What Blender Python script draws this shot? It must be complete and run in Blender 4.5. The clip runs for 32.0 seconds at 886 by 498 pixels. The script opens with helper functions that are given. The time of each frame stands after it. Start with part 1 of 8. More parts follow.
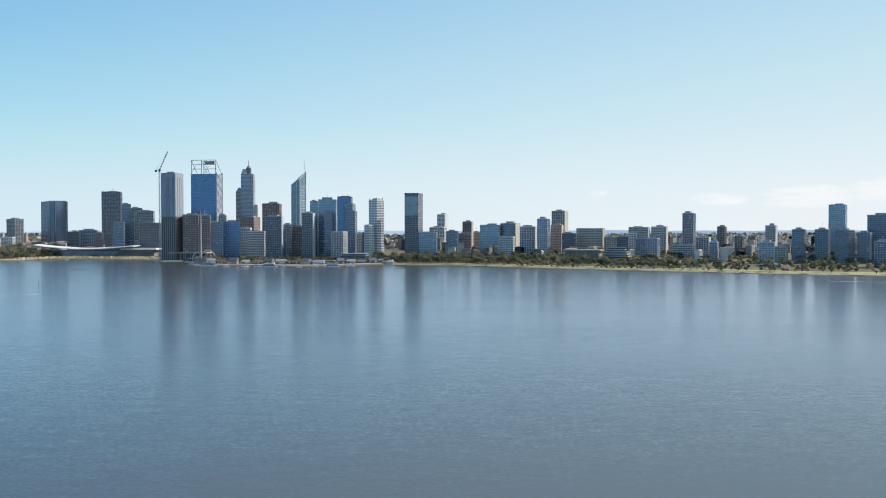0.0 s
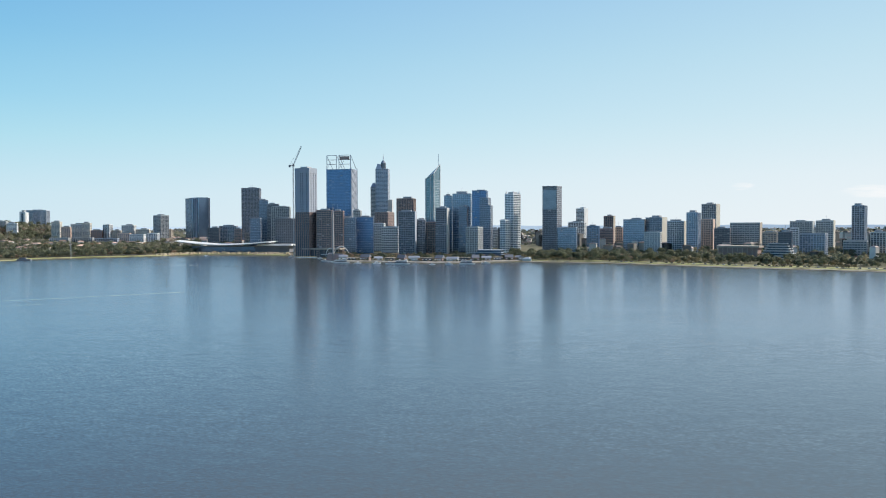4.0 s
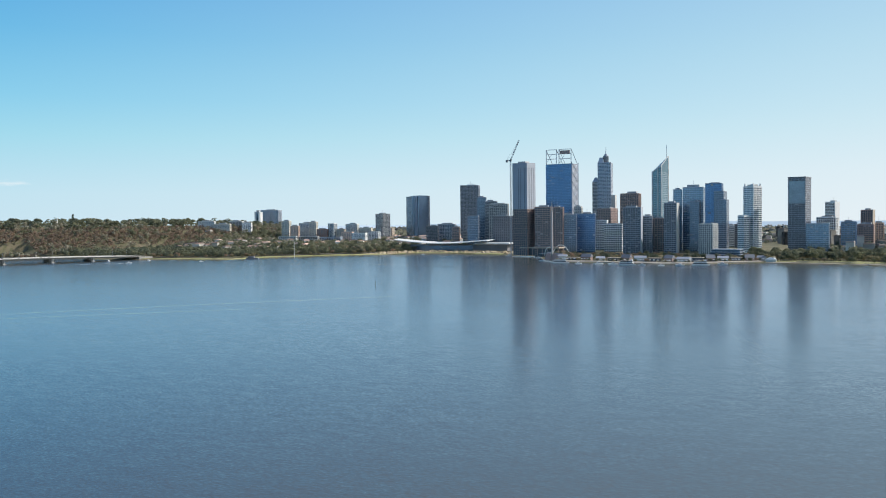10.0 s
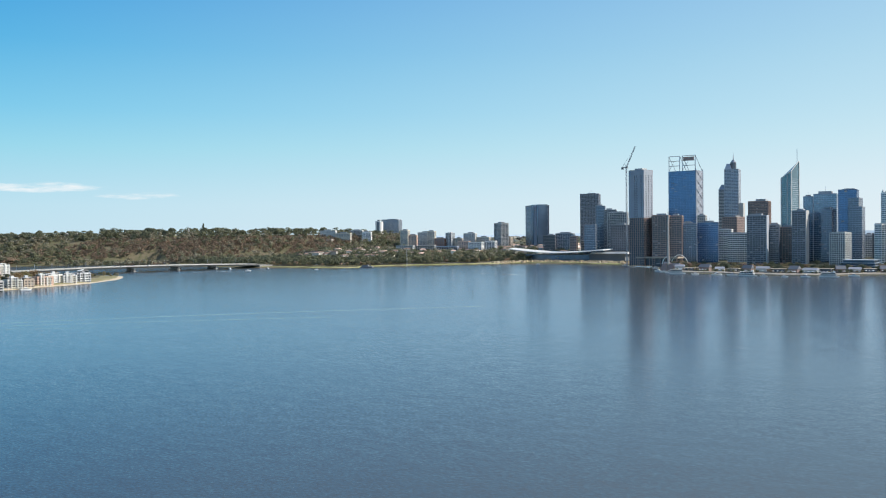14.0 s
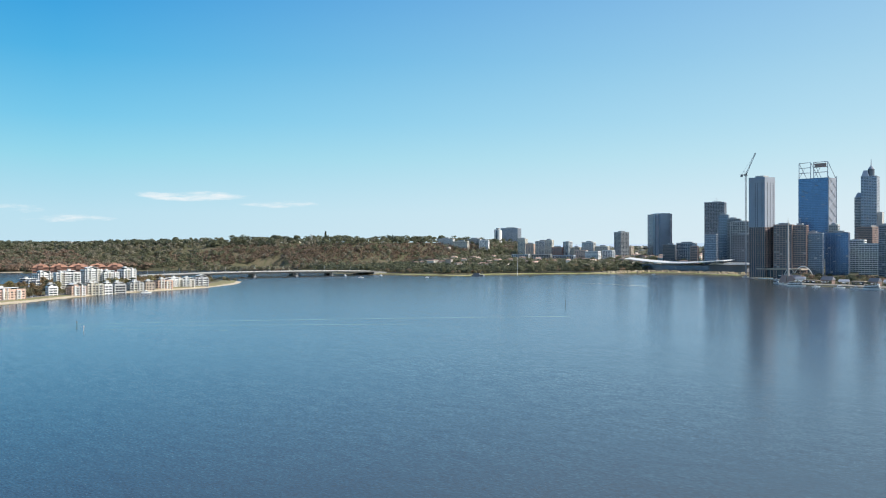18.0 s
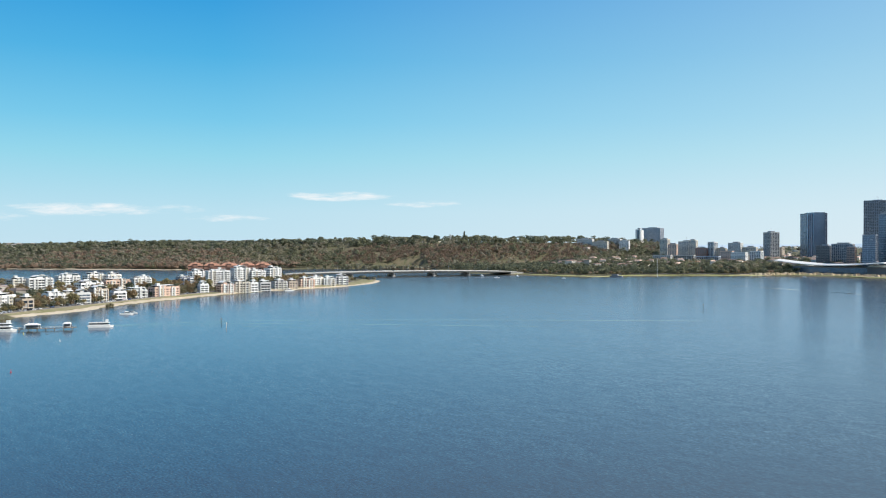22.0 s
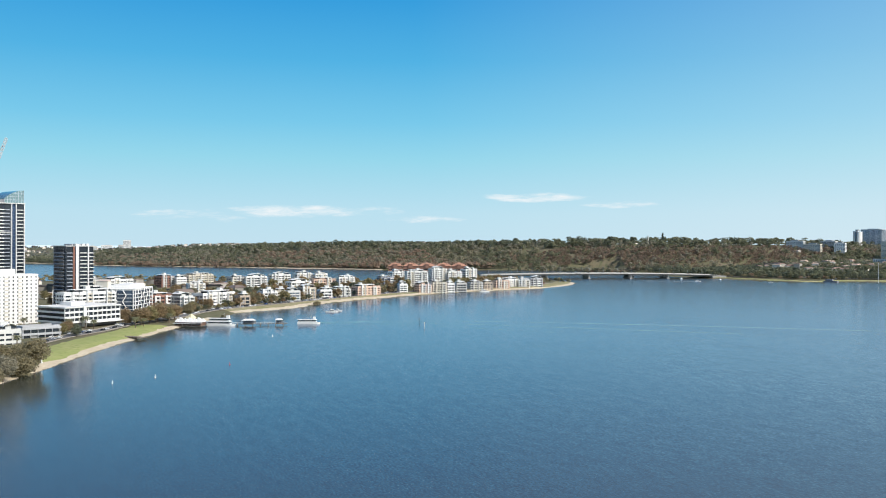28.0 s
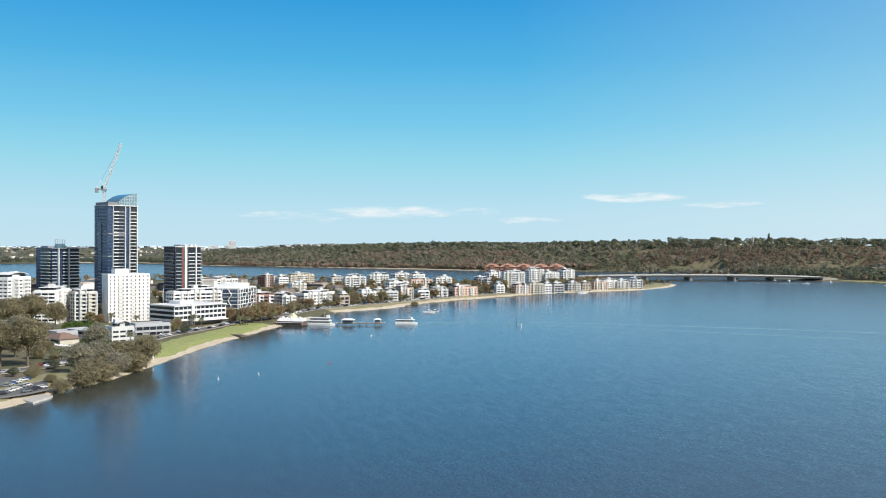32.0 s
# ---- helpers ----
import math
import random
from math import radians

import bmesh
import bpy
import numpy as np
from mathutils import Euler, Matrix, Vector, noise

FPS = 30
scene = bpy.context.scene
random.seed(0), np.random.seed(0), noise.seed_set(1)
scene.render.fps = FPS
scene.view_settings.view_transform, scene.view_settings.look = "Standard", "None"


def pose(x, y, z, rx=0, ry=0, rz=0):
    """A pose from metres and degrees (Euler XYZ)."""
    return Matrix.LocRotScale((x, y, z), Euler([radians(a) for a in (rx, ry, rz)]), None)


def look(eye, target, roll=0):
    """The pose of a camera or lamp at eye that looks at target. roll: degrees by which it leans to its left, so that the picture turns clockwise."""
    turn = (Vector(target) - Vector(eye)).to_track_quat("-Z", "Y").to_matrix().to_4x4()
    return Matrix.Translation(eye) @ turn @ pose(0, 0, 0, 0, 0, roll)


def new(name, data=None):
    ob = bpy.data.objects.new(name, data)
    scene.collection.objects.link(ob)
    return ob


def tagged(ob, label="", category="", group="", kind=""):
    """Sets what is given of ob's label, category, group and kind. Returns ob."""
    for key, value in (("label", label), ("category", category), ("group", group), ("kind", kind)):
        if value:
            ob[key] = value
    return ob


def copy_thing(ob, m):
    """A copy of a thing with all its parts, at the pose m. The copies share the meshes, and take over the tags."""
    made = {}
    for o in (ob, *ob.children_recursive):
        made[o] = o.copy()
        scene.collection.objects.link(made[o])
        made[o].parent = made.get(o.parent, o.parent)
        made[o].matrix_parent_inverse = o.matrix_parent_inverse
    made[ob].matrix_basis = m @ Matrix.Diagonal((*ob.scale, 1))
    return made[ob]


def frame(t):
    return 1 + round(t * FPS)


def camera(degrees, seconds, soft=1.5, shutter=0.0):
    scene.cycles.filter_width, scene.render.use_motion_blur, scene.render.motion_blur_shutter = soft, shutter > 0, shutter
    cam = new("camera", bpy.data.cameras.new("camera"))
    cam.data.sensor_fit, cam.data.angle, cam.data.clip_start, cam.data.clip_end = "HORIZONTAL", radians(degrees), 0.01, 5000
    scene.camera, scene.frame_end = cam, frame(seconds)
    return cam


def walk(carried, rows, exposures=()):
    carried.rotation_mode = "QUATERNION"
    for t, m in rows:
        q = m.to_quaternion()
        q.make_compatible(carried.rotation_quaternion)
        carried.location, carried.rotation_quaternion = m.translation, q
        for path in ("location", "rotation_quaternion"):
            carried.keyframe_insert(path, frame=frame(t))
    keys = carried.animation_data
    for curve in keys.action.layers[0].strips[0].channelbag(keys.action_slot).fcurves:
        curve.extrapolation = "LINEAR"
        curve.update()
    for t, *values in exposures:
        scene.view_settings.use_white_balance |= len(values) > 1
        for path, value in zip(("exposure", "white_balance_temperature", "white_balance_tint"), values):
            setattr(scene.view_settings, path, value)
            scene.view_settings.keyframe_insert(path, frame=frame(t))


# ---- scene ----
# Camera path: seconds, x, y, z, heading (degrees, left positive), pitch, roll
PATH = [
    (0.0, -0.00, 0.00, 62.85, -0.000, -1.233, -0.022),
    (0.5, -0.74, 10.54, 62.86, 0.632, -1.277, -0.017),
    (1.0, -1.51, 21.08, 62.87, 1.686, -1.309, -0.023),
    (1.5, -2.34, 31.59, 62.89, 2.838, -1.353, -0.033),
    (2.0, -3.25, 42.08, 62.93, 4.036, -1.370, -0.042),
    (2.5, -4.24, 52.51, 62.98, 5.246, -1.416, -0.059),
    (3.0, -5.32, 62.87, 63.04, 6.471, -1.453, -0.096),
    (3.5, -6.51, 73.16, 63.12, 7.625, -1.500, -0.148),
    (5.5, -14.30, 112.29, 63.82, 12.416, -1.622, -0.288),
    (6.0, -16.74, 120.90, 64.00, 13.585, -1.644, -0.335),
    (6.5, -19.22, 129.27, 64.19, 14.780, -1.663, -0.369),
    (7.0, -21.67, 137.31, 64.39, 16.038, -1.680, -0.391),
    (7.5, -24.00, 144.94, 64.59, 17.267, -1.655, -0.404),
    (8.0, -26.09, 152.10, 64.77, 18.512, -1.675, -0.417),
    (8.5, -27.84, 158.72, 64.88, 19.719, -1.686, -0.442),
    (9.0, -29.13, 164.78, 64.90, 20.888, -1.687, -0.487),
    (9.5, -29.84, 170.29, 64.83, 22.012, -1.672, -0.545),
    (10.0, -29.86, 175.29, 64.69, 23.134, -1.658, -0.582),
    (10.5, -29.16, 179.89, 64.51, 24.219, -1.630, -0.607),
    (11.0, -27.72, 184.16, 64.30, 25.263, -1.582, -0.642),
    (11.5, -25.62, 188.19, 64.07, 26.315, -1.518, -0.664),
    (12.0, -22.98, 192.05, 63.84, 27.348, -1.359, -0.684),
    (12.5, -19.91, 195.76, 63.60, 28.378, -1.238, -0.672),
    (13.0, -16.46, 199.36, 63.37, 29.437, -1.101, -0.640),
    (13.5, -12.73, 202.85, 63.14, 30.519, -1.038, -0.603),
    (14.0, -8.80, 206.25, 62.90, 31.556, -0.936, -0.577),
    (14.5, -4.74, 209.60, 62.65, 32.620, -0.778, -0.548),
    (16.5, 13.06, 222.03, 61.71, 36.888, -0.401, -0.289),
    (17.0, 16.65, 225.09, 61.92, 37.963, -0.353, -0.246),
    (17.5, 20.03, 228.12, 62.21, 39.047, -0.330, -0.210),
    (18.0, 23.11, 231.01, 62.55, 40.115, -0.326, -0.179),
    (18.5, 25.78, 233.58, 62.92, 41.239, -0.298, -0.143),
    (19.0, 27.94, 235.61, 63.30, 42.449, -0.291, -0.122),
    (19.5, 29.53, 237.00, 63.67, 43.666, -0.297, -0.109),
    (20.0, 30.57, 237.77, 63.98, 44.847, -0.299, -0.100),
    (20.5, 31.16, 238.08, 64.21, 45.991, -0.293, -0.079),
    (21.0, 31.44, 238.12, 64.33, 47.129, -0.312, -0.046),
    (21.5, 31.50, 238.09, 64.41, 48.242, -0.334, -0.031),
    (22.0, 31.41, 238.07, 64.45, 49.343, -0.355, -0.028),
    (22.5, 31.26, 238.10, 64.48, 50.453, -0.360, -0.028),
    (23.0, 31.07, 238.21, 64.49, 51.552, -0.351, -0.019),
    (23.5, 30.87, 238.38, 64.49, 52.672, -0.340, -0.015),
    (24.0, 30.64, 238.56, 64.51, 53.797, -0.334, -0.018),
    (24.5, 30.42, 238.73, 64.54, 54.906, -0.333, -0.010),
    (26.5, 29.78, 238.91, 65.19, 58.607, -0.318, 0.150),
    (27.0, 29.66, 238.93, 65.30, 59.725, -0.320, 0.172),
    (27.5, 29.53, 238.92, 65.38, 60.840, -0.309, 0.194),
    (28.0, 29.41, 238.89, 65.41, 61.945, -0.305, 0.209),
    (28.5, 29.29, 238.85, 65.39, 63.051, -0.281, 0.210),
    (29.0, 29.20, 238.84, 65.31, 64.001, -0.274, 0.199),
    (29.5, 29.12, 238.87, 65.24, 64.870, -0.279, 0.199),
    (30.0, 29.03, 238.91, 65.21, 65.563, -0.269, 0.200),
    (30.5, 28.93, 238.96, 65.25, 66.205, -0.273, 0.207),
    (31.0, 28.80, 239.00, 65.33, 66.888, -0.268, 0.220),
    (31.5, 28.67, 239.01, 65.46, 67.589, -0.274, 0.224),
    (32.0, 28.54, 239.01, 65.61, 68.229, -0.287, 0.229),
]
cam = camera(53.407, 32.0, soft=1.05)


def aim(x, y, z, heading, pitch, roll):
    h, p = radians(heading), radians(pitch)
    eye = Vector((x, y, z))
    way = Vector((-math.sin(h) * math.cos(p), math.cos(h) * math.cos(p), math.sin(p)))
    return look(eye, eye + way * 100.0, roll)


walk(cam, [(r[0], aim(*r[1:])) for r in PATH])

# World: clear autumn sky, thin cloud low in the sky
SUN_AZ, SUN_EL = 56.0, 38.0          # clockwise from +Y, degrees
world = bpy.data.worlds.new("sky")
scene.world = world
world.use_nodes = True
wn = world.node_tree.nodes
wl = world.node_tree.links
wn.clear()
sky = wn.new("ShaderNodeTexSky")
sky.sky_type = 'NISHITA'
sky.sun_disc = False
sky.sun_elevation = radians(SUN_EL)
sky.sun_rotation = radians(SUN_AZ)
sky.altitude = 0.0
sky.air_density = 1.0
sky.dust_density = 0.5
sky.ozone_density = 2.5
# low sky: haze that pales towards the horizon and towards the sun, by sine of elevation
AWAY = [(0.0000, (0.545, 0.755, 0.865)), (0.0349, (0.500, 0.750, 0.870)), (0.0958, (0.305, 0.6795, 0.8388)), (0.1357, (0.1912, 0.5841, 0.8308)), (0.2028, (0.0844, 0.4452, 0.7758)), (0.2656, (0.0395, 0.3419, 0.7231)), (0.5000, (0.016, 0.15, 0.5149)), (1.0000, (0.0091, 0.0648, 0.2961))]
TOWARD = [(0.0000, (0.855, 0.9047, 0.9301)), (0.0523, (0.807, 0.8879, 0.9301)), (0.1167, (0.6724, 0.8308, 0.9047)), (0.1840, (0.5711, 0.7758, 0.8796)), (0.2656, (0.4564, 0.6867, 0.8632)), (0.5000, (1.5, 1.5, 1.45)), (1.0000, (0.30, 0.42, 0.62))]


def math_node(op, a, b):
    n = wn.new("ShaderNodeMath")
    n.operation = op
    for i, v in enumerate((a, b)):
        if isinstance(v, (int, float)):
            n.inputs[i].default_value = v
        else:
            wl.new(v, n.inputs[i])
    return n.outputs[0]


def mix_node(fac, a, b):
    n = wn.new("ShaderNodeMix")
    n.data_type = 'RGBA'
    for i, v in ((0, fac), (6, a), (7, b)):
        if isinstance(v, (int, float, tuple)):
            n.inputs[i].default_value = v
        else:
            wl.new(v, n.inputs[i])
    return n.outputs[2]


def map_node(value, a, b, c, d):
    n = wn.new("ShaderNodeMapRange")
    n.interpolation_type = 'SMOOTHSTEP'
    wl.new(value, n.inputs[0])
    for i, v in enumerate((a, b, c, d)):
        n.inputs[i + 1].default_value = v
    return n.outputs[0]


def ramp_node(value, stops):
    n = wn.new("ShaderNodeValToRGB")
    r = n.color_ramp
    while len(r.elements) < len(stops):
        r.elements.new(0.5)
    for e, (p, c) in zip(r.elements, stops):
        e.position = p
        e.color = (*c, 1)
    wl.new(value, n.inputs[0])
    return n.outputs[0]


tc = wn.new("ShaderNodeTexCoord")
sep = wn.new("ShaderNodeSeparateXYZ")
wl.new(tc.outputs["Generated"], sep.inputs[0])
elev = math_node('MAXIMUM', sep.outputs[2], 0.0)
sx = math_node('MULTIPLY', sep.outputs[0], math.sin(radians(SUN_AZ)))
sy = math_node('MULTIPLY', sep.outputs[1], math.cos(radians(SUN_AZ)))
near = wn.new("ShaderNodeMapRange")
wl.new(math_node('ADD', sx, sy), near.inputs[0])
near.inputs[1].default_value, near.inputs[2].default_value = -0.48, 0.92
haze = mix_node(near.outputs[0], ramp_node(elev, AWAY), ramp_node(elev, TOWARD))
dim = wn.new("ShaderNodeVectorMath")
dim.operation = 'SCALE'
wl.new(sky.outputs[0], dim.inputs[0])
dim.inputs["Scale"].default_value = 0.10
clear = mix_node(map_node(elev, 0.26, 0.75, 0.0, 0.75), haze, dim.outputs[0])
# thin low cloud: wisps by bearing (degrees, left positive), elevation, half width, half height and density
WISPS = [(71.3, 2.1, 5.6, 0.50, .75), (66.2, 2.15, 2.2, 0.36, .6), (63.2, 1.6, 3.2, 0.34, .55), (55.9, 3.05, 4.0, 0.36, .8), (50.4, 2.6, 3.0, 0.30, .62), (77.5, 1.8, 4.5, .5, .5),
         (-10.0, 2.35, 0.9, 0.3, .8), (-17.5, 1.9, 2.4, 0.5, .85), (-22.5, 2.0, 3.2, 0.8, 1.0), (-27.5, 2.3, 3.4, 0.95, 1.0), (-34.0, 2.2, 4.0, 1.0, .9)]
bearing = math_node('MULTIPLY', math_node('ARCTAN2', math_node('MULTIPLY', sep.outputs[0], -1.0), sep.outputs[1]), 180 / math.pi)
rise = math_node('MULTIPLY', math_node('ARCSINE', sep.outputs[2], 0.0), 180 / math.pi)
cm = wn.new("ShaderNodeMapping")
cm.inputs["Scale"].default_value = (26.0, 26.0, 150.0)
wl.new(tc.outputs["Generated"], cm.inputs["Vector"])
cn = wn.new("ShaderNodeTexNoise")
cn.inputs["Scale"].default_value = 1.0
cn.inputs["Detail"].default_value = 7.0
cn.inputs["Roughness"].default_value = 0.65
wl.new(cm.outputs[0], cn.inputs["Vector"])
total = None
for az, el, hw, hh, dens in WISPS:
    du = math_node('DIVIDE', math_node('SUBTRACT', bearing, az), hw)
    dv = math_node('DIVIDE', math_node('SUBTRACT', rise, el), hh)
    rr = math_node('ADD', math_node('MULTIPLY', du, du), math_node('MULTIPLY', dv, dv))
    lump = math_node('MULTIPLY', map_node(rr, 0.0, 1.6, 1.0, 0.0), dens)
    total = lump if total is None else math_node('MAXIMUM', total, lump)
cover = map_node(math_node('ADD', cn.outputs[0], math_node('MULTIPLY', total, 0.62)), 0.72, 1.18, 0.0, 0.85)
cover = math_node('MULTIPLY', cover, map_node(total, 0.0, 0.12, 0.0, 1.0))
cloudy = mix_node(cover, clear, (0.94, 0.955, 0.965, 1))
bg = wn.new("ShaderNodeBackground")
bg.inputs["Strength"].default_value = 1.0
wo = wn.new("ShaderNodeOutputWorld")
wl.new(cloudy, bg.inputs["Color"])
wl.new(bg.outputs[0], wo.inputs["Surface"])

sun = new("sun", bpy.data.lights.new("sun", 'SUN'))
sun.data.energy = 4.4
sun.data.angle = radians(0.55)
sun.data.color = (1.0, 0.95, 0.87)
sa, se = radians(SUN_AZ), radians(SUN_EL)
sun.matrix_world = look((0, 0, 500), (-math.sin(sa) * math.cos(se) * 100, -math.cos(sa) * math.cos(se) * 100, 500 - math.sin(se) * 100))
scene.view_settings.exposure = 0.0

# ---------------------------------------------------------------- materials
MATS = {}


def mat(name, col, rough=0.7, metal=0.0, vary=0.18, scale=0.4, fine=6.0, bump=0.0, each=0.0, spec=0.5, island=False):
    """A procedural surface: base colour with two scales of variation, an optional relief and a spread from piece to piece."""
    if name in MATS:
        return MATS[name]
    m = bpy.data.materials.new(name)
    m.use_nodes = True
    n, l = m.node_tree.nodes, m.node_tree.links
    b = n["Principled BSDF"]
    b.inputs["Roughness"].default_value = rough
    b.inputs["Metallic"].default_value = metal
    b.inputs["Specular IOR Level"].default_value = spec
    geo = n.new("ShaderNodeNewGeometry")
    n1 = n.new("ShaderNodeTexNoise")
    n1.inputs["Scale"].default_value = scale
    n1.inputs["Detail"].default_value = 5.0
    n2 = n.new("ShaderNodeTexNoise")
    n2.inputs["Scale"].default_value = fine
    n2.inputs["Detail"].default_value = 3.0
    l.new(geo.outputs["Position"], n1.inputs["Vector"])
    l.new(geo.outputs["Position"], n2.inputs["Vector"])
    add = n.new("ShaderNodeMath")
    add.operation = 'ADD'
    l.new(n1.outputs["Fac"], add.inputs[0])
    l.new(n2.outputs["Fac"], add.inputs[1])
    fac = add.outputs[0]
    if each:
        if island:
            rnd = geo.outputs["Random Per Island"]
        else:
            rnd = n.new("ShaderNodeObjectInfo").outputs["Random"]
        k = n.new("ShaderNodeMath")
        k.operation = 'MULTIPLY_ADD'
        l.new(rnd, k.inputs[0])
        k.inputs[1].default_value = each
        k.inputs[2].default_value = -each / 2
        a2 = n.new("ShaderNodeMath")
        a2.operation = 'ADD'
        l.new(fac, a2.inputs[0])
        l.new(k.outputs[0], a2.inputs[1])
        fac = a2.outputs[0]
    mr = n.new("ShaderNodeMapRange")
    mr.inputs["From Min"].default_value = 0.6
    mr.inputs["From Max"].default_value = 1.4
    mr.inputs["To Min"].default_value = 1 - vary
    mr.inputs["To Max"].default_value = 1 + vary
    mr.clamp = False
    l.new(fac, mr.inputs["Value"])
    mul = n.new("ShaderNodeMix")
    mul.data_type = 'RGBA'
    mul.blend_type = 'MULTIPLY'
    mul.inputs[0].default_value = 1.0
    mul.inputs[6].default_value = (*col, 1)
    l.new(mr.outputs[0], mul.inputs[7])
    l.new(mul.outputs[2], b.inputs["Base Color"])
    if bump:
        bp = n.new("ShaderNodeBump")
        bp.inputs["Strength"].default_value = bump
        bp.inputs["Distance"].default_value = 0.1
        l.new(n2.outputs["Fac"], bp.inputs["Height"])
        l.new(bp.outputs[0], b.inputs["Normal"])
    MATS[name] = m
    return m


def water_material():
    m = bpy.data.materials.new("river_water")
    m.use_nodes = True
    n, l = m.node_tree.nodes, m.node_tree.links
    n.remove(n["Principled BSDF"])
    body, shine, mix = n.new("ShaderNodeBsdfDiffuse"), n.new("ShaderNodeBsdfGlossy"), n.new("ShaderNodeMixShader")
    shine.inputs["Roughness"].default_value = 0.16
    shine.inputs["Color"].default_value = (0.79, 0.87, 1.0, 1)
    fres, cap = n.new("ShaderNodeFresnel"), n.new("ShaderNodeMath")
    fres.inputs["IOR"].default_value = 1.60
    cap.operation = 'MINIMUM'
    cap.inputs[1].default_value = 0.62
    l.new(fres.outputs[0], cap.inputs[0])
    l.new(cap.outputs[0], mix.inputs[0])
    l.new(body.outputs[0], mix.inputs[1])
    l.new(shine.outputs[0], mix.inputs[2])
    l.new(mix.outputs[0], n["Material Output"].inputs["Surface"])
    geo = n.new("ShaderNodeNewGeometry")

    def noise(rot, scale, detail):
        mp = n.new("ShaderNodeMapping")
        mp.inputs["Rotation"].default_value = (0, 0, radians(rot))
        mp.inputs["Scale"].default_value = (*scale, 1.0)
        l.new(geo.outputs["Position"], mp.inputs["Vector"])
        t = n.new("ShaderNodeTexNoise")
        t.inputs["Scale"].default_value = 1.0
        t.inputs["Detail"].default_value = detail
        l.new(mp.outputs[0], t.inputs["Vector"])
        return t

    def vec(op, a, b_):
        v = n.new("ShaderNodeVectorMath")
        v.operation = op
        for i, q in enumerate((a, b_)):
            if isinstance(q, tuple):
                v.inputs[i].default_value = q
            else:
                l.new(q, v.inputs["Scale" if op == 'SCALE' and i == 1 else i])
        return v.outputs[0]

    big = noise(0, (0.006, 0.006), 4.0)
    ramp = n.new("ShaderNodeValToRGB")
    ramp.color_ramp.elements[0].position = 0.3
    ramp.color_ramp.elements[0].color = (0.055, 0.057, 0.041, 1)
    ramp.color_ramp.elements[1].position = 0.75
    ramp.color_ramp.elements[1].color = (0.064, 0.066, 0.049, 1)
    l.new(big.outputs["Fac"], ramp.inputs[0])
    l.new(ramp.outputs[0], body.inputs["Color"])
    # slopes of the ripples: chop of a metre or two, longer wind waves, calm and ruffled lanes
    lane = noise(-28, (0.0022, 0.010), 5.0)
    lr = n.new("ShaderNodeMapRange")
    lr.inputs["From Min"].default_value = 0.34
    lr.inputs["From Max"].default_value = 0.62
    lr.inputs["To Min"].default_value = 0.55
    lr.inputs["To Max"].default_value = 1.25
    l.new(lane.outputs["Fac"], lr.inputs["Value"])
    chop = vec('MULTIPLY', vec('SUBTRACT', noise(-12, (0.8, 1.7), 3.0).outputs["Color"], (.5, .5, .5)), (0.13, 0.19, 0.0))
    wind = vec('MULTIPLY', vec('SUBTRACT', noise(20, (0.10, 0.26), 3.0).outputs["Color"], (.5, .5, .5)), (0.035, 0.055, 0.0))
    slope = vec('SCALE', vec('ADD', chop, wind), lr.outputs[0])
    tilt = vec('NORMALIZE', vec('ADD', slope, geo.outputs["Normal"]), (0.0, 0.0, 0.0))
    for node in (body, shine, fres):
        l.new(tilt, node.inputs["Normal"])
    return m


# ---------------------------------------------------------------- mesh helpers
def mesh_of(name, verts, faces, material):
    me = bpy.data.meshes.new(name)
    me.from_pydata(verts, [], faces)
    me.update()
    if material:
        me.materials.append(material)
    return me


def quads(name, V, material):
    """A mesh of loose quads, four vertices each."""
    n = len(V)
    me = bpy.data.meshes.new(name)
    me.vertices.add(n)
    me.vertices.foreach_set("co", np.asarray(V, np.float32).ravel())
    me.loops.add(n)
    me.loops.foreach_set("vertex_index", np.arange(n, dtype=np.int32))
    me.polygons.add(n // 4)
    me.polygons.foreach_set("loop_start", np.arange(0, n, 4, dtype=np.int32))
    me.update(calc_edges=True)
    me.materials.append(material)
    return me


BOX_F = ((0, 3, 2, 1), (4, 5, 6, 7), (0, 1, 5, 4), (1, 2, 6, 5), (2, 3, 7, 6), (3, 0, 4, 7))


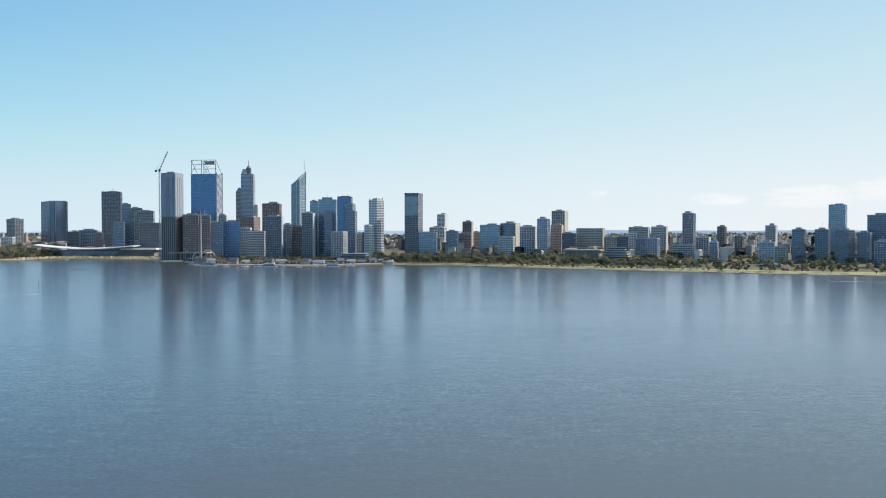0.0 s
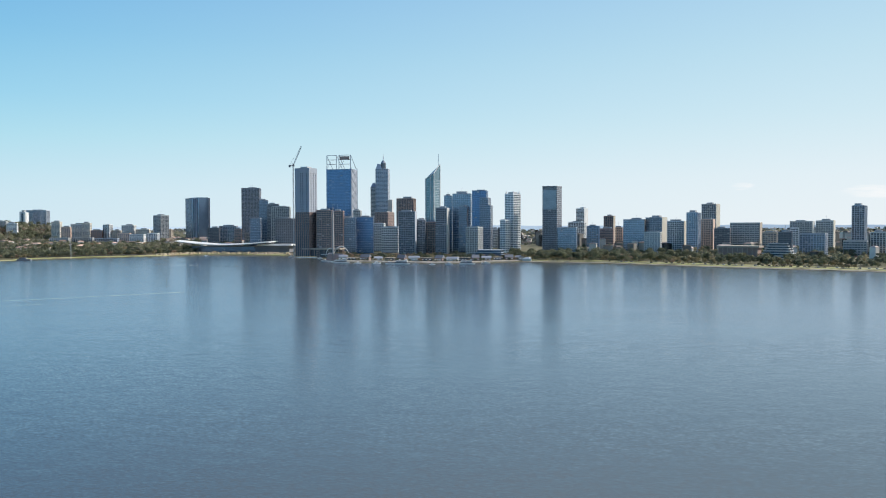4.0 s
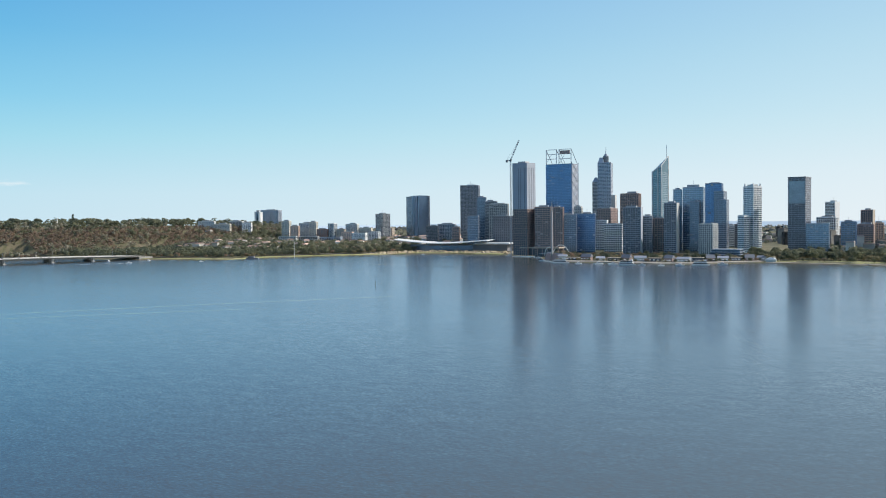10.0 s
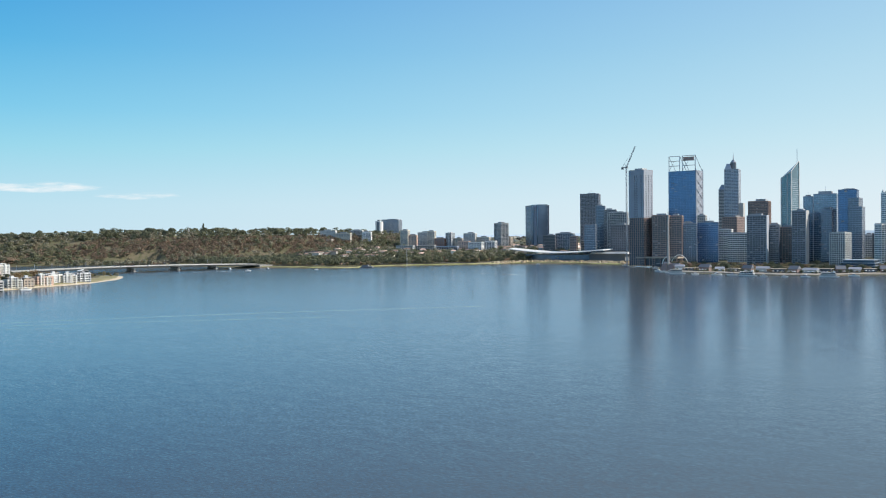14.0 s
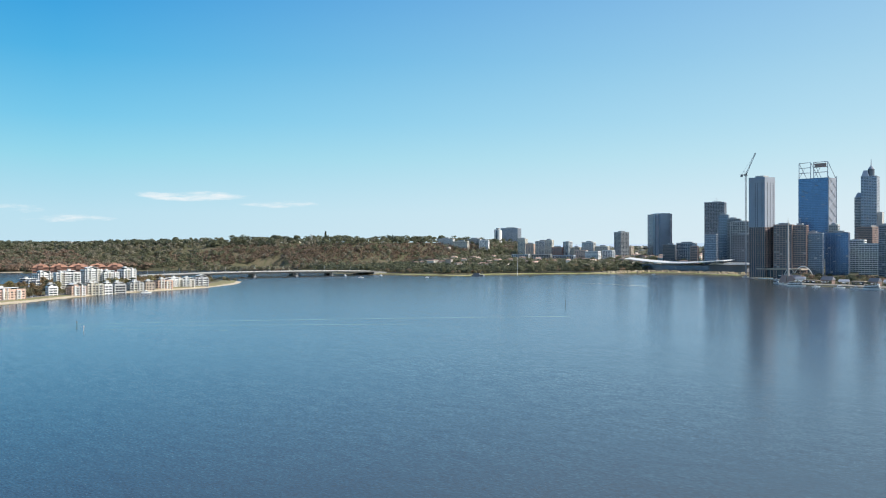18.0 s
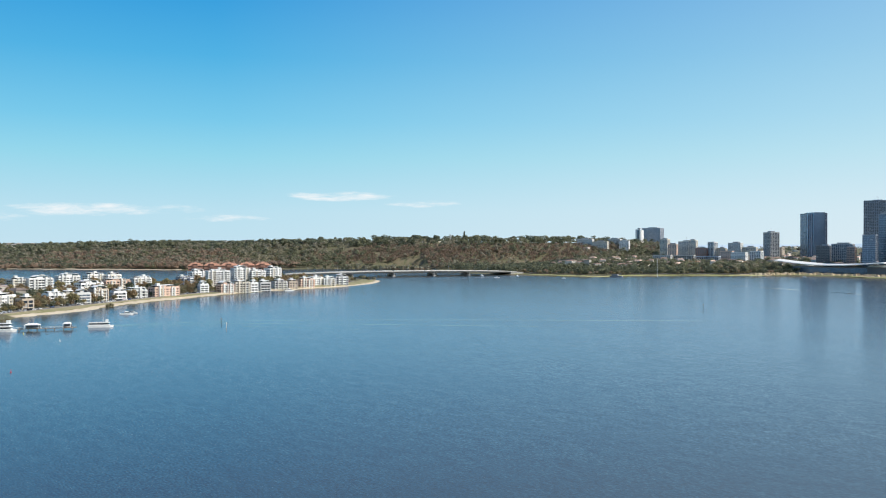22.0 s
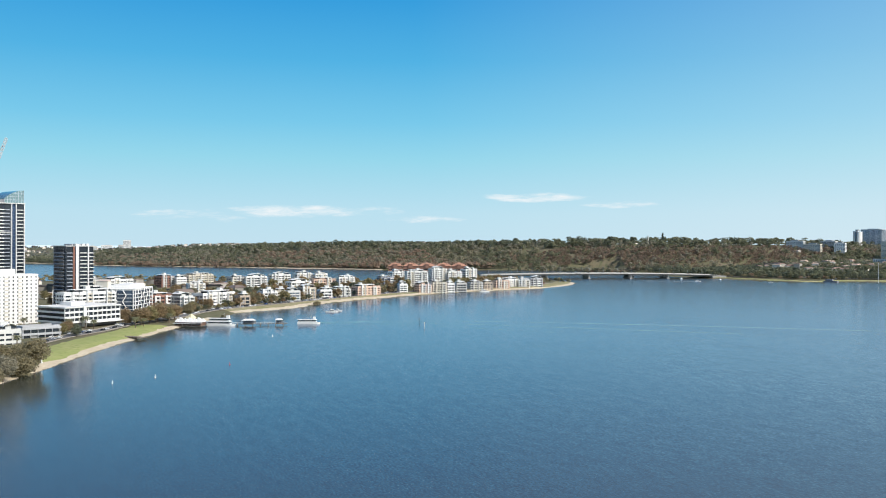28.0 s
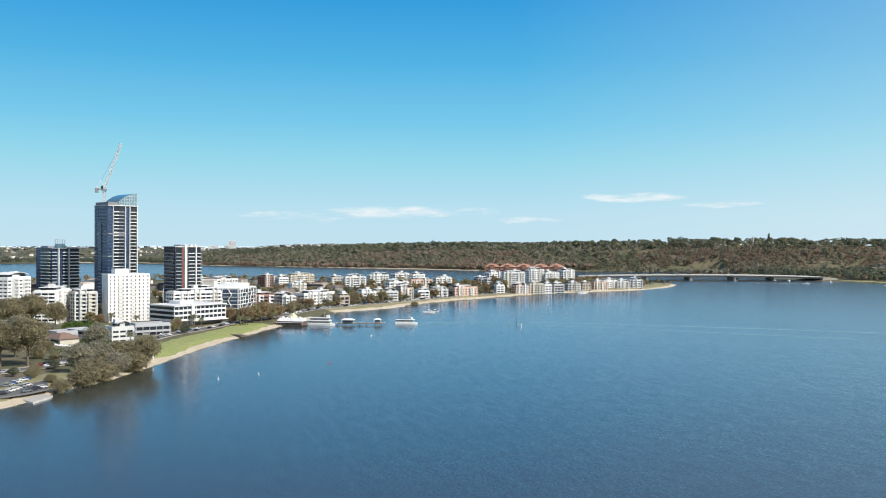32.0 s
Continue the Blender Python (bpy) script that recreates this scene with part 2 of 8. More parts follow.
class Geo:
    """Collects boxes, prisms and faces into one mesh."""

    def __init__(self):
        self.v, self.f = [], []

    def box(self, x0, y0, z0, x1, y1, z1, top=1.0):
        k = len(self.v)
        cx, cy, hx, hy = (x0 + x1) / 2, (y0 + y1) / 2, (x1 - x0) / 2, (y1 - y0) / 2
        for z, s in ((z0, 1.0), (z1, top)):
            self.v += [(cx - hx * s, cy - hy * s, z), (cx + hx * s, cy - hy * s, z), (cx + hx * s, cy + hy * s, z), (cx - hx * s, cy + hy * s, z)]
        self.f += [tuple(k + i for i in q) for q in BOX_F]
        return self

    def prism(self, outline, z0, z1, top=1.0):
        k, n = len(self.v), len(outline)
        cx = sum(p[0] for p in outline) / n
        cy = sum(p[1] for p in outline) / n
        self.v += [(x, y, z0) for x, y in outline]
        self.v += [(cx + (x - cx) * top, cy + (y - cy) * top, z1) for x, y in outline]
        self.f += [(k + i, k + (i + 1) % n, k + n + (i + 1) % n, k + n + i) for i in range(n)]
        self.f += [tuple(k + n + i for i in range(n)), tuple(k + n - 1 - i for i in range(n))]
        return self

    def beam(self, a, b, r, sides=4):
        a, b = Vector(a), Vector(b)
        d = (b - a).normalized()
        u = d.orthogonal().normalized()
        w = d.cross(u)
        k = len(self.v)
        for p in (a, b):
            for i in range(sides):
                t = 2 * math.pi * (i + 0.5) / sides
                self.v.append(tuple(p + (u * math.cos(t) + w * math.sin(t)) * r))
        self.f += [(k + i, k + (i + 1) % sides, k + sides + (i + 1) % sides, k + sides + i) for i in range(sides)]
        self.f += [tuple(k + sides - 1 - i for i in range(sides)), tuple(k + sides + i for i in range(sides))]
        return self

    def face(self, *pts):
        k = len(self.v)
        self.v += [tuple(p) for p in pts]
        self.f.append(tuple(range(k, k + len(pts))))
        return self

    def mesh(self, name, material):
        return mesh_of(name, self.v, self.f, material)


def part(name, g, material, parent, label="", kind=""):
    ob = new(name, g.mesh(name, material) if isinstance(g, Geo) else g)
    ob.parent = parent
    return tagged(ob, label=label, kind=kind)


def thing(name, x, y, z, rz, label, category, group="", kind=""):
    e = new(name)
    e.empty_display_size = 1.0
    e.matrix_world = pose(x, y, z, 0, 0, rz)
    return tagged(e, label, category, group, kind)


def ring(rx, ry, n=20, a0=0.0, a1=360.0):
    return [(rx * math.cos(radians(a0 + (a1 - a0) * i / n)), ry * math.sin(radians(a0 + (a1 - a0) * i / n))) for i in range(n)]


# ---------------------------------------------------------------- terrain and water
CITY = [(-1750, 1690), (-1500, 1560), (-1380, 1520), (-1292, 1512), (-1180, 1520), (-1069, 1543), (-1041, 1625), (-981, 1705), (-905, 1800), (-866, 1850), (-813, 1895),
        (-700, 1880), (-610, 1850), (-520, 1790), (-470, 1640), (-420, 1560), (-351, 1535), (-218, 1512), (-110, 1590), (0, 1550), (74, 1509),
        (197, 1420), (354, 1322), (490, 1236), (594, 1190), (900, 1050), (1500, 800), (2400, 300), (4950, -900), (4950, 4950), (-2600, 4950), (-2600, 2600)]
SOUTH = [(-120, -100), (-280, 130), (-358, 206), (-391, 225), (-425, 249), (-474, 274), (-554, 313), (-664, 377), (-735, 425), (-790, 455), (-834, 530), (-875, 570),
         (-945, 675), (-1023, 837), (-1060, 978), (-1120, 1080), (-1195, 1150), (-1262, 1160), (-1330, 1120), (-1390, 1010), (-1410, 850), (-1400, 700), (-1420, 600), (-1530, 500),
         (-1600, 380), (-1560, 250), (-1480, 150), (-1450, 0), (-1500, -400), (-1600, -1500), (600, -1500), (300, -500)]
WEST = [(-1750, 1690), (-1850, 1480), (-1950, 1250), (-1990, 1140), (-2190, 985), (-2480, 740), (-2735, 530), (-2995, 415), (-3120, 200), (-3080, -30), (-3150, -500), (-3300, -1500),
        (-4950, -1500), (-4950, 4950), (-2600, 4950), (-2600, 2600), (-1900, 2000)]

SCARP_FOOT = [(-3300, 280), (-3000, 480), (-2735, 600), (-2480, 810), (-2230, 1040), (-2060, 1200), (-1960, 1330), (-1850, 1450), (-1740, 1530), (-1600, 1590), (-1500, 1660), (-1430, 1760),
              (-1380, 1880), (-1330, 2030), (-1280, 2180), (-1250, 2400), (-1400, 2900), (-2600, 4000), (-4950, 4000), (-4950, 230)]


def signed(poly, X, Y):
    """Distance to the outline, positive inside."""
    P = np.array(poly, float)
    Q = np.roll(P, -1, axis=0)
    best = np.full(X.shape, 1e12)
    inside = np.zeros(X.shape, bool)
    for (ax, ay), (bx, by) in zip(P, Q):
        dx, dy = bx - ax, by - ay
        t = np.clip(((X - ax) * dx + (Y - ay) * dy) / (dx * dx + dy * dy), 0, 1)
        best = np.minimum(best, (X - ax - t * dx) ** 2 + (Y - ay - t * dy) ** 2)
        if ay != by:
            inside ^= ((ay > Y) != (by > Y)) & (X < ax + (Y - ay) * dx / dy)
    d = np.sqrt(best)
    return np.where(inside, d, -d)


def smooth(a, b, x):
    t = np.clip((np.asarray(x, float) - a) / (b - a), 0, 1)
    return t * t * (3 - 2 * t)


def waves(X, Y, s, seed):
    r = np.random.RandomState(seed)
    out = 0
    for k in range(6):
        a, p, f = r.uniform(0, 6.28), r.uniform(0, 6.28), r.uniform(0.5, 1.8) / s
        out = out + np.sin((X * math.cos(a) + Y * math.sin(a)) * f + p)
    return out / 6


def height(X, Y):
    X, Y = np.asarray(X, float), np.asarray(Y, float)
    c, s, w = signed(CITY, X, Y), signed(SOUTH, X, Y), signed(WEST, X, Y)
    r = np.hypot(X - 10, Y - 130)
    far = smooth(2900, 4850, r) * (41 + 5 * waves(X, Y, 500, 3))
    bank = lambda d: np.clip(d * 0.17, -3.5, 2.4)
    hc = bank(c) + 11 * smooth(70, 520, c) + np.maximum(far - 11, 0) * smooth(0, 300, c)
    # the scarp behind the western shore: park on top of a steep bushy slope
    k = signed(SCARP_FOOT, X, Y)
    crest = np.interp(Y, [200, 640, 965, 1104, 1304, 1476, 1644, 1850, 2150, 2450, 2900], [11, 23, 35, 46, 53, 51, 57, 63, 63, 50, 40]) + 2 * waves(X, Y, 160, 5)
    top = crest * smooth(0, 290, k) + 3 * smooth(300, 600, k)
    low = bank(w) + far * smooth(0, 300, w)
    hw = np.where((w > 0) | (c > 0), np.maximum(np.where(k > 0, top + 3, -9), low), low)
    hs = bank(s) + 3.0 * smooth(60, 300, s)
    return np.maximum(np.maximum(hc, hw), hs)


def ground_sheet():
    xs = np.concatenate([np.arange(-4950, -3200, 55), np.arange(-3200, -1300, 28), np.arange(-1300, -300, 9), np.arange(-300, 700, 22), np.arange(700, 4951, 70)])
    ys = np.concatenate([np.arange(-1500, 100, 50), np.arange(100, 1200, 9), np.arange(1200, 2200, 22), np.arange(2200, 4951, 60)])
    X, Y = np.meshgrid(xs, ys)
    Z = height(X, Y)
    v = np.stack([X.ravel(), Y.ravel(), Z.ravel()], 1)
    nx, ny = len(xs), len(ys)
    i = np.arange(nx * ny).reshape(ny, nx)
    q = np.stack([i[:-1, :-1].ravel(), i[:-1, 1:].ravel(), i[1:, 1:].ravel(), i[1:, :-1].ravel()], 1)
    keep = Z.ravel()[q].max(axis=1) > -3.4
    me = mesh_of("ground", v.tolist(), q[keep].tolist(), ground_mat)
    me.polygons.foreach_set("use_smooth", np.ones(len(me.polygons), bool))
    ob = tagged(new("ground", me), "sandy and grassy river banks rising to a bushy scarp", "ground", kind="structure")
    return ob


def flat_mat(name, a, b, c, s1, s2, rough=0.9):
    """Three colours mixed by noise at two sizes, for ground covers."""
    m = bpy.data.materials.new(name)
    m.use_nodes = True
    n, l = m.node_tree.nodes, m.node_tree.links
    p = n["Principled BSDF"]
    p.inputs["Roughness"].default_value = rough
    p.inputs["Specular IOR Level"].default_value = 0.2
    geo = n.new("ShaderNodeNewGeometry")
    last = None
    for col, sc, lo, hi in ((b, s1, 0.45, 0.6), (c, s2, 0.5, 0.68)):
        t = n.new("ShaderNodeTexNoise")
        t.inputs["Scale"].default_value = sc
        t.inputs["Detail"].default_value = 5
        l.new(geo.outputs["Position"], t.inputs["Vector"])
        mr = n.new("ShaderNodeMapRange")
        mr.inputs["From Min"].default_value = lo
        mr.inputs["From Max"].default_value = hi
        l.new(t.outputs["Fac"], mr.inputs["Value"])
        mx = n.new("ShaderNodeMix")
        mx.data_type = 'RGBA'
        l.new(mr.outputs[0], mx.inputs[0])
        if last is None:
            mx.inputs[6].default_value = (*a, 1)
        else:
            l.new(last, mx.inputs[6])
        mx.inputs[7].default_value = (*col, 1)
        last = mx.outputs[2]
    l.new(last, p.inputs["Base Color"])
    return m


ground_mat = flat_mat("park_ground", (0.155, 0.145, 0.085), (0.20, 0.17, 0.11), (0.11, 0.12, 0.06), 0.02, 0.15)
ground_sheet()
wx, wy = np.arange(-4950, 4951, 60.0), np.arange(-1500, 4951, 60.0)
WX, WY = np.meshgrid(wx, wy)
wi = np.arange(WX.size).reshape(WX.shape)
wq = np.stack([wi[:-1, :-1].ravel(), wi[:-1, 1:].ravel(), wi[1:, 1:].ravel(), wi[1:, :-1].ravel()], 1)
water = mesh_of("water", np.stack([WX.ravel(), WY.ravel(), WX.ravel() * 0], 1).tolist(), wq.tolist(), water_material())
tagged(new("water", water), "calm blue river water with fine ripples", "water", kind="structure")

# low land on the horizon, distance haze put into its colour and glow
hz_mat = flat_mat("hazed_land", (0.40, 0.48, 0.56), (0.44, 0.51, 0.58), (0.36, 0.44, 0.52), 0.002, 0.012)
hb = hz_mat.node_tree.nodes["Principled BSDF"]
# emission brightens the strip as pale haze would
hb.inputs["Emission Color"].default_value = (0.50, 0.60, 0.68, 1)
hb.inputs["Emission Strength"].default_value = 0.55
hv, hf = [], []
for i in range(361):
    az = radians(-75 + 0.52 * i)
    low = min(1.0, max(0.0, (math.degrees(az) - 45) / 30))
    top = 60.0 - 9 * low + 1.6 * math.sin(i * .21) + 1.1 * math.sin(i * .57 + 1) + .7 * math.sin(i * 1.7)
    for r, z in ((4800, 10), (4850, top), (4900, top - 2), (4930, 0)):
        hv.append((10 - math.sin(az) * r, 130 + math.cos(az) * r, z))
for i in range(360):
    for k in range(3):
        hf.append((4 * i + k, 4 * i + k + 1, 4 * i + k + 5, 4 * i + k + 4))
tagged(new("backdrop", mesh_of("backdrop", hv, hf, hz_mat)), "low hills along the horizon, blue haze in their colour and glow", "hills", kind="structure")

# ---------------------------------------------------------------- surfaces of the buildings
GLASS = {
    "dark_blue": ((0.130, 0.180, 0.250), 0.16, 0.6),
    "deep_blue": ((0.105, 0.205, 0.380), 0.18, 0.65),
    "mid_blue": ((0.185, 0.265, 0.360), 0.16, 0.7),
    "pale_blue": ((0.21, 0.265, 0.33), 0.16, 0.5),
    "teal": ((0.16, 0.265, 0.315), 0.14, 0.5),
    "navy": ((0.045, 0.080, 0.150), 0.12, 0.35),
    "grey": ((0.115, 0.13, 0.155), 0.18, 0.2),
    "black": ((0.105, 0.112, 0.130), 0.18, 0.15),
    "window": ((0.03, 0.038, 0.048), 0.12, 0.1),
    "crown": ((0.22, 0.34, 0.36), 0.12, 0.4),
}
WALL = {
    "panel": (0.40, 0.43, 0.48), "white": (0.80, 0.79, 0.77), "cream": (0.62, 0.57, 0.48), "concrete": (0.54, 0.53, 0.51), "grey": (0.43, 0.44, 0.46), "dark": (0.21, 0.215, 0.235),
    "brown": (0.40, 0.285, 0.25), "tan": (0.48, 0.40, 0.32), "brick": (0.33, 0.18, 0.135), "peach": (0.66, 0.47, 0.37), "steel": (0.46, 0.50, 0.56), "slate": (0.31, 0.335, 0.39),
    "blue": (0.16, 0.24, 0.36), "navy": (0.07, 0.10, 0.16), "offwhite": (0.60, 0.60, 0.58), "rust": (0.22, 0.10, 0.07), "terracotta": (0.48, 0.25, 0.17),
}


def glass(k):
    c, r, m = GLASS[k]
    return mat("glass_" + k, c, r, m, 0.30, 0.045, 0.35, each=0.3)


def panes(k):
    c, r, m = GLASS[k]
    return mat("panes_" + k, c, r, m, 0.08, 0.045, 0.35, each=1.5, island=True)


def wall(k):
    return mat("wall_" + k, WALL[k], 0.75, 0.0, 0.14, 0.06, 0.9, each=0.25)


def pane_grid(e, w, d, z0, z1, style, gk, storey, bay):
    """Single panes before the glazing, each of its own tone, and drawn blinds behind some of them."""
    rnd = random.Random(int(w * 31 + d * 17 + z1 * 7))
    n = max(1, round((z1 - z0) / storey))
    st = (z1 - z0) / n
    g, blind = Geo(), Geo()
    share = {"glass": .03, "bands": .10, "grid": .16, "fins": .08, "punched": .14, "slabs": .14}[style]
    for L, o, ux, uy in ((w, -d / 2 - .05, 1, 0), (d, w / 2 + .05, 0, 1), (d, -w / 2 - .05, 0, -1)):
        m = max(1, round(L / bay))
        for i in range(m):
            a, b = -L / 2 + L * i / m + .06, -L / 2 + L * (i + 1) / m - .06
            for k in range(n):
                za, zb = z0 + st * k + .1, min(z0 + st * (k + 1) - .1, z1 - .7)
                t = g
                if rnd.random() < share:
                    t, za = blind, za + st * rnd.choice((0, .35, .5))
                if ux:
                    t.face((a, o, za), (b, o, za), (b, o, zb), (a, o, zb))
                else:
                    t.face((o, a * uy, za), (o, b * uy, za), (o, b * uy, zb), (o, a * uy, zb))
    part("panes", g, panes(gk), e, kind="stuff")
    if blind.f:
        part("blinds", blind, mat("blinds", (0.30, 0.30, 0.30), .8, 0, .25, .05, .3, each=1.0, island=True), e, kind="stuff")


def facade(e, w, d, z0, z1, style, wk, gk, storey, bay, singly=False):
    """Glazed body with storey bands and piers standing proud of it."""
    part("glazing", Geo().box(-w / 2, -d / 2, z0, w / 2, d / 2, z1 - 0.6), glass(gk), e)
    pane_grid(e, w, d, z0, z1, style, gk, storey, bay)
    sh, sp, pw, pp = {"glass": (0.55, 0.12, 0.22, 0.16), "bands": (1.75, 0.5, 0.9, 0.25), "grid": (0.9, 0.45, 0.9, 0.6), "fins": (0.8, 0.2, 0.9, 0.7),
                      "punched": (1.5, 0.3, 1.7, 0.34), "slabs": (1.0, 0.9, 0.6, 0.5)}[style]
    if singly and style == "slabs":
        sh, sp, pw, pp = 1.35, 1.1, 0.32, 1.05
    n = max(1, round((z1 - z0) / storey))
    st = (z1 - z0) / n
    g = Geo()
    if singly:
        for i in range(n):
            z = z0 + st * (i + 1) - sh
            part("floor_band", Geo().box(-w / 2 - sp, -d / 2 - sp, z, w / 2 + sp, d / 2 + sp, z + sh), wall(wk), e)
    else:
        for i in range(n):
            z = z0 + st * (i + 1) - sh
            g.box(-w / 2 - sp, -d / 2 - sp, z, w / 2 + sp, d / 2 + sp, z + sh)
    for length, fixed, flip in ((w, d, False), (d, w, True)):
        m = max(1, round(length / bay))
        for i in range(m + 1):
            c = -length / 2 + length * i / m
            for s in (-1, 1):
                o = s * fixed / 2
                a = (c - pw / 2, min(o, o + s * pp), c + pw / 2, max(o, o + s * pp))
                if flip:
                    a = (a[1], a[0], a[3], a[2])
                g.box(a[0], a[1], z0, a[2], a[3], z1 - 0.02)
    part("facade_frame", g, wall(wk), e, kind="stuff")


def roof_top(e, w, d, z1, wk, plant, rnd):
    g = Geo()
    for a in ((-w / 2 - .3, -d / 2 - .3, w / 2 + .3, -d / 2 + .3), (-w / 2 - .3, d / 2 - .3, w / 2 + .3, d / 2 + .3), (-w / 2 - .3, -d / 2 + .3, -w / 2 + .3, d / 2 - .3), (w / 2 - .3, -d / 2 + .3, w / 2 + .3, d / 2 - .3)):
        g.box(a[0], a[1], z1 - 0.6, a[2], a[3], z1 + 1.1)
    part("parapet", g, wall(wk), e)
    deck = part("roof_deck", Geo().box(-w / 2 + .3, -d / 2 + .3, z1 - 0.6, w / 2 - .3, d / 2 - .3, z1), wall("concrete"), e)
    if plant > 0:
        pw, pd = w * rnd.uniform(.4, .62), d * rnd.uniform(.4, .6)
        ox, oy = (w - pw) * rnd.uniform(-.2, .2), (d - pd) * rnd.uniform(-.1, .2)
        g = Geo().box(ox - pw / 2, oy - pd / 2, z1, ox + pw / 2, oy + pd / 2, z1 + plant)
        part("plant_room", g, wall("grey"), deck)
        if rnd.random() < .45:
            part("antenna", Geo().beam((ox, oy, z1 + plant), (ox, oy, z1 + plant + rnd.uniform(4, 10)), .22), wall("steel"), deck)
        for i in range(rnd.randint(2, 4)):
            x, y = rnd.uniform(-w * .38, w * .38), -d * .36 + rnd.uniform(0, d * .1)
            part("air_unit", Geo().box(x - 1.4, y - 1.1, z1, x + 1.4, y + 1.1, z1 + rnd.uniform(1, 2.2)), wall("offwhite"), deck)


def tower(x, y, w, d, z0, z1, rz, style, wk, gk, label, storey=3.7, bay=4.5, plant=4.0, name="office_tower", group="city buildings", singly=False, end=""):
    """An upright block: w along its front, d deep; heights above the river."""
    rnd = random.Random(int(abs(x) * 7 + abs(y) * 13))
    if singly and z1 - z0 > 12:
        z1 -= 4.0
    reach = max(w, d) / 2
    z0 = min(z0, float(height([x, x - reach, x + reach, x, x], [y, y, y, y - reach, y + reach]).min()) - .5)
    e = thing(name, x, y, z0, rz, label, "building", group)
    facade(e, w, d, 0, z1 - z0, style, wk, gk, storey, bay, singly)
    roof_top(e, w, d, z1 - z0, wk, 0 if singly else plant, rnd)
    if end:
        part("end_wall", Geo().box(w / 2 + .1, -d / 2 - .8, 0, w / 2 + 1.2, d / 2 + .8, z1 - z0 + 1.2), wall(end), e, "plain pale end wall")
    if singly and z1 - z0 > 9:
        # set-back top floor under an overhanging slab, and a lift room
        h, ox, s = z1 - z0, w * rnd.uniform(-.1, .1), rnd.uniform(.55, .8)
        attic = part("top_floor", Geo().box(ox - w * s / 2, -d * .3, h, ox + w * s / 2, d * .36, h + 2.5), glass("window"), e)
        part("top_wall", Geo().box(ox - w * s * .3, -d * .32, h, ox + w * s * .12, d * .37, h + 2.5), wall(wk), attic)
        g = Geo()
        if rnd.random() < .25:
            N = 8
            for i in range(N + 1):
                t = -1 + 2 * i / N
                g.v += [(ox + w * s * .56 * t, -d * .42, h + 2.5 + 1.7 * (1 - t * t)), (ox + w * s * .56 * t, d * .42, h + 2.5 + 1.7 * (1 - t * t)), (ox + w * s * .56 * t, d * .42, h + 2.9 + 1.7 * (1 - t * t)), (ox + w * s * .56 * t, -d * .42, h + 2.9 + 1.7 * (1 - t * t))]
            g.f += [(4 * i + j, 4 * i + (j + 1) % 4, 4 * i + 4 + (j + 1) % 4, 4 * i + 4 + j) for i in range(N) for j in range(4)] + [(3, 2, 1, 0), tuple(4 * N + j for j in range(4))]
        else:
            g.box(ox - w * s * .56, -d * .42, h + 2.5, ox + w * s * .56, d * .42, h + 2.95)
        part("top_roof", g, wall("white"), attic)
        if w > 14:
            k = 2 if w < 34 else 3
            n = max(1, round(h / storey))
            for i in range(k):
                bx, bw = -w / 2 + w * (i + .5) / k + rnd.uniform(-1.5, 1.5), rnd.uniform(2.2, 3.4)
                top = h + rnd.choice((.2, 1.2, 2.4))
                part("bay_wall", Geo().box(bx - bw, -d / 2 - 2.4, 0, bx - bw + .4, -d / 2, top).box(bx + bw - .4, -d / 2 - 2.4, 0, bx + bw, -d / 2, top).box(bx - bw + .4, -d / 2 - 1.2, 0, bx - .4, -d / 2, top), wall("white" if wk in ("peach", "brick", "tan") else wk), e)
                tone = rnd.choice(("white", "offwhite", "cream"))
                for j in range(n):
                    z = h * (j + 1) / n - 1.2
                    part("bay_balcony", Geo().box(bx - bw + .4, -d / 2 - 2.3, z, bx + bw - .4, -d / 2, z + 1.15), wall(tone), e)
        x = ox + w * rnd.uniform(-.2, .2)
        part("lift_room", Geo().box(x - 2, -d * .1, h + 2.9, x + 2, d * .2, h + 5.2), wall("offwhite"), e)
    return e


# ---------------------------------------------------------------- towers with a shape of their own
def twin_shaft_tower(x, y, w, d, z0, z1, rz):
    e = thing("apartment_tower", x, y, z0, rz, "slim white apartment tower of two joined shafts", "building")
    h = z1 - z0
    for s in (-1, 1):
        part("shaft", Geo().prism([(s * w * .27 + px * w * .22, py * d * .5) for px, py in ring(1, 1, 14)], 0, h - (2 if s > 0 else 0)), wall("white"), e)
    part("glazing", Geo().box(-w * .06, -d * .46, 1, w * .06, d * .46, h - 3), glass("dark_blue"), e)
    part("cap", Geo().box(-w * .2, -d * .2, h, w * .2, d * .2, h + 4), wall("grey"), e)


def notched_glass_tower(x, y, w, d, z0, z1, rz):
    e = thing("office_tower", x, y, z0, rz, "dark blue glass office tower of two offset slabs", "building", "city buildings")
    facade(e, w, d, 0, z1 - z0, "glass", "slate", "dark_blue", 3.8, 5.0)
    roof_top(e, w, d, z1 - z0, "dark", 2.5, random.Random(2))
    g = Geo().prism([(w * .1, -d * .62), (w * .56, -d * .5), (w * .56, d * .3), (w * .1, d * .3)], 0, z1 - z0 + 2.5)
    part("offset_slab", g, glass("mid_blue"), e, "bluer glass slab")
    for i in range(4):
        part("front_fin", Geo().box(w * (.12 + .11 * i), -d * .62 - .4, 0, w * (.12 + .11 * i) + .7, -d * .5, z1 - z0), wall("steel"), e)


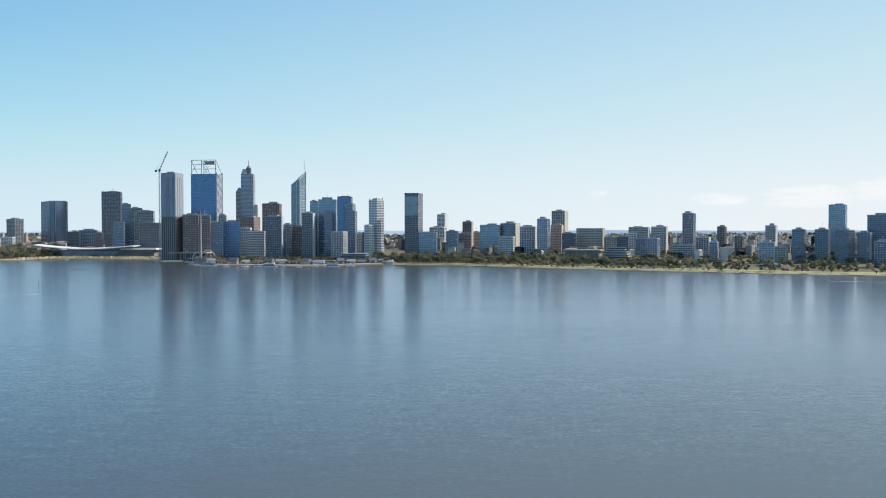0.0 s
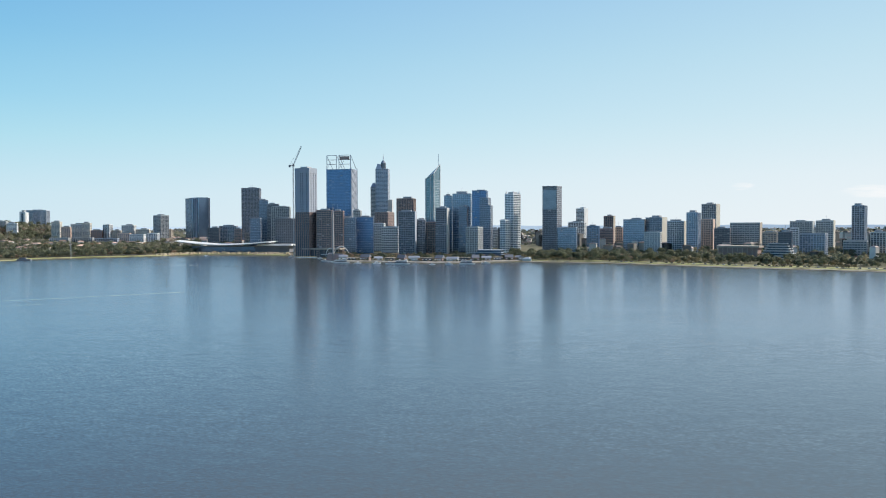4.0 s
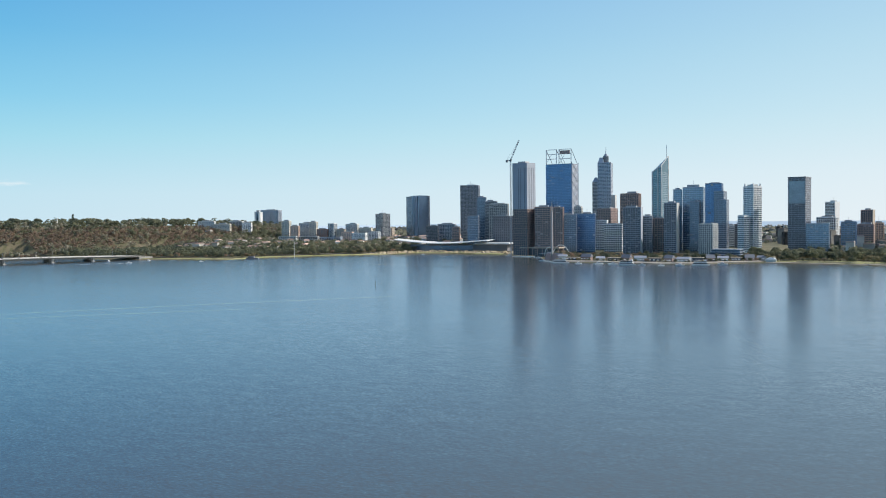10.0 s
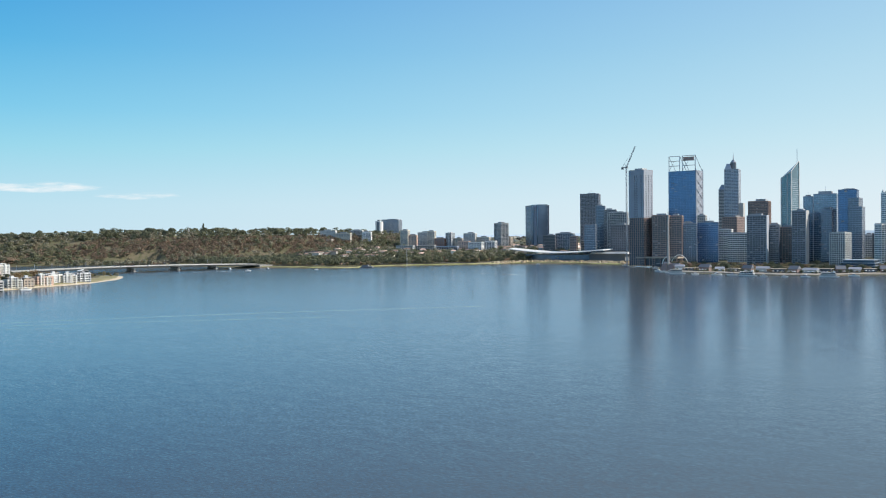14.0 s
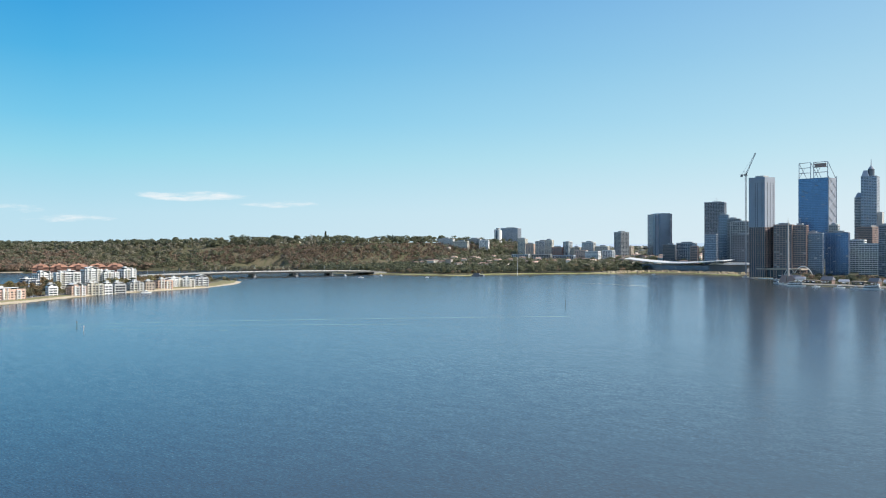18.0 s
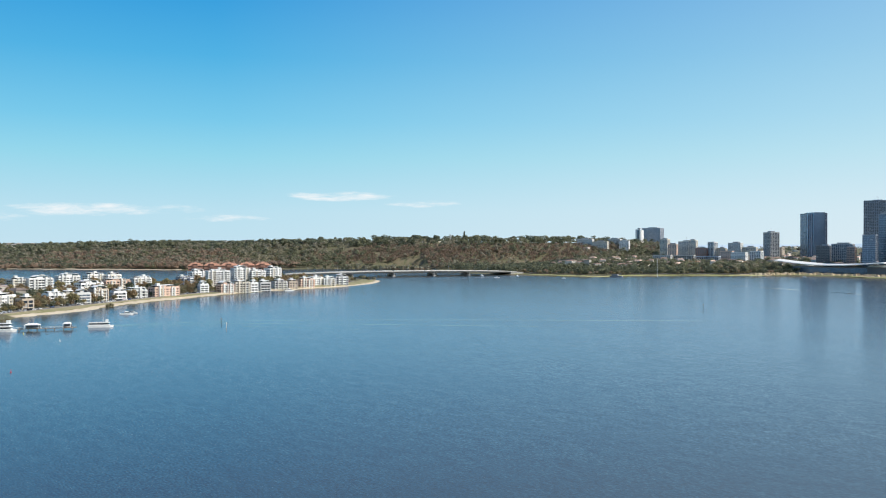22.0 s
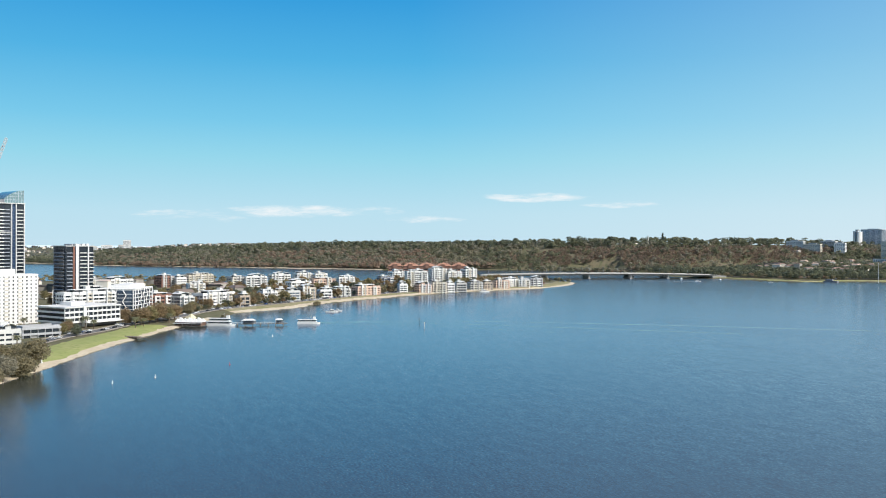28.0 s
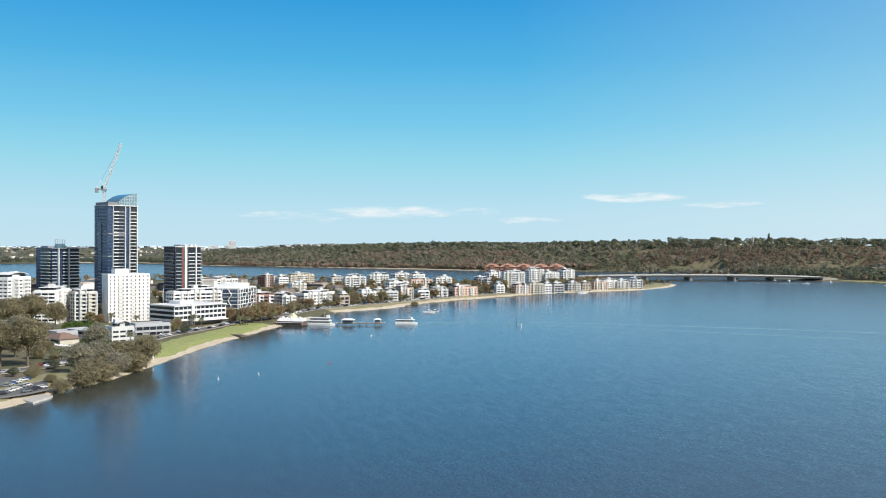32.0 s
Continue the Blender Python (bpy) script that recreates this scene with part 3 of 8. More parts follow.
def spired_office_tower(x, y, w, d, z0, z1, rz):
    e = tower(x, y, w, d, z0, z1, rz, "grid", "slate", "black", "dark granite office tower with a square window grid", 3.8, 4.2, 3)
    part("antenna", Geo().beam((2, 0, z1 - z0), (2, 0, z1 - z0 + 12), .35).beam((-3, 2, z1 - z0), (-3, 2, z1 - z0 + 8), .25), wall("steel"), e)


def lattice(g, a, b, half, step, r):
    """A square lattice mast or jib from a to b."""
    a, b = Vector(a), Vector(b)
    d = (b - a)
    n = max(2, int(d.length / step))
    d.normalize()
    u = d.orthogonal().normalized()
    v = d.cross(u)
    cs = [u * half + v * half, u * half - v * half, -u * half - v * half, -u * half + v * half]
    for c in cs:
        g.beam(a + c, b + c, r)
    L = (b - a).length / n
    for i in range(n):
        p, q = a + d * (L * i), a + d * (L * (i + 1))
        for k in range(4):
            g.beam(p + cs[k], q + cs[(k + 1) % 4], r * .7)
    return g


def luffing_crane(x, y, z0, z1, jib, tail, label, pale):
    """A tower crane with a steep luffing jib; jib and tail are offsets from the mast's top."""
    e = thing("tower_crane", x, y, z0, 0, label, "crane")
    h = z1 - z0
    steel = mat("crane_white" if pale else "crane_steel", (0.72, 0.72, 0.70) if pale else (0.34, 0.36, 0.40), .5, .2)
    part("mast", lattice(Geo(), (0, 0, 0), (0, 0, h), .9, 3.0, .22), steel, e)
    part("slewing_deck", Geo().box(-2.2, -2.2, h, 2.2, 2.2, h + 1.6), wall("dark"), e)
    part("jib", lattice(Geo(), (0, 0, h + 1.6), (jib[0], jib[1], h + jib[2]), .8, 3.2, .2), steel, e)
    part("counter_jib", lattice(Geo(), (0, 0, h + 1.6), (tail[0], tail[1], h + 1.6), .7, 2.5, .2), steel, e)
    part("counterweight", Geo().box(tail[0] - 1.6, tail[1] - 1.6, h - 2.0, tail[0] + 1.6, tail[1] + 1.6, h + 2.2), wall("dark"), e)
    part("cab", Geo().box(1.0, -2.8, h + 1.6, 2.8, -1.0, h + 4.2), glass("window"), e)
    part("a_frame", Geo().beam((0, 0, h + 1.6), (tail[0] * .45, tail[1] * .45, h + 9), .25).beam((tail[0], tail[1], h + 2), (tail[0] * .45, tail[1] * .45, h + 9), .2), steel, e)
    part("pendant", Geo().beam((tail[0] * .45, tail[1] * .45, h + 9), (jib[0] * .9, jib[1] * .9, h + jib[2] * .9), .12), wall("dark"), e)


def tower_under_construction(x, y, w, d, z0, z1, rz):
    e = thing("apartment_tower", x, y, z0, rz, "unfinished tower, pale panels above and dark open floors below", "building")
    h = z1 - z0
    part("core", Geo().box(-w / 2 + .6, -d / 2 + .6, 0, w / 2 - .6, d / 2 - .6, h - 1), glass("grey"), e)
    split = h * .50
    g = Geo()
    st = 3.2
    n = int(split / st)
    for i in range(n):
        g.box(-w / 2 - .1, -d / 2 - .1, st * i + 2.5, w / 2 + .1, d / 2 + .1, st * i + 3.0)
    for i in range(8):
        for s in (-1, 1):
            g.box(-w / 2 + w * i / 7 - .45, s * (d / 2) - .3, 0, -w / 2 + w * i / 7 + .45, s * (d / 2) + .3, split)
            g.box(s * (w / 2) - .3, -d / 2 + d * i / 7 - .45, 0, s * (w / 2) + .3, -d / 2 + d * i / 7 + .45, split)
    part("open_frame", g, wall("brown"), e, "dark open concrete floors", kind="stuff")
    # pale cladding with narrow upright rows of windows
    for sx, sy in ((0, -1), (0, 1), (-1, 0), (1, 0)):
        g = Geo()
        L = w if sy else d
        cuts = [-.5, -.12, -.06, .02, .08, .30, .36, .5] if sy else [-.5, -.30, -.22, -.02, .06, .26, .34, .5]
        for a, b in zip(cuts[::2], cuts[1::2]):
            p = ((d if sy else w) / 2) * (sy or sx)
            lo, hi = min(p - .35, p + .35), max(p - .35, p + .35)
            if sy:
                g.box(a * L, lo, split, b * L, hi, h)
            else:
                g.box(lo, a * L, split, hi, b * L, h)
        k = int((h - split) / st)
        for i in range(k):
            z = split + st * i
            p = ((d if sy else w) / 2) * (sy or sx)
            top = z + 1.3 if i < k - 3 else z + st
            if sy:
                g.box(-L * .49, p - .3, z, L * .49, p + .3, top)
            else:
                g.box(p - .3, -L * .49, z, p + .3, L * .49, top)
        part("cladding", g, wall("panel"), e, "pale grey panels with narrow window rows")
    part("lift_core", Geo().box(-w * .25, -d * .25, h - 1, w * .25, d * .25, h + 3), wall("concrete"), e)
    part("parapet", Geo().box(-w / 2 - .2, -d / 2 - .2, h - 1, w / 2 + .2, d / 2 + .2, h), wall("panel"), e)


def braced_tower(x, y, w, d, z0, z1, rz):
    e = thing("office_tower", x, y, z0, rz, "tall blue glass tower with an open steel frame on its roof", "building", "city buildings")
    h = z1 - z0
    facade(e, w, d, 0, h, "glass", "blue", "deep_blue", 4.0, 8.0)
    part("roof_deck", Geo().box(-w / 2, -d / 2, h - .6, w / 2, d / 2, h + .3), wall("dark"), e)
    H = 37.0
    for s, x0, x1 in ((-1, -w / 2, -w * .07), (1, 0, w / 2)):
        g = Geo()
        for px in (x0 + 1, x1 - 1):
            g.beam((px, -d / 2 + 1, h), (px, -d / 2 + 1, h + H), .95)
            g.beam((px, d / 2 - 1, h), (px, -d / 2 + 1, h + H), .7)
        for k in (0.36, 0.68, 1.0):
            g.beam((x0 + 1, -d / 2 + 1, h + H * k), (x1 - 1, -d / 2 + 1, h + H * k), .75)
        g.beam((x0 + 1, -d / 2 + 1, h + 1), (x0 + (x1 - x0) * .45, -d / 2 + 1, h + H * .62), .5)
        part("roof_frame", g, wall("steel"), e, "open grey steel roof frame")
    part("sign_panel", Geo().box(w * .05, -d / 2 + .2, h + H * .69, w * .44, -d / 2 + 1.6, h + H * .92), wall("brown"), e, "dark red sign panel")
    g = Geo()
    for i in range(9):
        za, zb = h * i / 9, h * (i + 1) / 9
        g.beam((w / 2 + .6, -d * .4, za), (w / 2 + .6, d * .4, zb), .8)
        g.beam((w / 2 + .6, d * .4, za), (w / 2 + .6, -d * .4, zb), .8)
    for py in (-d / 2 + 1, d / 2 - 1):
        g.beam((w / 2 + .6, py, 0), (w / 2 + .6, py, h + 4), 1.1)
    part("cross_bracing", g, wall("steel"), e, "grey steel cross bracing", kind="stuff")
    part("side_wall", Geo().box(w / 2 - .2, -d / 2 + .4, 0, w / 2 + .3, d / 2 - .4, h), wall("slate"), e)


def stepped_spire_tower(x, y, w, d, z0, z1, rz):
    e = thing("office_tower", x, y, z0, rz, "tall grey stepped office tower with a domed top and spire", "building", "city buildings")
    h = z1 - z0
    facade(e, w, d, 0, h, "bands", "steel", "dark_blue", 3.7, 6.0)
    part("left_wing", Geo().box(-w / 2 - 15, -d * .4, 0, -w / 2 - .5, d * .4, h - 50), glass("grey"), e)
    g = Geo()
    for i in range(int((h - 50) / 3.7)):
        g.box(-w / 2 - 15.4, -d * .4 - .4, 3.7 * i + 2.2, -w / 2 - .5, d * .4 + .4, 3.7 * i + 3.5)
    part("wing_bands", g, wall("offwhite"), e, kind="stuff")
    part("wing_slope", Geo().prism([(-w / 2 - 15, -d * .3), (-w / 2 - .6, -d * .3), (-w / 2 - .6, d * .3), (-w / 2 - 15, d * .3)], h - 50, h - 38, .3), wall("steel"), e)
    part("right_wing", Geo().box(w / 2 + .5, -d * .35, 0, w / 2 + 11, d * .35, h - 86), wall("concrete"), e)
    part("shoulder", Geo().box(-w * .5, -d * .4, h, -w * .05, d * .4, h + 14, .55), wall("steel"), e, "sloping grey shoulder")
    part("drum", Geo().prism([(px + 2, py) for px, py in ring(w * .22, w * .22, 16)], h, h + 17), glass("grey"), e)
    part("dome", Geo().prism([(px + 2, py) for px, py in ring(w * .22, w * .22, 16)], h + 17, h + 24, .35), wall("slate"), e)
    part("spire", Geo().prism([(px + 2, py) for px, py in ring(1.3, 1.3, 8)], h + 24, h + 42, .2), wall("steel"), e)


def slanted_tower(x, y, w, d, z0, z1, rz, apex):
    e = thing("office_tower", x, y, z0, rz, "slim teal glass tower with a slanted roof and tall antenna", "building", "city buildings")
    h, t = z1 - z0, apex - z0
    g = Geo()
    o = [(-w / 2, -d / 2), (w / 2, -d / 2), (w / 2, d / 2), (-w / 2, d / 2)]
    g.v += [(px, py, 0) for px, py in o] + [(-w / 2, -d / 2, h), (w / 2, -d / 2, h + (t - h) * .35), (w / 2, d / 2, t), (-w / 2, d / 2, h + (t - h) * .5)]
    g.f += [(0, 1, 5, 4), (1, 2, 6, 5), (2, 3, 7, 6), (3, 0, 4, 7), (4, 5, 6, 7)]
    part("glazing", g, glass("teal"), e)
    g = Geo()
    n = int(h / 3.8)
    for i in range(n):
        g.box(-w / 2 - .15, -d / 2 - .15, 3.8 * i + 3, w / 2 + .15, d / 2 + .15, 3.8 * i + 3.6)
    part("floor_lines", g, wall("steel"), e, kind="stuff")
    for px, py, tz in ((-w / 2, -d / 2, h), (w / 2, -d / 2, h + (t - h) * .35), (w / 2, d / 2, t), (w * .12, -d / 2, h + (t - h) * .2)):
        part("corner_rib", Geo().box(px - .9, py - .9, 0, px + .9, py + .9, tz), wall("offwhite"), e)
    part("roof_edge", Geo().beam((-w / 2, -d / 2, h), (w / 2, -d / 2, h + (t - h) * .35), 1.0).beam((w / 2, -d / 2, h + (t - h) * .35), (w / 2, d / 2, t), 1.0), wall("offwhite"), e)
    part("antenna", Geo().beam((w / 2 - 3, d / 2 - 2, t - 4), (w / 2 - 3, d / 2 - 2, t + 24), .5), wall("steel"), e)


def crowned_tower(x, y, w, d, z0, z1, rz):
    e = tower(x, y, w, d, z0, z1, rz, "bands", "white", "pale_blue", "white banded tower with a toothed crown", 3.5, 7.0, 0)
    h = z1 - z0
    for sx in (-1, 1):
        for sy in (-1, 1):
            part("corner_tooth", Geo().box(sx * w * .42 - 1.5, sy * d * .42 - 1.5, h, sx * w * .42 + 1.5, sy * d * .42 + 1.5, h + 6, .5), wall("white"), e)
    part("crown", Geo().box(-w * .3, -d * .3, h, w * .3, d * .3, h + 4.5), wall("offwhite"), e)
    lw = tower(x - 3 * math.cos(radians(rz)) + math.sin(radians(rz)) * d * .9, y - d * .9, w * .62, d * .6, z0, z0 + h * .56, rz, "bands", "white", "pale_blue", "lower white banded block before the crowned tower", 3.5, 7.0, 2)
    return lw


def dark_slab_tower(x, y, w, d, z0, z1, rz):
    e = thing("office_tower", x, y, z0, rz, "dark grey glass slab with reflected sky coloured on its upper front", "building", "city buildings")
    h = z1 - z0
    facade(e, w, d, 0, h, "glass", "slate", "grey", 3.8, 6.0)
    # the sky's reflection on the upper front, laid on as a paler sheet
    part("upper_front", Geo().box(-w / 2 + 1, -d / 2 - .35, h * .66, w / 2 - 1, -d / 2 - .17, h - 6), glass("pale_blue"), e, "pale blue sheet for the reflected sky")
    part("cap", Geo().box(-w / 2 - .4, -d / 2 - .4, h - .5, w / 2 + .4, d / 2 + .4, h + 1.5), wall("dark"), e)


# ---------------------------------------------------------------- towers of the near shore
def white_slab_tower(x, y, w, d, z0, z1, rz):
    e = thing("apartment_tower", x, y, z0, rz, "plain white apartment tower with rows of small windows", "building", "riverside apartments")
    h = z1 - z0
    n = 13
    st = h / n
    part("core", Geo().box(-w / 2 + .5, -d / 2 + .5, 0, w / 2 - .5, d / 2 - .5, h - .5), glass("window"), e)
    cols = 10
    g = Geo()
    for i in range(n):
        z = st * i
        g.box(-w / 2, -d / 2, z, w / 2, d / 2, z + st * .36)
        g.box(-w / 2, -d / 2, z + st * .84, w / 2, d / 2, z + st)
    part("slab_frame", g, wall("white"), e, kind="stuff")
    bw = w / cols
    for i in range(cols + 1):
        half = bw * (.30 if i % 3 else .40)
        a, b = max(-w / 2, -w / 2 + bw * i - half), min(w / 2, -w / 2 + bw * i + half)
        part("wall_pier", Geo().box(a, -d / 2 - .02, 0, b, -d / 2 + .5, h - .01), wall("white"), e)
    for i in range(4):
        a = -d / 2 + d * i / 4
        part("side_pier", Geo().box(-w / 2 - .02, a, 0, -w / 2 + .5, a + d * (.19 if i in (1, 2) else .2), h - .01), wall("white"), e)
        part("side_pier", Geo().box(w / 2 - .5, a, 0, w / 2 + .02, a + d * .2, h - .01), wall("white"), e)
    part("back_wall", Geo().box(-w / 2, d / 2 - .4, 0, w / 2, d / 2 + .02, h), wall("white"), e)
    for k in (3, 6):
        for i in range(n):
            part("recessed_balcony", Geo().box(-w / 2 + bw * (k - .5) + bw * .1, -d / 2 - .5, st * i + .1, -w / 2 + bw * (k + .5) - bw * .1, -d / 2 - .03, st * i + 1.0), wall("cream"), e)
    part("parapet", Geo().box(-w / 2 - .12, -d / 2 - .12, h, w / 2 + .12, d / 2 + .12, h + 1.0), wall("white"), e)
    part("lift_room", Geo().box(-w * .3, -d * .3, h + 1, w * .02, d * .3, h + 5), wall("white"), e)


def balcony_bay(e, x0, x1, y, depth, h, storey, slab="white", side=0, recess="window"):
    """Dark glass standing proud for the glazing and shade behind balconies, one slab on each storey; every slab carries
    a glass balustrade. side: 0 the front, 1 or -1 the ends.
    """
    def put(g, a0, b0, z0, a1, b1, z1):
        if side == 0:
            return g.box(a0, b0, z0, a1, b1, z1)
        lo, hi = sorted((-b0 * side, -b1 * side))
        return g.box(lo, a0, z0, hi, a1, z1)
    # flat glass box before the wall, balcony shade put into its dark tone
    part("recess", put(Geo(), x0 + .1, y - .3, .5, x1 - .1, y + .2, h - .5), glass(recess), e)
    for i in range(1, int(h / storey)):
        z = storey * i
        sl = part("balcony", put(put(Geo(), x0, y - depth, z - .1, x1, y - .3, z + .22), x0, y - depth - .03, z - .1, x1, y - depth + .2, z + .68), wall(slab), e)
        part("balustrade", put(Geo(), x0 + .1, y - depth + .21, z + .22, x1 - .1, y - depth + .27, z + 1.15), glass("window"), sl)


def rooftop_gear(e, x0, y0, x1, y1, z, seed):
    rnd = random.Random(seed)
    for i in range(4):
        x, y = rnd.uniform(x0, x1), rnd.uniform(y0, y1)
        part("air_unit", Geo().box(x - 1.1, y - .9, z, x + 1.1, y + .9, z + rnd.uniform(.9, 1.8)), wall("offwhite"), e)


def lantern_tower(x, y, w, d, z0, z1, rz):
    e = thing("apartment_tower", x, y, z0, rz, "dark glass apartment tower with a round glass lantern on top", "building")
    h = z1 - z0
    facade(e, w, d, 0, h, "glass", "navy", "navy", 3.1, 4.0)
    part("roof_deck", Geo().box(-w / 2 - 1.6, -d / 2 - 1.6, h - .3, w / 2 + 1.6, d / 2 + 1.6, h + .5), wall("dark"), e)
    balcony_bay(e, w * .12, w * .52, -d / 2 - .2, 2.2, h, 3.1, "white")
    balcony_bay(e, -w * .12, w * .10, -d / 2 - .2, 1.2, h, 3.1, "steel")
    balcony_bay(e, -w * .52, -w * .30, -d / 2 - .2, 1.5, h, 3.1, "steel", recess="navy")
    balcony_bay(e, -d * .4, d * .4, -w / 2 - .2, 1.6, h, 3.1, "offwhite", side=1)
    balcony_bay(e, -d * .46, d * .1, -w / 2 - .2, 1.8, h, 3.1, "white", side=-1)
    part("white_rib", Geo().box(-w * .29, -d / 2 - 1.9, 0, -w * .255, -d / 2 + .2, h), wall("white"), e)
    part("white_rib", Geo().box(w * .10, -d / 2 - 2.3, 0, w * .125, -d / 2 + .2, h), wall("offwhite"), e)
    part("lantern", Geo().prism([(-w * .02 + px * 4.4, -d * .2 + py * 4.4) for px, py in ring(1, 1, 20)], h + .5, h + 4.4), glass("teal"), e, "round green glass lantern")
    g = Geo()
    for px, py in ring(4.5, 4.5, 12):
        g.beam((-w * .02 + px, -d * .2 + py, h + 4.4), (-w * .02 + px, -d * .2 + py, h + 8.2), .12)
    pts = [(-w * .02 + px, -d * .2 + py) for px, py in ring(4.5, 4.5, 20)]
    for a, b in zip(pts, pts[1:] + pts[:1]):
        g.beam((*a, h + 8.2), (*b, h + 8.2), .16)
    part("crown_hoop", g, wall("slate"), e, "open steel hoop")
    part("plant_room", Geo().box(-w * .42, -d * .1, h + .5, w * .3, d * .35, h + 2.3), wall("slate"), e)
    rooftop_gear(e, w * .15, -d * .35, w * .42, -d * .15, h + .5, 3)


def tall_apartment_tower(x, y, w, d, z0, z1, rz):
    e = thing("apartment_tower", x, y, z0, rz, "tall blue glass apartment tower with sloped glass crown", "building")
    h = z1 - z0
    facade(e, w, d, 0, h, "glass", "navy", "navy", 3.1, 3.6)
    balcony_bay(e, -w * .33, -w * .16, -d / 2 - .2, 1.8, h, 3.1, "white")
    balcony_bay(e, -w * .15, w * .07, -d / 2 - .2, 1.0, h, 3.1, "slate")
    balcony_bay(e, w * .25, w * .49, -d / 2 - .2, 1.4, h, 3.1, "offwhite")
    balcony_bay(e, -d * .05, d * .18, -w / 2 - .2, .8, h - 14, 3.1, "slate", side=-1, recess="navy")
    balcony_bay(e, -d * .4, d * .4, -w / 2 - .2, 1.4, h, 3.1, "offwhite", side=1)
    for k in (-.345, .085, .235, .5):
        part("white_rib", Geo().box(w * k - .3, -d / 2 - 1.5, 0, w * k + .3, -d / 2 + .1, h), wall("white" if k > 0 else "steel"), e)
    for zz in (.30, .52, .73):
        part("sky_band", Geo().box(-w / 2 - .5, -d / 2 - 1.2, h * zz, w * .07, d / 2 + .5, h * zz + .55), wall("offwhite"), e)
    part("cornice", Geo().box(-w / 2 - .6, -d / 2 - 1.9, h - .1, w / 2 + .6, d / 2 + .6, h + .7), wall("offwhite"), e)
    part("plant_floor", Geo().box(-w / 2 + .5, -d / 2 + .8, h + .7, w * .2, d / 2 - .5, h + 3.4), wall("dark"), e, "dark recessed plant floor")
    g = Geo()
    N = 10
    crown = lambda t: h + 4.4 + 7.6 * math.sin(t * math.pi / 2) ** .8
    for i in range(N + 1):
        t = i / N
        px = -w * .12 + w * .62 * t
        g.v += [(px, -d / 2, h + .7), (px, d / 2, h + .7), (px, d / 2, crown(t)), (px, -d / 2, crown(t))]
    g.f += [(4 * i + j, 4 * i + 4 + j, 4 * i + 4 + (j + 1) % 4, 4 * i + (j + 1) % 4) for i in range(N) for j in range(4)] + [(0, 1, 2, 3), tuple(4 * N + 3 - j for j in range(4))]
    cr = part("glass_crown", g, glass("crown"), e, "sloped pale green glass crown")
    for i in range(8):
        t = i / 7
        px = -w * .12 + w * .62 * t
        part("mullion", Geo().box(px - .12, -d / 2 - .2, h + .7, px + .12, -d / 2 + .02, crown(t)), wall("steel"), cr)
    for zz in (3.4, 6.2, 9.0):
        t0 = 0 if zz < 4 else (.12 if zz < 7 else .48)
        part("transom", Geo().box(-w * .12 + w * .62 * t0, -d / 2 - .15, h + zz, w * .5, -d / 2 + .02, h + zz + .2), wall("steel"), cr)


def striped_tower(x, y, w, d, z0, z1, rz):
    e = thing("apartment_tower", x, y, z0, rz, "dark apartment tower with a red stripe and white balconies", "building")
    h = z1 - z0
    facade(e, w, d, 0, h, "glass", "dark", "black", 3.1, 4.0)
    part("roof_deck", Geo().box(-w / 2 - 1.2, -d / 2 - 1.6, h - .3, w / 2 + 1.2, d / 2 + .6, h + .4), wall("offwhite"), e)
    part("red_fin", Geo().box(-w * .26, -d / 2 - 1.3, 0, -w * .20, -d / 2 + 1.2, h + .2), wall("rust"), e, "dark red upright fin")
    part("white_fin", Geo().box(-w * .16, -d / 2 - 1.9, 0, -w * .07, -d / 2 + 1.0, h + 1.6), wall("white"), e, "white upright fin")
    balcony_bay(e, -w * .5, -w * .28, -d / 2 - .2, 1.3, h, 3.1, "slate")
    balcony_bay(e, w * .0, w * .3, -d / 2 - .2, 1.5, h, 3.1, "offwhite")
    balcony_bay(e, w * .34, w * .52, -d / 2 - .2, 1.5, h, 3.1, "offwhite")
    balcony_bay(e, -d * .5, d * .4, -w / 2 - .2, 1.5, h, 3.1, "offwhite", side=1)
    balcony_bay(e, -d * .4, d * .4, -w / 2 - .2, 1.3, h, 3.1, "slate", side=-1)
    part("white_rib", Geo().box(w * .30, -d / 2 - 1.8, 0, w * .33, -d / 2 + .2, h), wall("white"), e)
    part("plant_room", Geo().box(-w * .2, -d * .3, h + .4, w * .35, d * .3, h + 1.9), wall("grey"), e)
    rooftop_gear(e, -w * .1, -d * .42, w * .4, -d * .32, h + .4, 5)


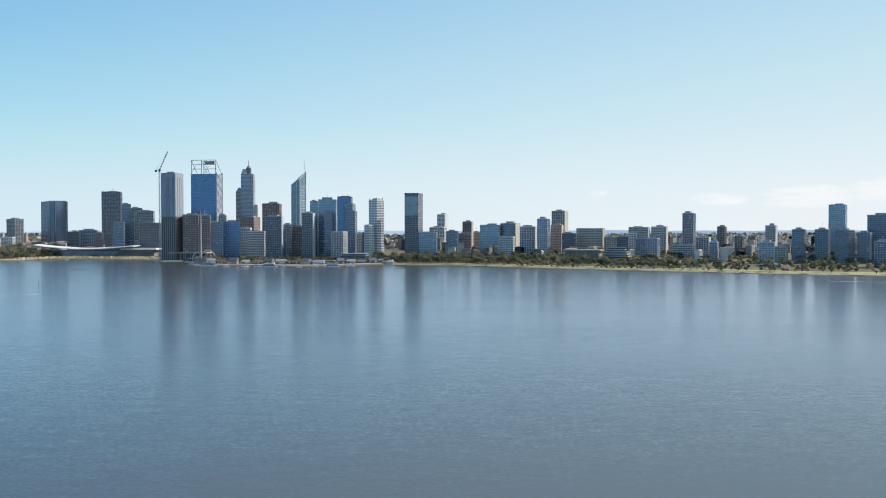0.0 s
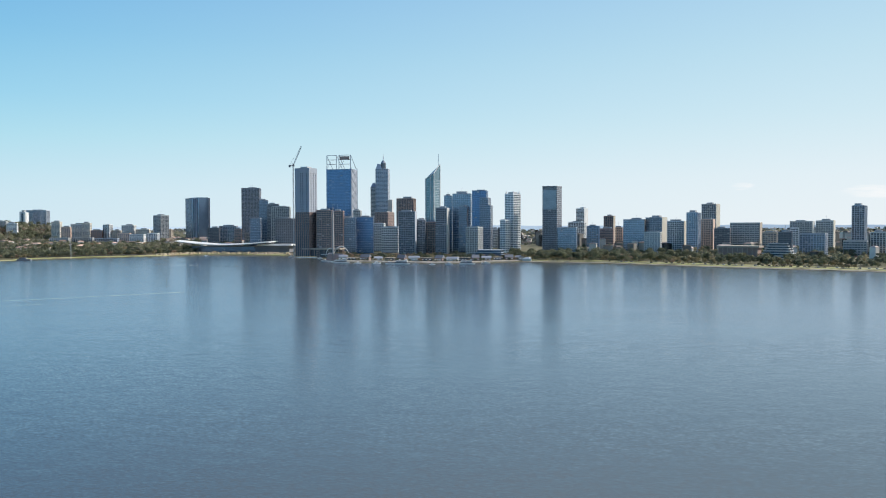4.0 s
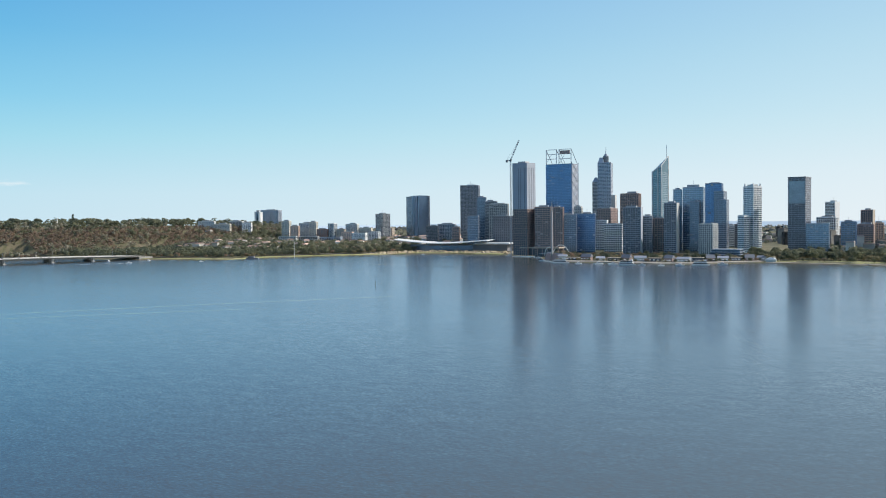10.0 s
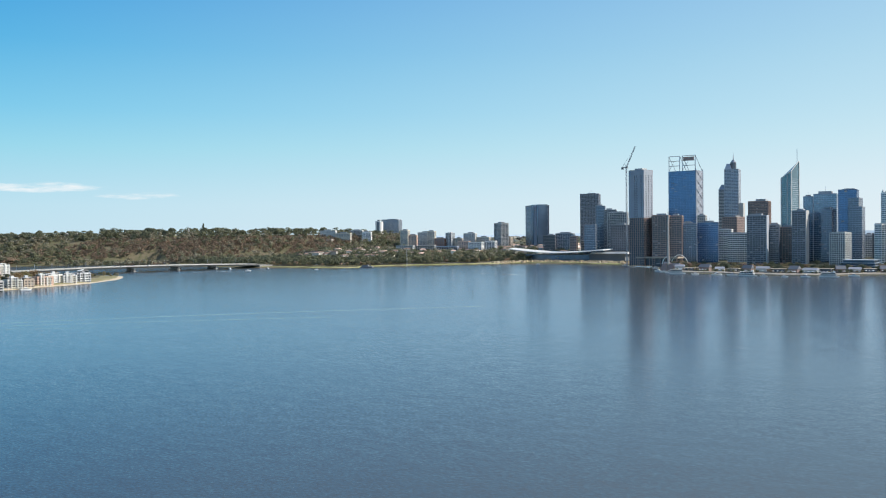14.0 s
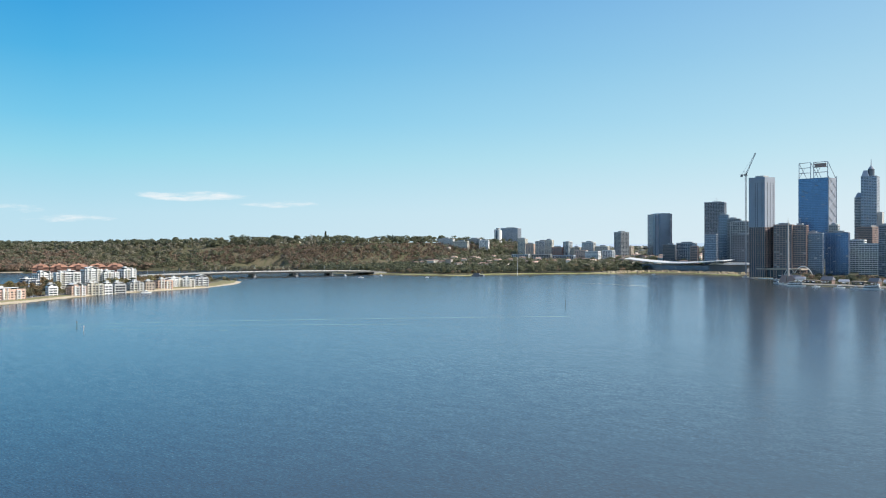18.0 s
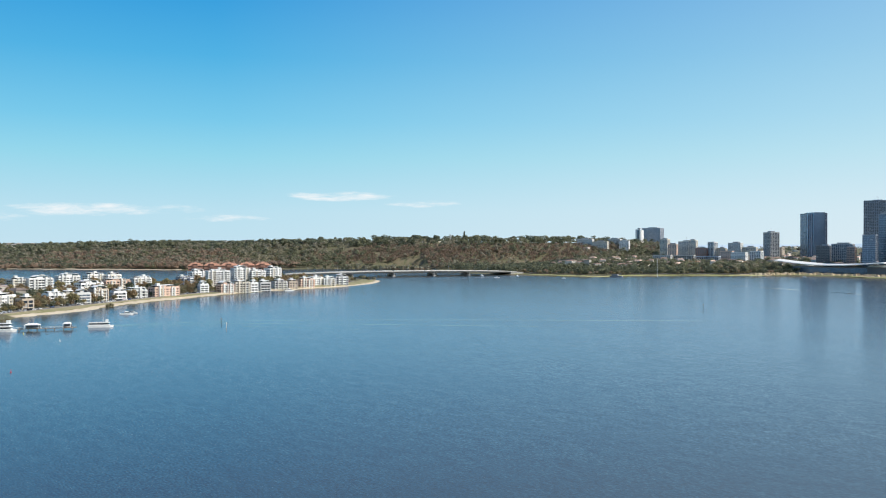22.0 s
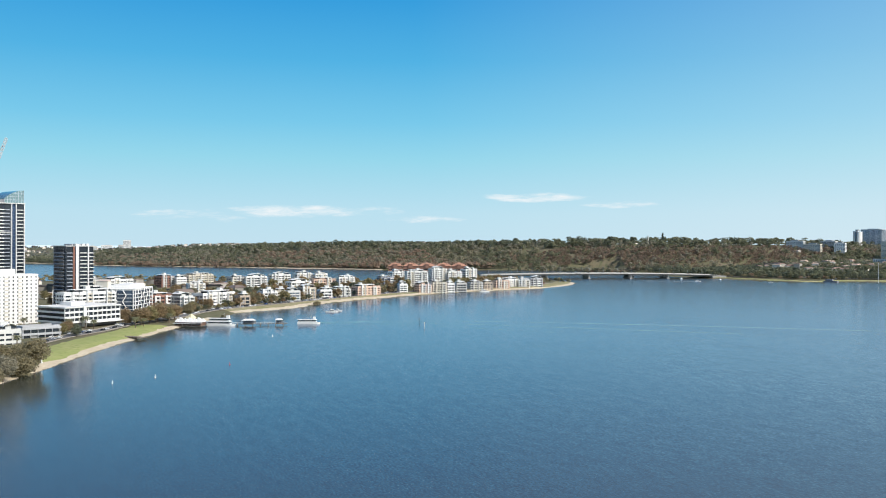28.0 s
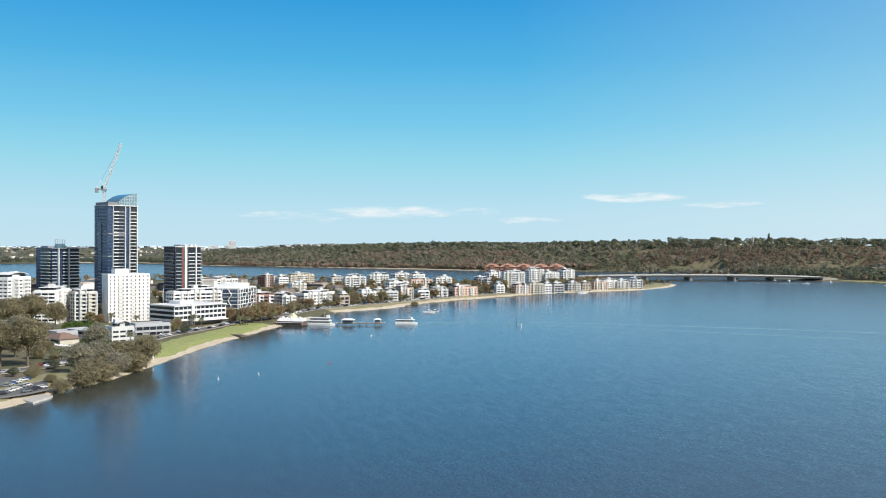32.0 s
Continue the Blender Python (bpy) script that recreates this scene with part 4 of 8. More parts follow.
def terrace_office(x, y, w, d, z0, z1, rz):
    e = thing("office_block", x, y, z0, rz, "long white office block with three window bands and flat roof", "building")
    h = z1 - z0
    part("ground_floor", Geo().box(-w / 2 + 2, -d / 2 + 2, 0, w / 2 - 2, d / 2 - 2, 3.4), wall("dark"), e)
    part("glazing", Geo().box(-w / 2 + .6, -d / 2 + .6, 3.4, w / 2 - .6, d / 2 - .6, h - .4), glass("window"), e)
    st = (h - 3.4) / 3
    for i in range(4):
        z = 3.4 + st * i
        part("white_band", Geo().box(-w / 2, -d / 2, z - .1, w / 2, d / 2, z + (1.3 if i < 3 else .6)), wall("white"), e)
    for i in range(13):
        px = -w / 2 + w * i / 12
        part("pier", Geo().box(px - .3, -d / 2 + .3, 3.4, px + .3, -d / 2 + .58, h - .2), wall("offwhite"), e)
    part("roof_deck", Geo().box(-w / 2 - .5, -d / 2 - .5, h + .2, w / 2 + .5, d / 2 + .5, h + .9), wall("white"), e)
    part("stair_tower", Geo().box(-w * .18, -d / 2 - .6, 0, -w * .13, -d / 2 + 2, h + 1.2), wall("white"), e)
    part("plant_room", Geo().box(-w * .2, -d * .1, h + .9, w * .05, d * .3, h + 3.4), wall("white"), e)
    part("entrance_canopy", Geo().box(-w * .2, -d / 2 - 5, 3.0, w * .5, -d / 2 + .5, 3.5), wall("white"), e)


def hex_framed_block(x, y, w, d, z0, z1, rz):
    e = thing("apartment_block", x, y, z0, rz, "dark glass block wrapped in a white hexagonal frame", "building")
    h = z1 - z0
    part("glazing", Geo().box(-w / 2, -d / 2, 3.6, w / 2, d / 2, h), glass("dark_blue"), e)
    part("ground_floor", Geo().box(-w / 2 + 1, -d / 2 + 1, 0, w / 2 - 1, d / 2 - 1, 3.6), wall("dark"), e)
    for i in range(int(h / 3.2)):
        g = Geo().box(-w / 2 - .2, -d / 2 - 1.6, 3.6 + 3.2 * i, w / 2 + .8, d / 2 + .2, 4.0 + 3.2 * i)
        part("floor_band", g, wall("white"), e)
        part("balustrade", Geo().box(-w * .1, -d / 2 - 1.6, 4.0 + 3.2 * i, w / 2 + .8, -d / 2 - 1.45, 5.0 + 3.2 * i), glass("grey"), e)
    # white ribs bent into tall hexagons on the front and the side
    lev = 4
    for face, L in (("front", w), ("side", d)):
        n = max(2, round(L / 7))
        for c in range(n + 1):
            g = Geo()
            for k in range(lev):
                za, zb = 3.6 + (h - 3.6) * k / lev, 3.6 + (h - 3.6) * (k + 1) / lev
                oa, ob_ = (1.5 if (k + c) % 2 else -1.5), (1.5 if (k + 1 + c) % 2 else -1.5)
                ua, ub = -L / 2 + L * c / n + oa * (0 < c < n), -L / 2 + L * c / n + ob_ * (0 < c < n)
                if face == "front":
                    g.beam((ua, -d / 2 - 1.75, za), (ub, -d / 2 - 1.75, zb), .38)
                else:
                    g.beam((-w / 2 - .45, ua, za), (-w / 2 - .45, ub, zb), .38)
            part("hex_rib", g, wall("white"), e)
    part("roof_deck", Geo().box(-w / 2 - .8, -d / 2 - 1.8, h, w / 2 + 1, d / 2 + .8, h + .8), wall("white"), e)
    part("penthouse", Geo().box(-w * .4, -d * .3, h + .8, w * .4, d * .4, h + 3.8), wall("white"), e)


# ---------------------------------------------------------------- the city across the river
tower(-1193, 2456, 55.9, 22.0, 30, 93.6, -41, "grid", "offwhite", "grey", "pale grey slab apartment block on the hill", name='apartment_block')
tower(-917, 2186, 27.9, 40.0, 8, 58.3, 20, "glass", "dark", "black", "low dark office block")
tower(-923, 2293, 44.0, 40.0, 8, 62.4, 17, "grid", "grey", "dark_blue", "low grey office block with a deck roof")
tower(-841, 2157, 15.2, 30.0, 8, 55.6, 18, "bands", "brown", "grey", "low brown office block")
tower(-800, 2226, 21.3, 30.0, 8, 127.7, 17, "glass", "slate", "dark_blue", "dark glass office tower with a sloping top")
tower(-771, 2215, 28.3, 30.0, 8, 117.5, 16, "glass", "grey", "grey", "grey glass office tower with a stepped roof")
tower(-727, 2147, 42.7, 30.0, 8, 109.0, 13, "fins", "concrete", "grey", "office block with tall pale fins", plant=3)
tower(-747, 2030, 23.5, 24.0, 8, 80.6, 14, "glass", "slate", "dark_blue", "small blue glass block with a pointed glass top", plant=0)
tower(-821, 2194, 27.3, 20.0, 8, 45.6, 8, "bands", "concrete", "grey", "low concrete office block")
tower(-673, 2028, 45.5, 30.0, 8, 79.2, 13, "punched", "dark", "black", "dark brown office block")
tower(-507, 1774, 28.4, 28.0, 4, 93.0, 11, "slabs", "brown", "grey", "brown apartment tower with thin balcony slabs", name='apartment_tower', end="brown")
tower(-483, 1786, 21.7, 28.0, 4, 92.0, 10, "slabs", "brown", "grey", "brown apartment tower with thin balcony slabs", name='apartment_tower')
tower(-465, 1807, 25.3, 30.0, 3, 78.5, 12, "glass", "slate", "dark_blue", "slate blue glass office block")
tower(-473, 1965, 38.8, 40.0, 8, 81.1, 11, "glass", "slate", "deep_blue", "deep blue glass office block")
tower(-561, 2247, 17.3, 30.0, 8, 101.0, 8, "bands", "concrete", "grey", "grey office tower behind")
tower(-485, 2220, 36.3, 30.0, 8, 94.7, -19, "punched", "brown", "black", "brown brick office block")
tower(-458, 2043, 23.8, 24.0, 8, 67.5, 3, "bands", "white", "grey", "white banded office block", plant=2)
tower(-412, 1952, 35.3, 24.0, 8, 59.9, 3, "bands", "white", "grey", "white banded low office block", plant=2)
tower(-461, 2376, 44.6, 34.0, 8, 133.3, 0, "fins", "brown", "black", "dark brown ribbed office tower", plant=6)
tower(-351, 1833, 31.8, 28.0, 4, 90.4, 3, "slabs", "slate", "grey", "grey apartment tower with dark balconies", name='apartment_tower', end="steel")
tower(-330, 1865, 19.1, 26.0, 4, 74.2, 5, "slabs", "slate", "grey", "grey apartment tower with dark balconies", name='apartment_tower')
tower(-280, 1834, 21.3, 28.0, 4, 97.3, -1, "slabs", "slate", "grey", "grey riverside tower with a white cap", name='apartment_tower', end="concrete")
tower(-312, 1890, 24.1, 30.0, 4, 69.5, 7, "grid", "brown", "black", "dark riverside hotel block")
tower(-286, 1955, 16.2, 30.0, 8, 125.7, 6, "glass", "steel", "mid_blue", "pale blue glass office tower")
tower(-252, 1936, 38.4, 40.0, 8, 128.6, -0, "glass", "steel", "mid_blue", "wide blue glass office tower", plant=6)
tower(-246, 1897, 17.0, 26.0, 8, 101.0, 4, "glass", "slate", "dark_blue", "dark blue glass office tower")
tower(-210, 1890, 28.9, 40.0, 3, 133.0, 1, "glass", "blue", "deep_blue", "deep blue stepped glass tower", plant=3)
tower(-198, 1879, 16.9, 36.0, 3, 118.3, -4, "glass", "slate", "dark_blue", "lower step of a blue glass tower", plant=0)
tower(-194, 1871, 19.1, 40.0, 3, 102.6, -1, "glass", "slate", "dark_blue", "lowest step of a blue glass tower", plant=0)
tower(-202, 1722, 23.5, 24.0, 4, 59.1, -15, "grid", "offwhite", "grey", "grey tower with a pale concrete grid", plant=2, storey=3.3, bay=3.6)
tower(-176, 2005, 14.1, 24.0, 8, 57.1, 2, "bands", "dark", "black", "dark low office block")
tower(-194, 2053, 11.8, 24.0, 8, 54.4, 2, "bands", "white", "grey", "white low office block")
tower(-37, 1867, 47.6, 30.0, 3, 57.5, -4, "glass", "steel", "mid_blue", "long blue glass office block", plant=0)
tower(-1, 2516, 22.8, 24.0, 8, 106.9, -24, "bands", "white", "window", "tall white apartment tower", end="white")
tower(-13, 2317, 39.6, 24.0, 8, 69.4, -14, "grid", "white", "grey", "plain white apartment block in the city")
tower(21, 1964, 23.9, 26.0, 8, 59.7, -6, "grid", "blue", "pale_blue", "pale blue grid office block")
tower(50, 2014, 29.6, 26.0, 8, 54.5, -7, "bands", "brown", "black", "dark brown low office block")
tower(61, 2163, 21.0, 24.0, 8, 82.8, -12, "fins", "brown", "black", "slim brown office tower", end="tan")
tower(84, 2214, 18.4, 30.0, 8, 56.4, -5, "punched", "peach", "grey", "plain peach low block in the city")
tower(103, 1916, 41.5, 34.0, 8, 73.1, -8, "glass", "steel", "mid_blue", "blue grey glass office block", end="tan")
tower(146, 1914, 33.4, 30.0, 8, 76.7, -24, "glass", "grey", "dark_blue", "dark glass office block with a pale end wall", plant=5, end="cream")
tower(128, 1768, 28.5, 22.0, 4, 48.7, -13, "bands", "offwhite", "pale_blue", "pale blue banded office block", plant=2)
tower(180, 1854, 31.2, 26.0, 3, 69.2, -16, "grid", "white", "grey", "white office block with a square window grid", plant=4, storey=3.6, bay=3.6, end="cream")
tower(209, 1828, 20.4, 24.0, 3, 85.4, -21, "fins", "steel", "mid_blue", "blue ribbed tower with a rounded top", plant=5)
tower(252, 1948, 22.6, 26.0, 8, 73.2, -16, "punched", "peach", "grey", "plain peach office block in the city", end="peach")
tower(265, 1845, 28.3, 26.0, 3, 55.1, -14, "glass", "dark", "black", "plain dark glass block in the city")
tower(317, 1893, 54.7, 30.0, 8, 65.7, -19, "bands", "concrete", "grey", "long grey concrete office block", plant=0, end="tan")
tower(340, 1784, 23.9, 30.0, 3, 47.4, -15, "punched", "tan", "grey", "tan brick office block")
tower(331, 1619, 20.7, 24.0, 4, 49.8, -17, "glass", "dark", "black", "dark glass office block")
tower(399, 1849, 14.2, 22.0, 4, 56.2, -18, "bands", "white", "grey", "slim white banded tower", end="white")
tower(412, 1850, 39.1, 26.0, 3, 67.9, -21, "bands", "concrete", "grey", "grey banded office tower", plant=3, end="offwhite")
tower(389, 1672, 40.2, 24.0, 4, 46.2, -26, "grid", "steel", "pale_blue", "blue grey office block with a fine grid", plant=2)
tower(457, 1860, 29.8, 26.0, 8, 69.1, -22, "bands", "offwhite", "grey", "pale banded office tower", end="cream")
tower(452, 1654, 35.9, 26.0, 4, 34.8, -23, "bands", "concrete", "grey", "low concrete car park block", plant=0)
tower(491, 1662, 22.4, 24.0, 4, 48.4, -24, "fins", "offwhite", "black", "dark office block with white fins", end="offwhite")
tower(486, 1580, 13.1, 24.0, 4, 41.0, -22, "bands", "steel", "grey", "plain grey low block in the city")
tower(570, 1800, 13.9, 22.0, 3, 68.9, -27, "fins", "brown", "grey", "plain slim brown tower in the city")
tower(578, 1717, 14.4, 22.0, 3, 51.1, -27, "fins", "tan", "grey", "slim tan apartment tower")
tower(654, 1755, 18.0, 24.0, 3, 70.9, -29, "bands", "concrete", "grey", "slim grey apartment tower", plant=5, end="offwhite")
tower(558, 1513, 24.4, 22.0, 4, 41.0, -31, "grid", "offwhite", "pale_blue", "pale blue white apartment block", name='apartment_block', end="offwhite")
tower(578, 1505, 17.4, 22.0, 4, 34.4, -29, "bands", "cream", "grey", "plain cream low block in the city")
tower(612, 1514, 18.4, 24.0, 4, 63.1, -29, "slabs", "slate", "dark_blue", "dark blue apartment tower", name='apartment_tower')
tower(654, 1518, 20.4, 24.0, 4, 63.0, -31, "slabs", "slate", "dark_blue", "dark blue apartment tower", name='apartment_tower')
tower(671, 1470, 20.0, 26.0, 4, 62.1, -46, "slabs", "slate", "dark_blue", "dark blue apartment tower with stepped side", name='apartment_tower')
tower(705, 1473, 18.8, 24.0, 4, 57.4, -33, "slabs", "slate", "dark_blue", "dark blue apartment tower", name='apartment_tower')
tower(761, 1523, 39.8, 30.0, 4, 88.0, -54, "glass", "slate", "dark_blue", "broad dark blue glass tower")
tower(694, 1389, 20.5, 22.0, 4, 44.5, -36, "grid", "steel", "grey", "grey apartment block by the river", name='apartment_block')
# the western hill
tower(-1550, 2113, 42.4, 18.0, 36, 76.1, 23, "bands", "offwhite", "pale_blue", "pale hillside apartment block", name='apartment_block', storey=3.1, group='hill buildings')
tower(-1505, 2122, 40.9, 18.0, 36, 68.5, 22, "bands", "cream", "pale_blue", "cream hillside apartment block", name='apartment_block', storey=3.1, group='hill buildings')
tower(-1525, 2208, 38.9, 18.0, 36, 76.1, 16, "bands", "concrete", "window", "grey hillside apartment block", name='apartment_block', storey=3.1, group='hill buildings')
tower(-1463, 2173, 24.2, 18.0, 36, 71.2, 25, "bands", "white", "pale_blue", "white hillside apartment block", name='apartment_block', storey=3.1, group='hill buildings')
tower(-1585, 2469, 55.7, 30.0, 40, 110.5, 14, "fins", "steel", "pale_blue", "grey hospital block with close fins", plant=3, name='hospital_block', bay=3.2, storey=3.1, group='hill buildings')
tower(-1376, 2233, 20.9, 18.0, 32, 75.2, 13, "bands", "cream", "pale_blue", "cream apartment block on the hill", name='apartment_block', storey=3.1, group='hill buildings')
tower(-1329, 2202, 21.2, 18.0, 30, 61.5, 22, "punched", "peach", "pale_blue", "peach low apartment block", name='apartment_block', storey=3.1, group='hill buildings')
tower(-1342, 2280, 35.1, 18.0, 32, 68.9, 16, "bands", "offwhite", "pale_blue", "pale apartment block on the hill", name='apartment_block', storey=3.1, group='hill buildings')
tower(-1302, 2254, 19.0, 16.0, 30, 71.8, 14, "bands", "cream", "pale_blue", "cream tall apartment block", name='apartment_block', storey=3.1, group='hill buildings')
tower(-1251, 2217, 27.6, 18.0, 26, 52.1, 16, "punched", "brick", "pale_blue", "brick apartment block on the hill", name='apartment_block', storey=3.1, group='hill buildings')
tower(-1228, 2229, 19.4, 14.0, 26, 66.9, -10, "fins", "white", "pale_blue", "slim white apartment tower", plant=2, name='apartment_block', storey=3.1, group='hill buildings')
tower(-1208, 2239, 21.3, 16.0, 26, 51.8, 18, "punched", "tan", "pale_blue", "tan apartment block on the hill", name='apartment_block', storey=3.1, group='hill buildings')
tower(-1222, 2327, 33.6, 16.0, 28, 65.1, 6, "bands", "offwhite", "pale_blue", "pale stepped apartment block", name='apartment_block', storey=3.1, group='hill buildings')
tower(-1180, 2326, 35.5, 16.0, 26, 54.0, 11, "bands", "cream", "pale_blue", "cream apartment block on the hill", name='apartment_block', storey=3.1, group='hill buildings')
tower(-1237, 2027, 42.5, 16.0, 14, 35.7, 17, "grid", "concrete", "pale_blue", "long low apartment row with a pale frame", plant=0, name='apartment_block', storey=3.1, group='hill buildings')
tower(-1199, 2063, 47.3, 16.0, 14, 35.1, 16, "grid", "concrete", "window", "long low apartment row with a pale frame", plant=0, name='apartment_block', storey=3.1, group='hill buildings')
tower(-1155, 2091, 57.8, 16.0, 14, 33.1, 14, "grid", "steel", "window", "long low apartment row with a grey frame", plant=0, name='apartment_block', storey=3.1, group='hill buildings')
tower(-1085, 2116, 34.4, 16.0, 10, 42.5, 7, "bands", "white", "pale_blue", "white riverside apartment block", plant=0, name='apartment_block', storey=3.1, group='hill buildings')
tower(-1066, 2159, 25.9, 16.0, 10, 44.7, 6, "fins", "white", "pale_blue", "white apartment block with fins", plant=2, name='apartment_block', storey=3.1, group='hill buildings')
tower(-1135, 2144, 28.1, 16.0, 14, 45.1, 13, "punched", "peach", "pale_blue", "peach apartment block on the hill", plant=1, name='apartment_block', storey=3.1, group='hill buildings')
tower(-1181, 2466, 30.0, 30.0, 24, 53.1, 14, "bands", "tan", "pale_blue", "long low tan building among trees", plant=0, name='apartment_block', storey=3.1, group='hill buildings')
tower(270, 2036, 29.5, 30.0, 8, 106.0, -23, "fins", "concrete", "grey", "tall grey office tower with a pale end wall", end="cream")
tower(541, 1936, 22.6, 26.0, 8, 98.9, -27, "fins", "steel", "grey", "slim grey blue tower with a stepped cap", plant=5)
tower(722, 1611, 27.7, 28.0, 4, 107.9, -31, "glass", "steel", "mid_blue", "tall blue glass apartment tower with a dark cap", plant=3)
twin_shaft_tower(-1583, 2399, 23.6, 18.0, 40, 106.4, -5)
notched_glass_tower(-1141, 2587, 86.9, 38.0, 8, 145.6, -41)
spired_office_tower(-957, 2549, 50.8, 38.0, 8, 172.8, 13)
tower_under_construction(-544, 1772, 32.7, 28.0, 3, 177.0, -17)
braced_tower(-638, 2382, 70.8, 42.0, 8, 213.2, -9)
stepped_spire_tower(-553, 2502, 33.7, 40.0, 8, 221.2, 5)
slanted_tower(-341, 2085, 20.5, 34.0, 8, 169.5, -16, 203.8)
crowned_tower(-140, 1854, 20.5, 24.0, 6, 124.7, -32)
dark_slab_tower(-62, 1869, 29.7, 34.0, 6, 139.3, -15)

# ---------------------------------------------------------------- the near shore: apartments
tower(-754, 179, 25.9, 16.0, 3, 41.7, 145, "bands", "white", "window", "white balconied apartment tower by the park", storey=3, plant=3, name='apartment_block', group="riverside apartments", singly=True)
tower(-725, 211, 34.5, 15.0, 3, 32.6, 164, "slabs", "white", "window", "white apartment block with deep balconies", storey=3, plant=2, name='apartment_block', group="riverside apartments", singly=True)
tower(-726, 233, 16.7, 14.0, 3, 30.6, 109, "grid", "offwhite", "window", "apartment block with white framed balconies", storey=3, plant=0, name='apartment_block', group="riverside apartments", singly=True)
tower(-882, 330, 48.8, 16.0, 3, 24.6, 123, "punched", "white", "window", "white apartment block with dark windows", storey=3.1, plant=0, name='apartment_block', group="riverside apartments", singly=True)
tower(-848, 396, 21.2, 16.0, 3, 19.2, 105, "slabs", "brick", "window", "brown brick apartment block with dark roof", storey=3.1, plant=0, name='apartment_block', group="riverside apartments", singly=True)
tower(-1217, 470, 19.6, 16.0, 3, 23.7, 116, "slabs", "brick", "window", "brick and white apartment block", storey=3.1, name='apartment_block', group="riverside apartments", singly=True)
tower(-1207, 489, 12.4, 14.0, 3, 22.2, 95, "bands", "white", "window", "white apartment block near the river", storey=3.1, name='apartment_block', group="riverside apartments", singly=True)
tower(-1232, 517, 49.7, 16.0, 3, 24.8, 127, "slabs", "cream", "window", "cream apartment block with balconies", storey=3.1, name='apartment_block', group="riverside apartments", singly=True)
tower(-1028, 471, 18.8, 12.0, 3, 21.5, 91, "bands", "white", "window", "white corner apartment block", storey=3.1, plant=1, name='apartment_block', group="riverside apartments", singly=True)
tower(-839, 416, 15.0, 14.0, 3, 18.1, 118, "glass", "offwhite", "grey", "small glass fronted office", storey=3.3, plant=0, name='apartment_block', group="riverside apartments", singly=True)
tower(-873, 455, 46.7, 14.0, 3, 14.7, 125, "bands", "white", "grey", "long low white apartment row", storey=3.1, plant=0, name='apartment_block', group="riverside apartments", singly=True)
tower(-850, 478, 10.1, 14.0, 3, 12.4, 99, "grid", "tan", "window", "low tan villa with columns", storey=3.1, plant=0, name='apartment_block', group="riverside apartments", singly=True)
tower(-1267, 381, 31.4, 18.0, 3, 18.3, 136, "bands", "offwhite", "window", "white roofed apartment block", storey=3.1, name='apartment_block', group="riverside apartments", singly=True)
tower(-1224, 411, 32.6, 18.0, 3, 20.3, 114, "bands", "white", "window", "white apartment block with rounded roof", storey=3.1, name='apartment_block', group="riverside apartments", singly=True)
tower(-1187, 560, 16.9, 14.0, 3, 22.3, 102, "slabs", "concrete", "window", "grey balconied apartment block", storey=3.1, plant=1, name='apartment_block', group="riverside apartments", singly=True)
tower(-1181, 586, 28.3, 16.0, 3, 23.1, 92, "slabs", "white", "window", "white balconied apartment block", storey=3.1, plant=1, name='apartment_block', group="riverside apartments", singly=True)
tower(-893, 517, 15.6, 14.0, 3, 17.8, 94, "slabs", "white", "window", "white riverside apartment block", storey=3.1, plant=0, name='apartment_block', group="riverside apartments", singly=True)
tower(-897, 532, 9.4, 14.0, 3, 18.0, 83, "bands", "cream", "window", "cream riverside apartment block", storey=3.1, plant=0, name='apartment_block', group="riverside apartments", singly=True)
tower(-902, 548, 12.1, 14.0, 3, 17.5, 85, "slabs", "offwhite", "pale_blue", "glassy riverside apartment block", storey=3.1, plant=1, name='apartment_block', group="riverside apartments", singly=True)
tower(-927, 573, 15.9, 14.0, 3, 19.3, 93, "grid", "tan", "window", "tan apartment block with a concrete grid", storey=3.1, plant=0, name='apartment_block', group="riverside apartments", singly=True)
tower(-939, 599, 12.3, 14.0, 3, 15.7, 86, "slabs", "white", "window", "white riverside apartment block", storey=3.1, plant=0, name='apartment_block', group="riverside apartments", singly=True)
tower(-955, 625, 19.6, 14.0, 3, 16.0, 86, "slabs", "offwhite", "window", "pale riverside apartment block with balconies", storey=3.1, plant=0, name='apartment_block', group="riverside apartments", singly=True)
tower(-971, 665, 31.9, 14.0, 3, 17.0, 100, "punched", "peach", "window", "peach apartment block with white balconies", storey=3.1, plant=0, name='apartment_block', group="riverside apartments", singly=True)
tower(-1252, 644, 28.7, 16.0, 3, 22.8, 92, "bands", "white", "window", "white apartment block in the second row", storey=3.1, name='apartment_block', group="riverside apartments", singly=True)
tower(-1121, 629, 30.3, 14.0, 3, 17.8, 105, "slabs", "white", "window", "white apartment block in the second row", storey=3.1, plant=1, name='apartment_block', group="riverside apartments", singly=True)
tower(-1123, 665, 30.6, 14.0, 3, 20.4, 90, "punched", "peach", "window", "pink apartment block in the second row", storey=3.1, plant=1, name='apartment_block', group="riverside apartments", singly=True)
tower(-1277, 688, 24.3, 14.0, 3, 23.4, 101, "bands", "white", "window", "white apartment block with penthouse", storey=3.1, name='apartment_block', group="riverside apartments", singly=True)
tower(-1269, 713, 20.3, 14.0, 3, 22.5, 100, "bands", "white", "window", "white apartment block with penthouse", storey=3.1, name='apartment_block', group="riverside apartments", singly=True)
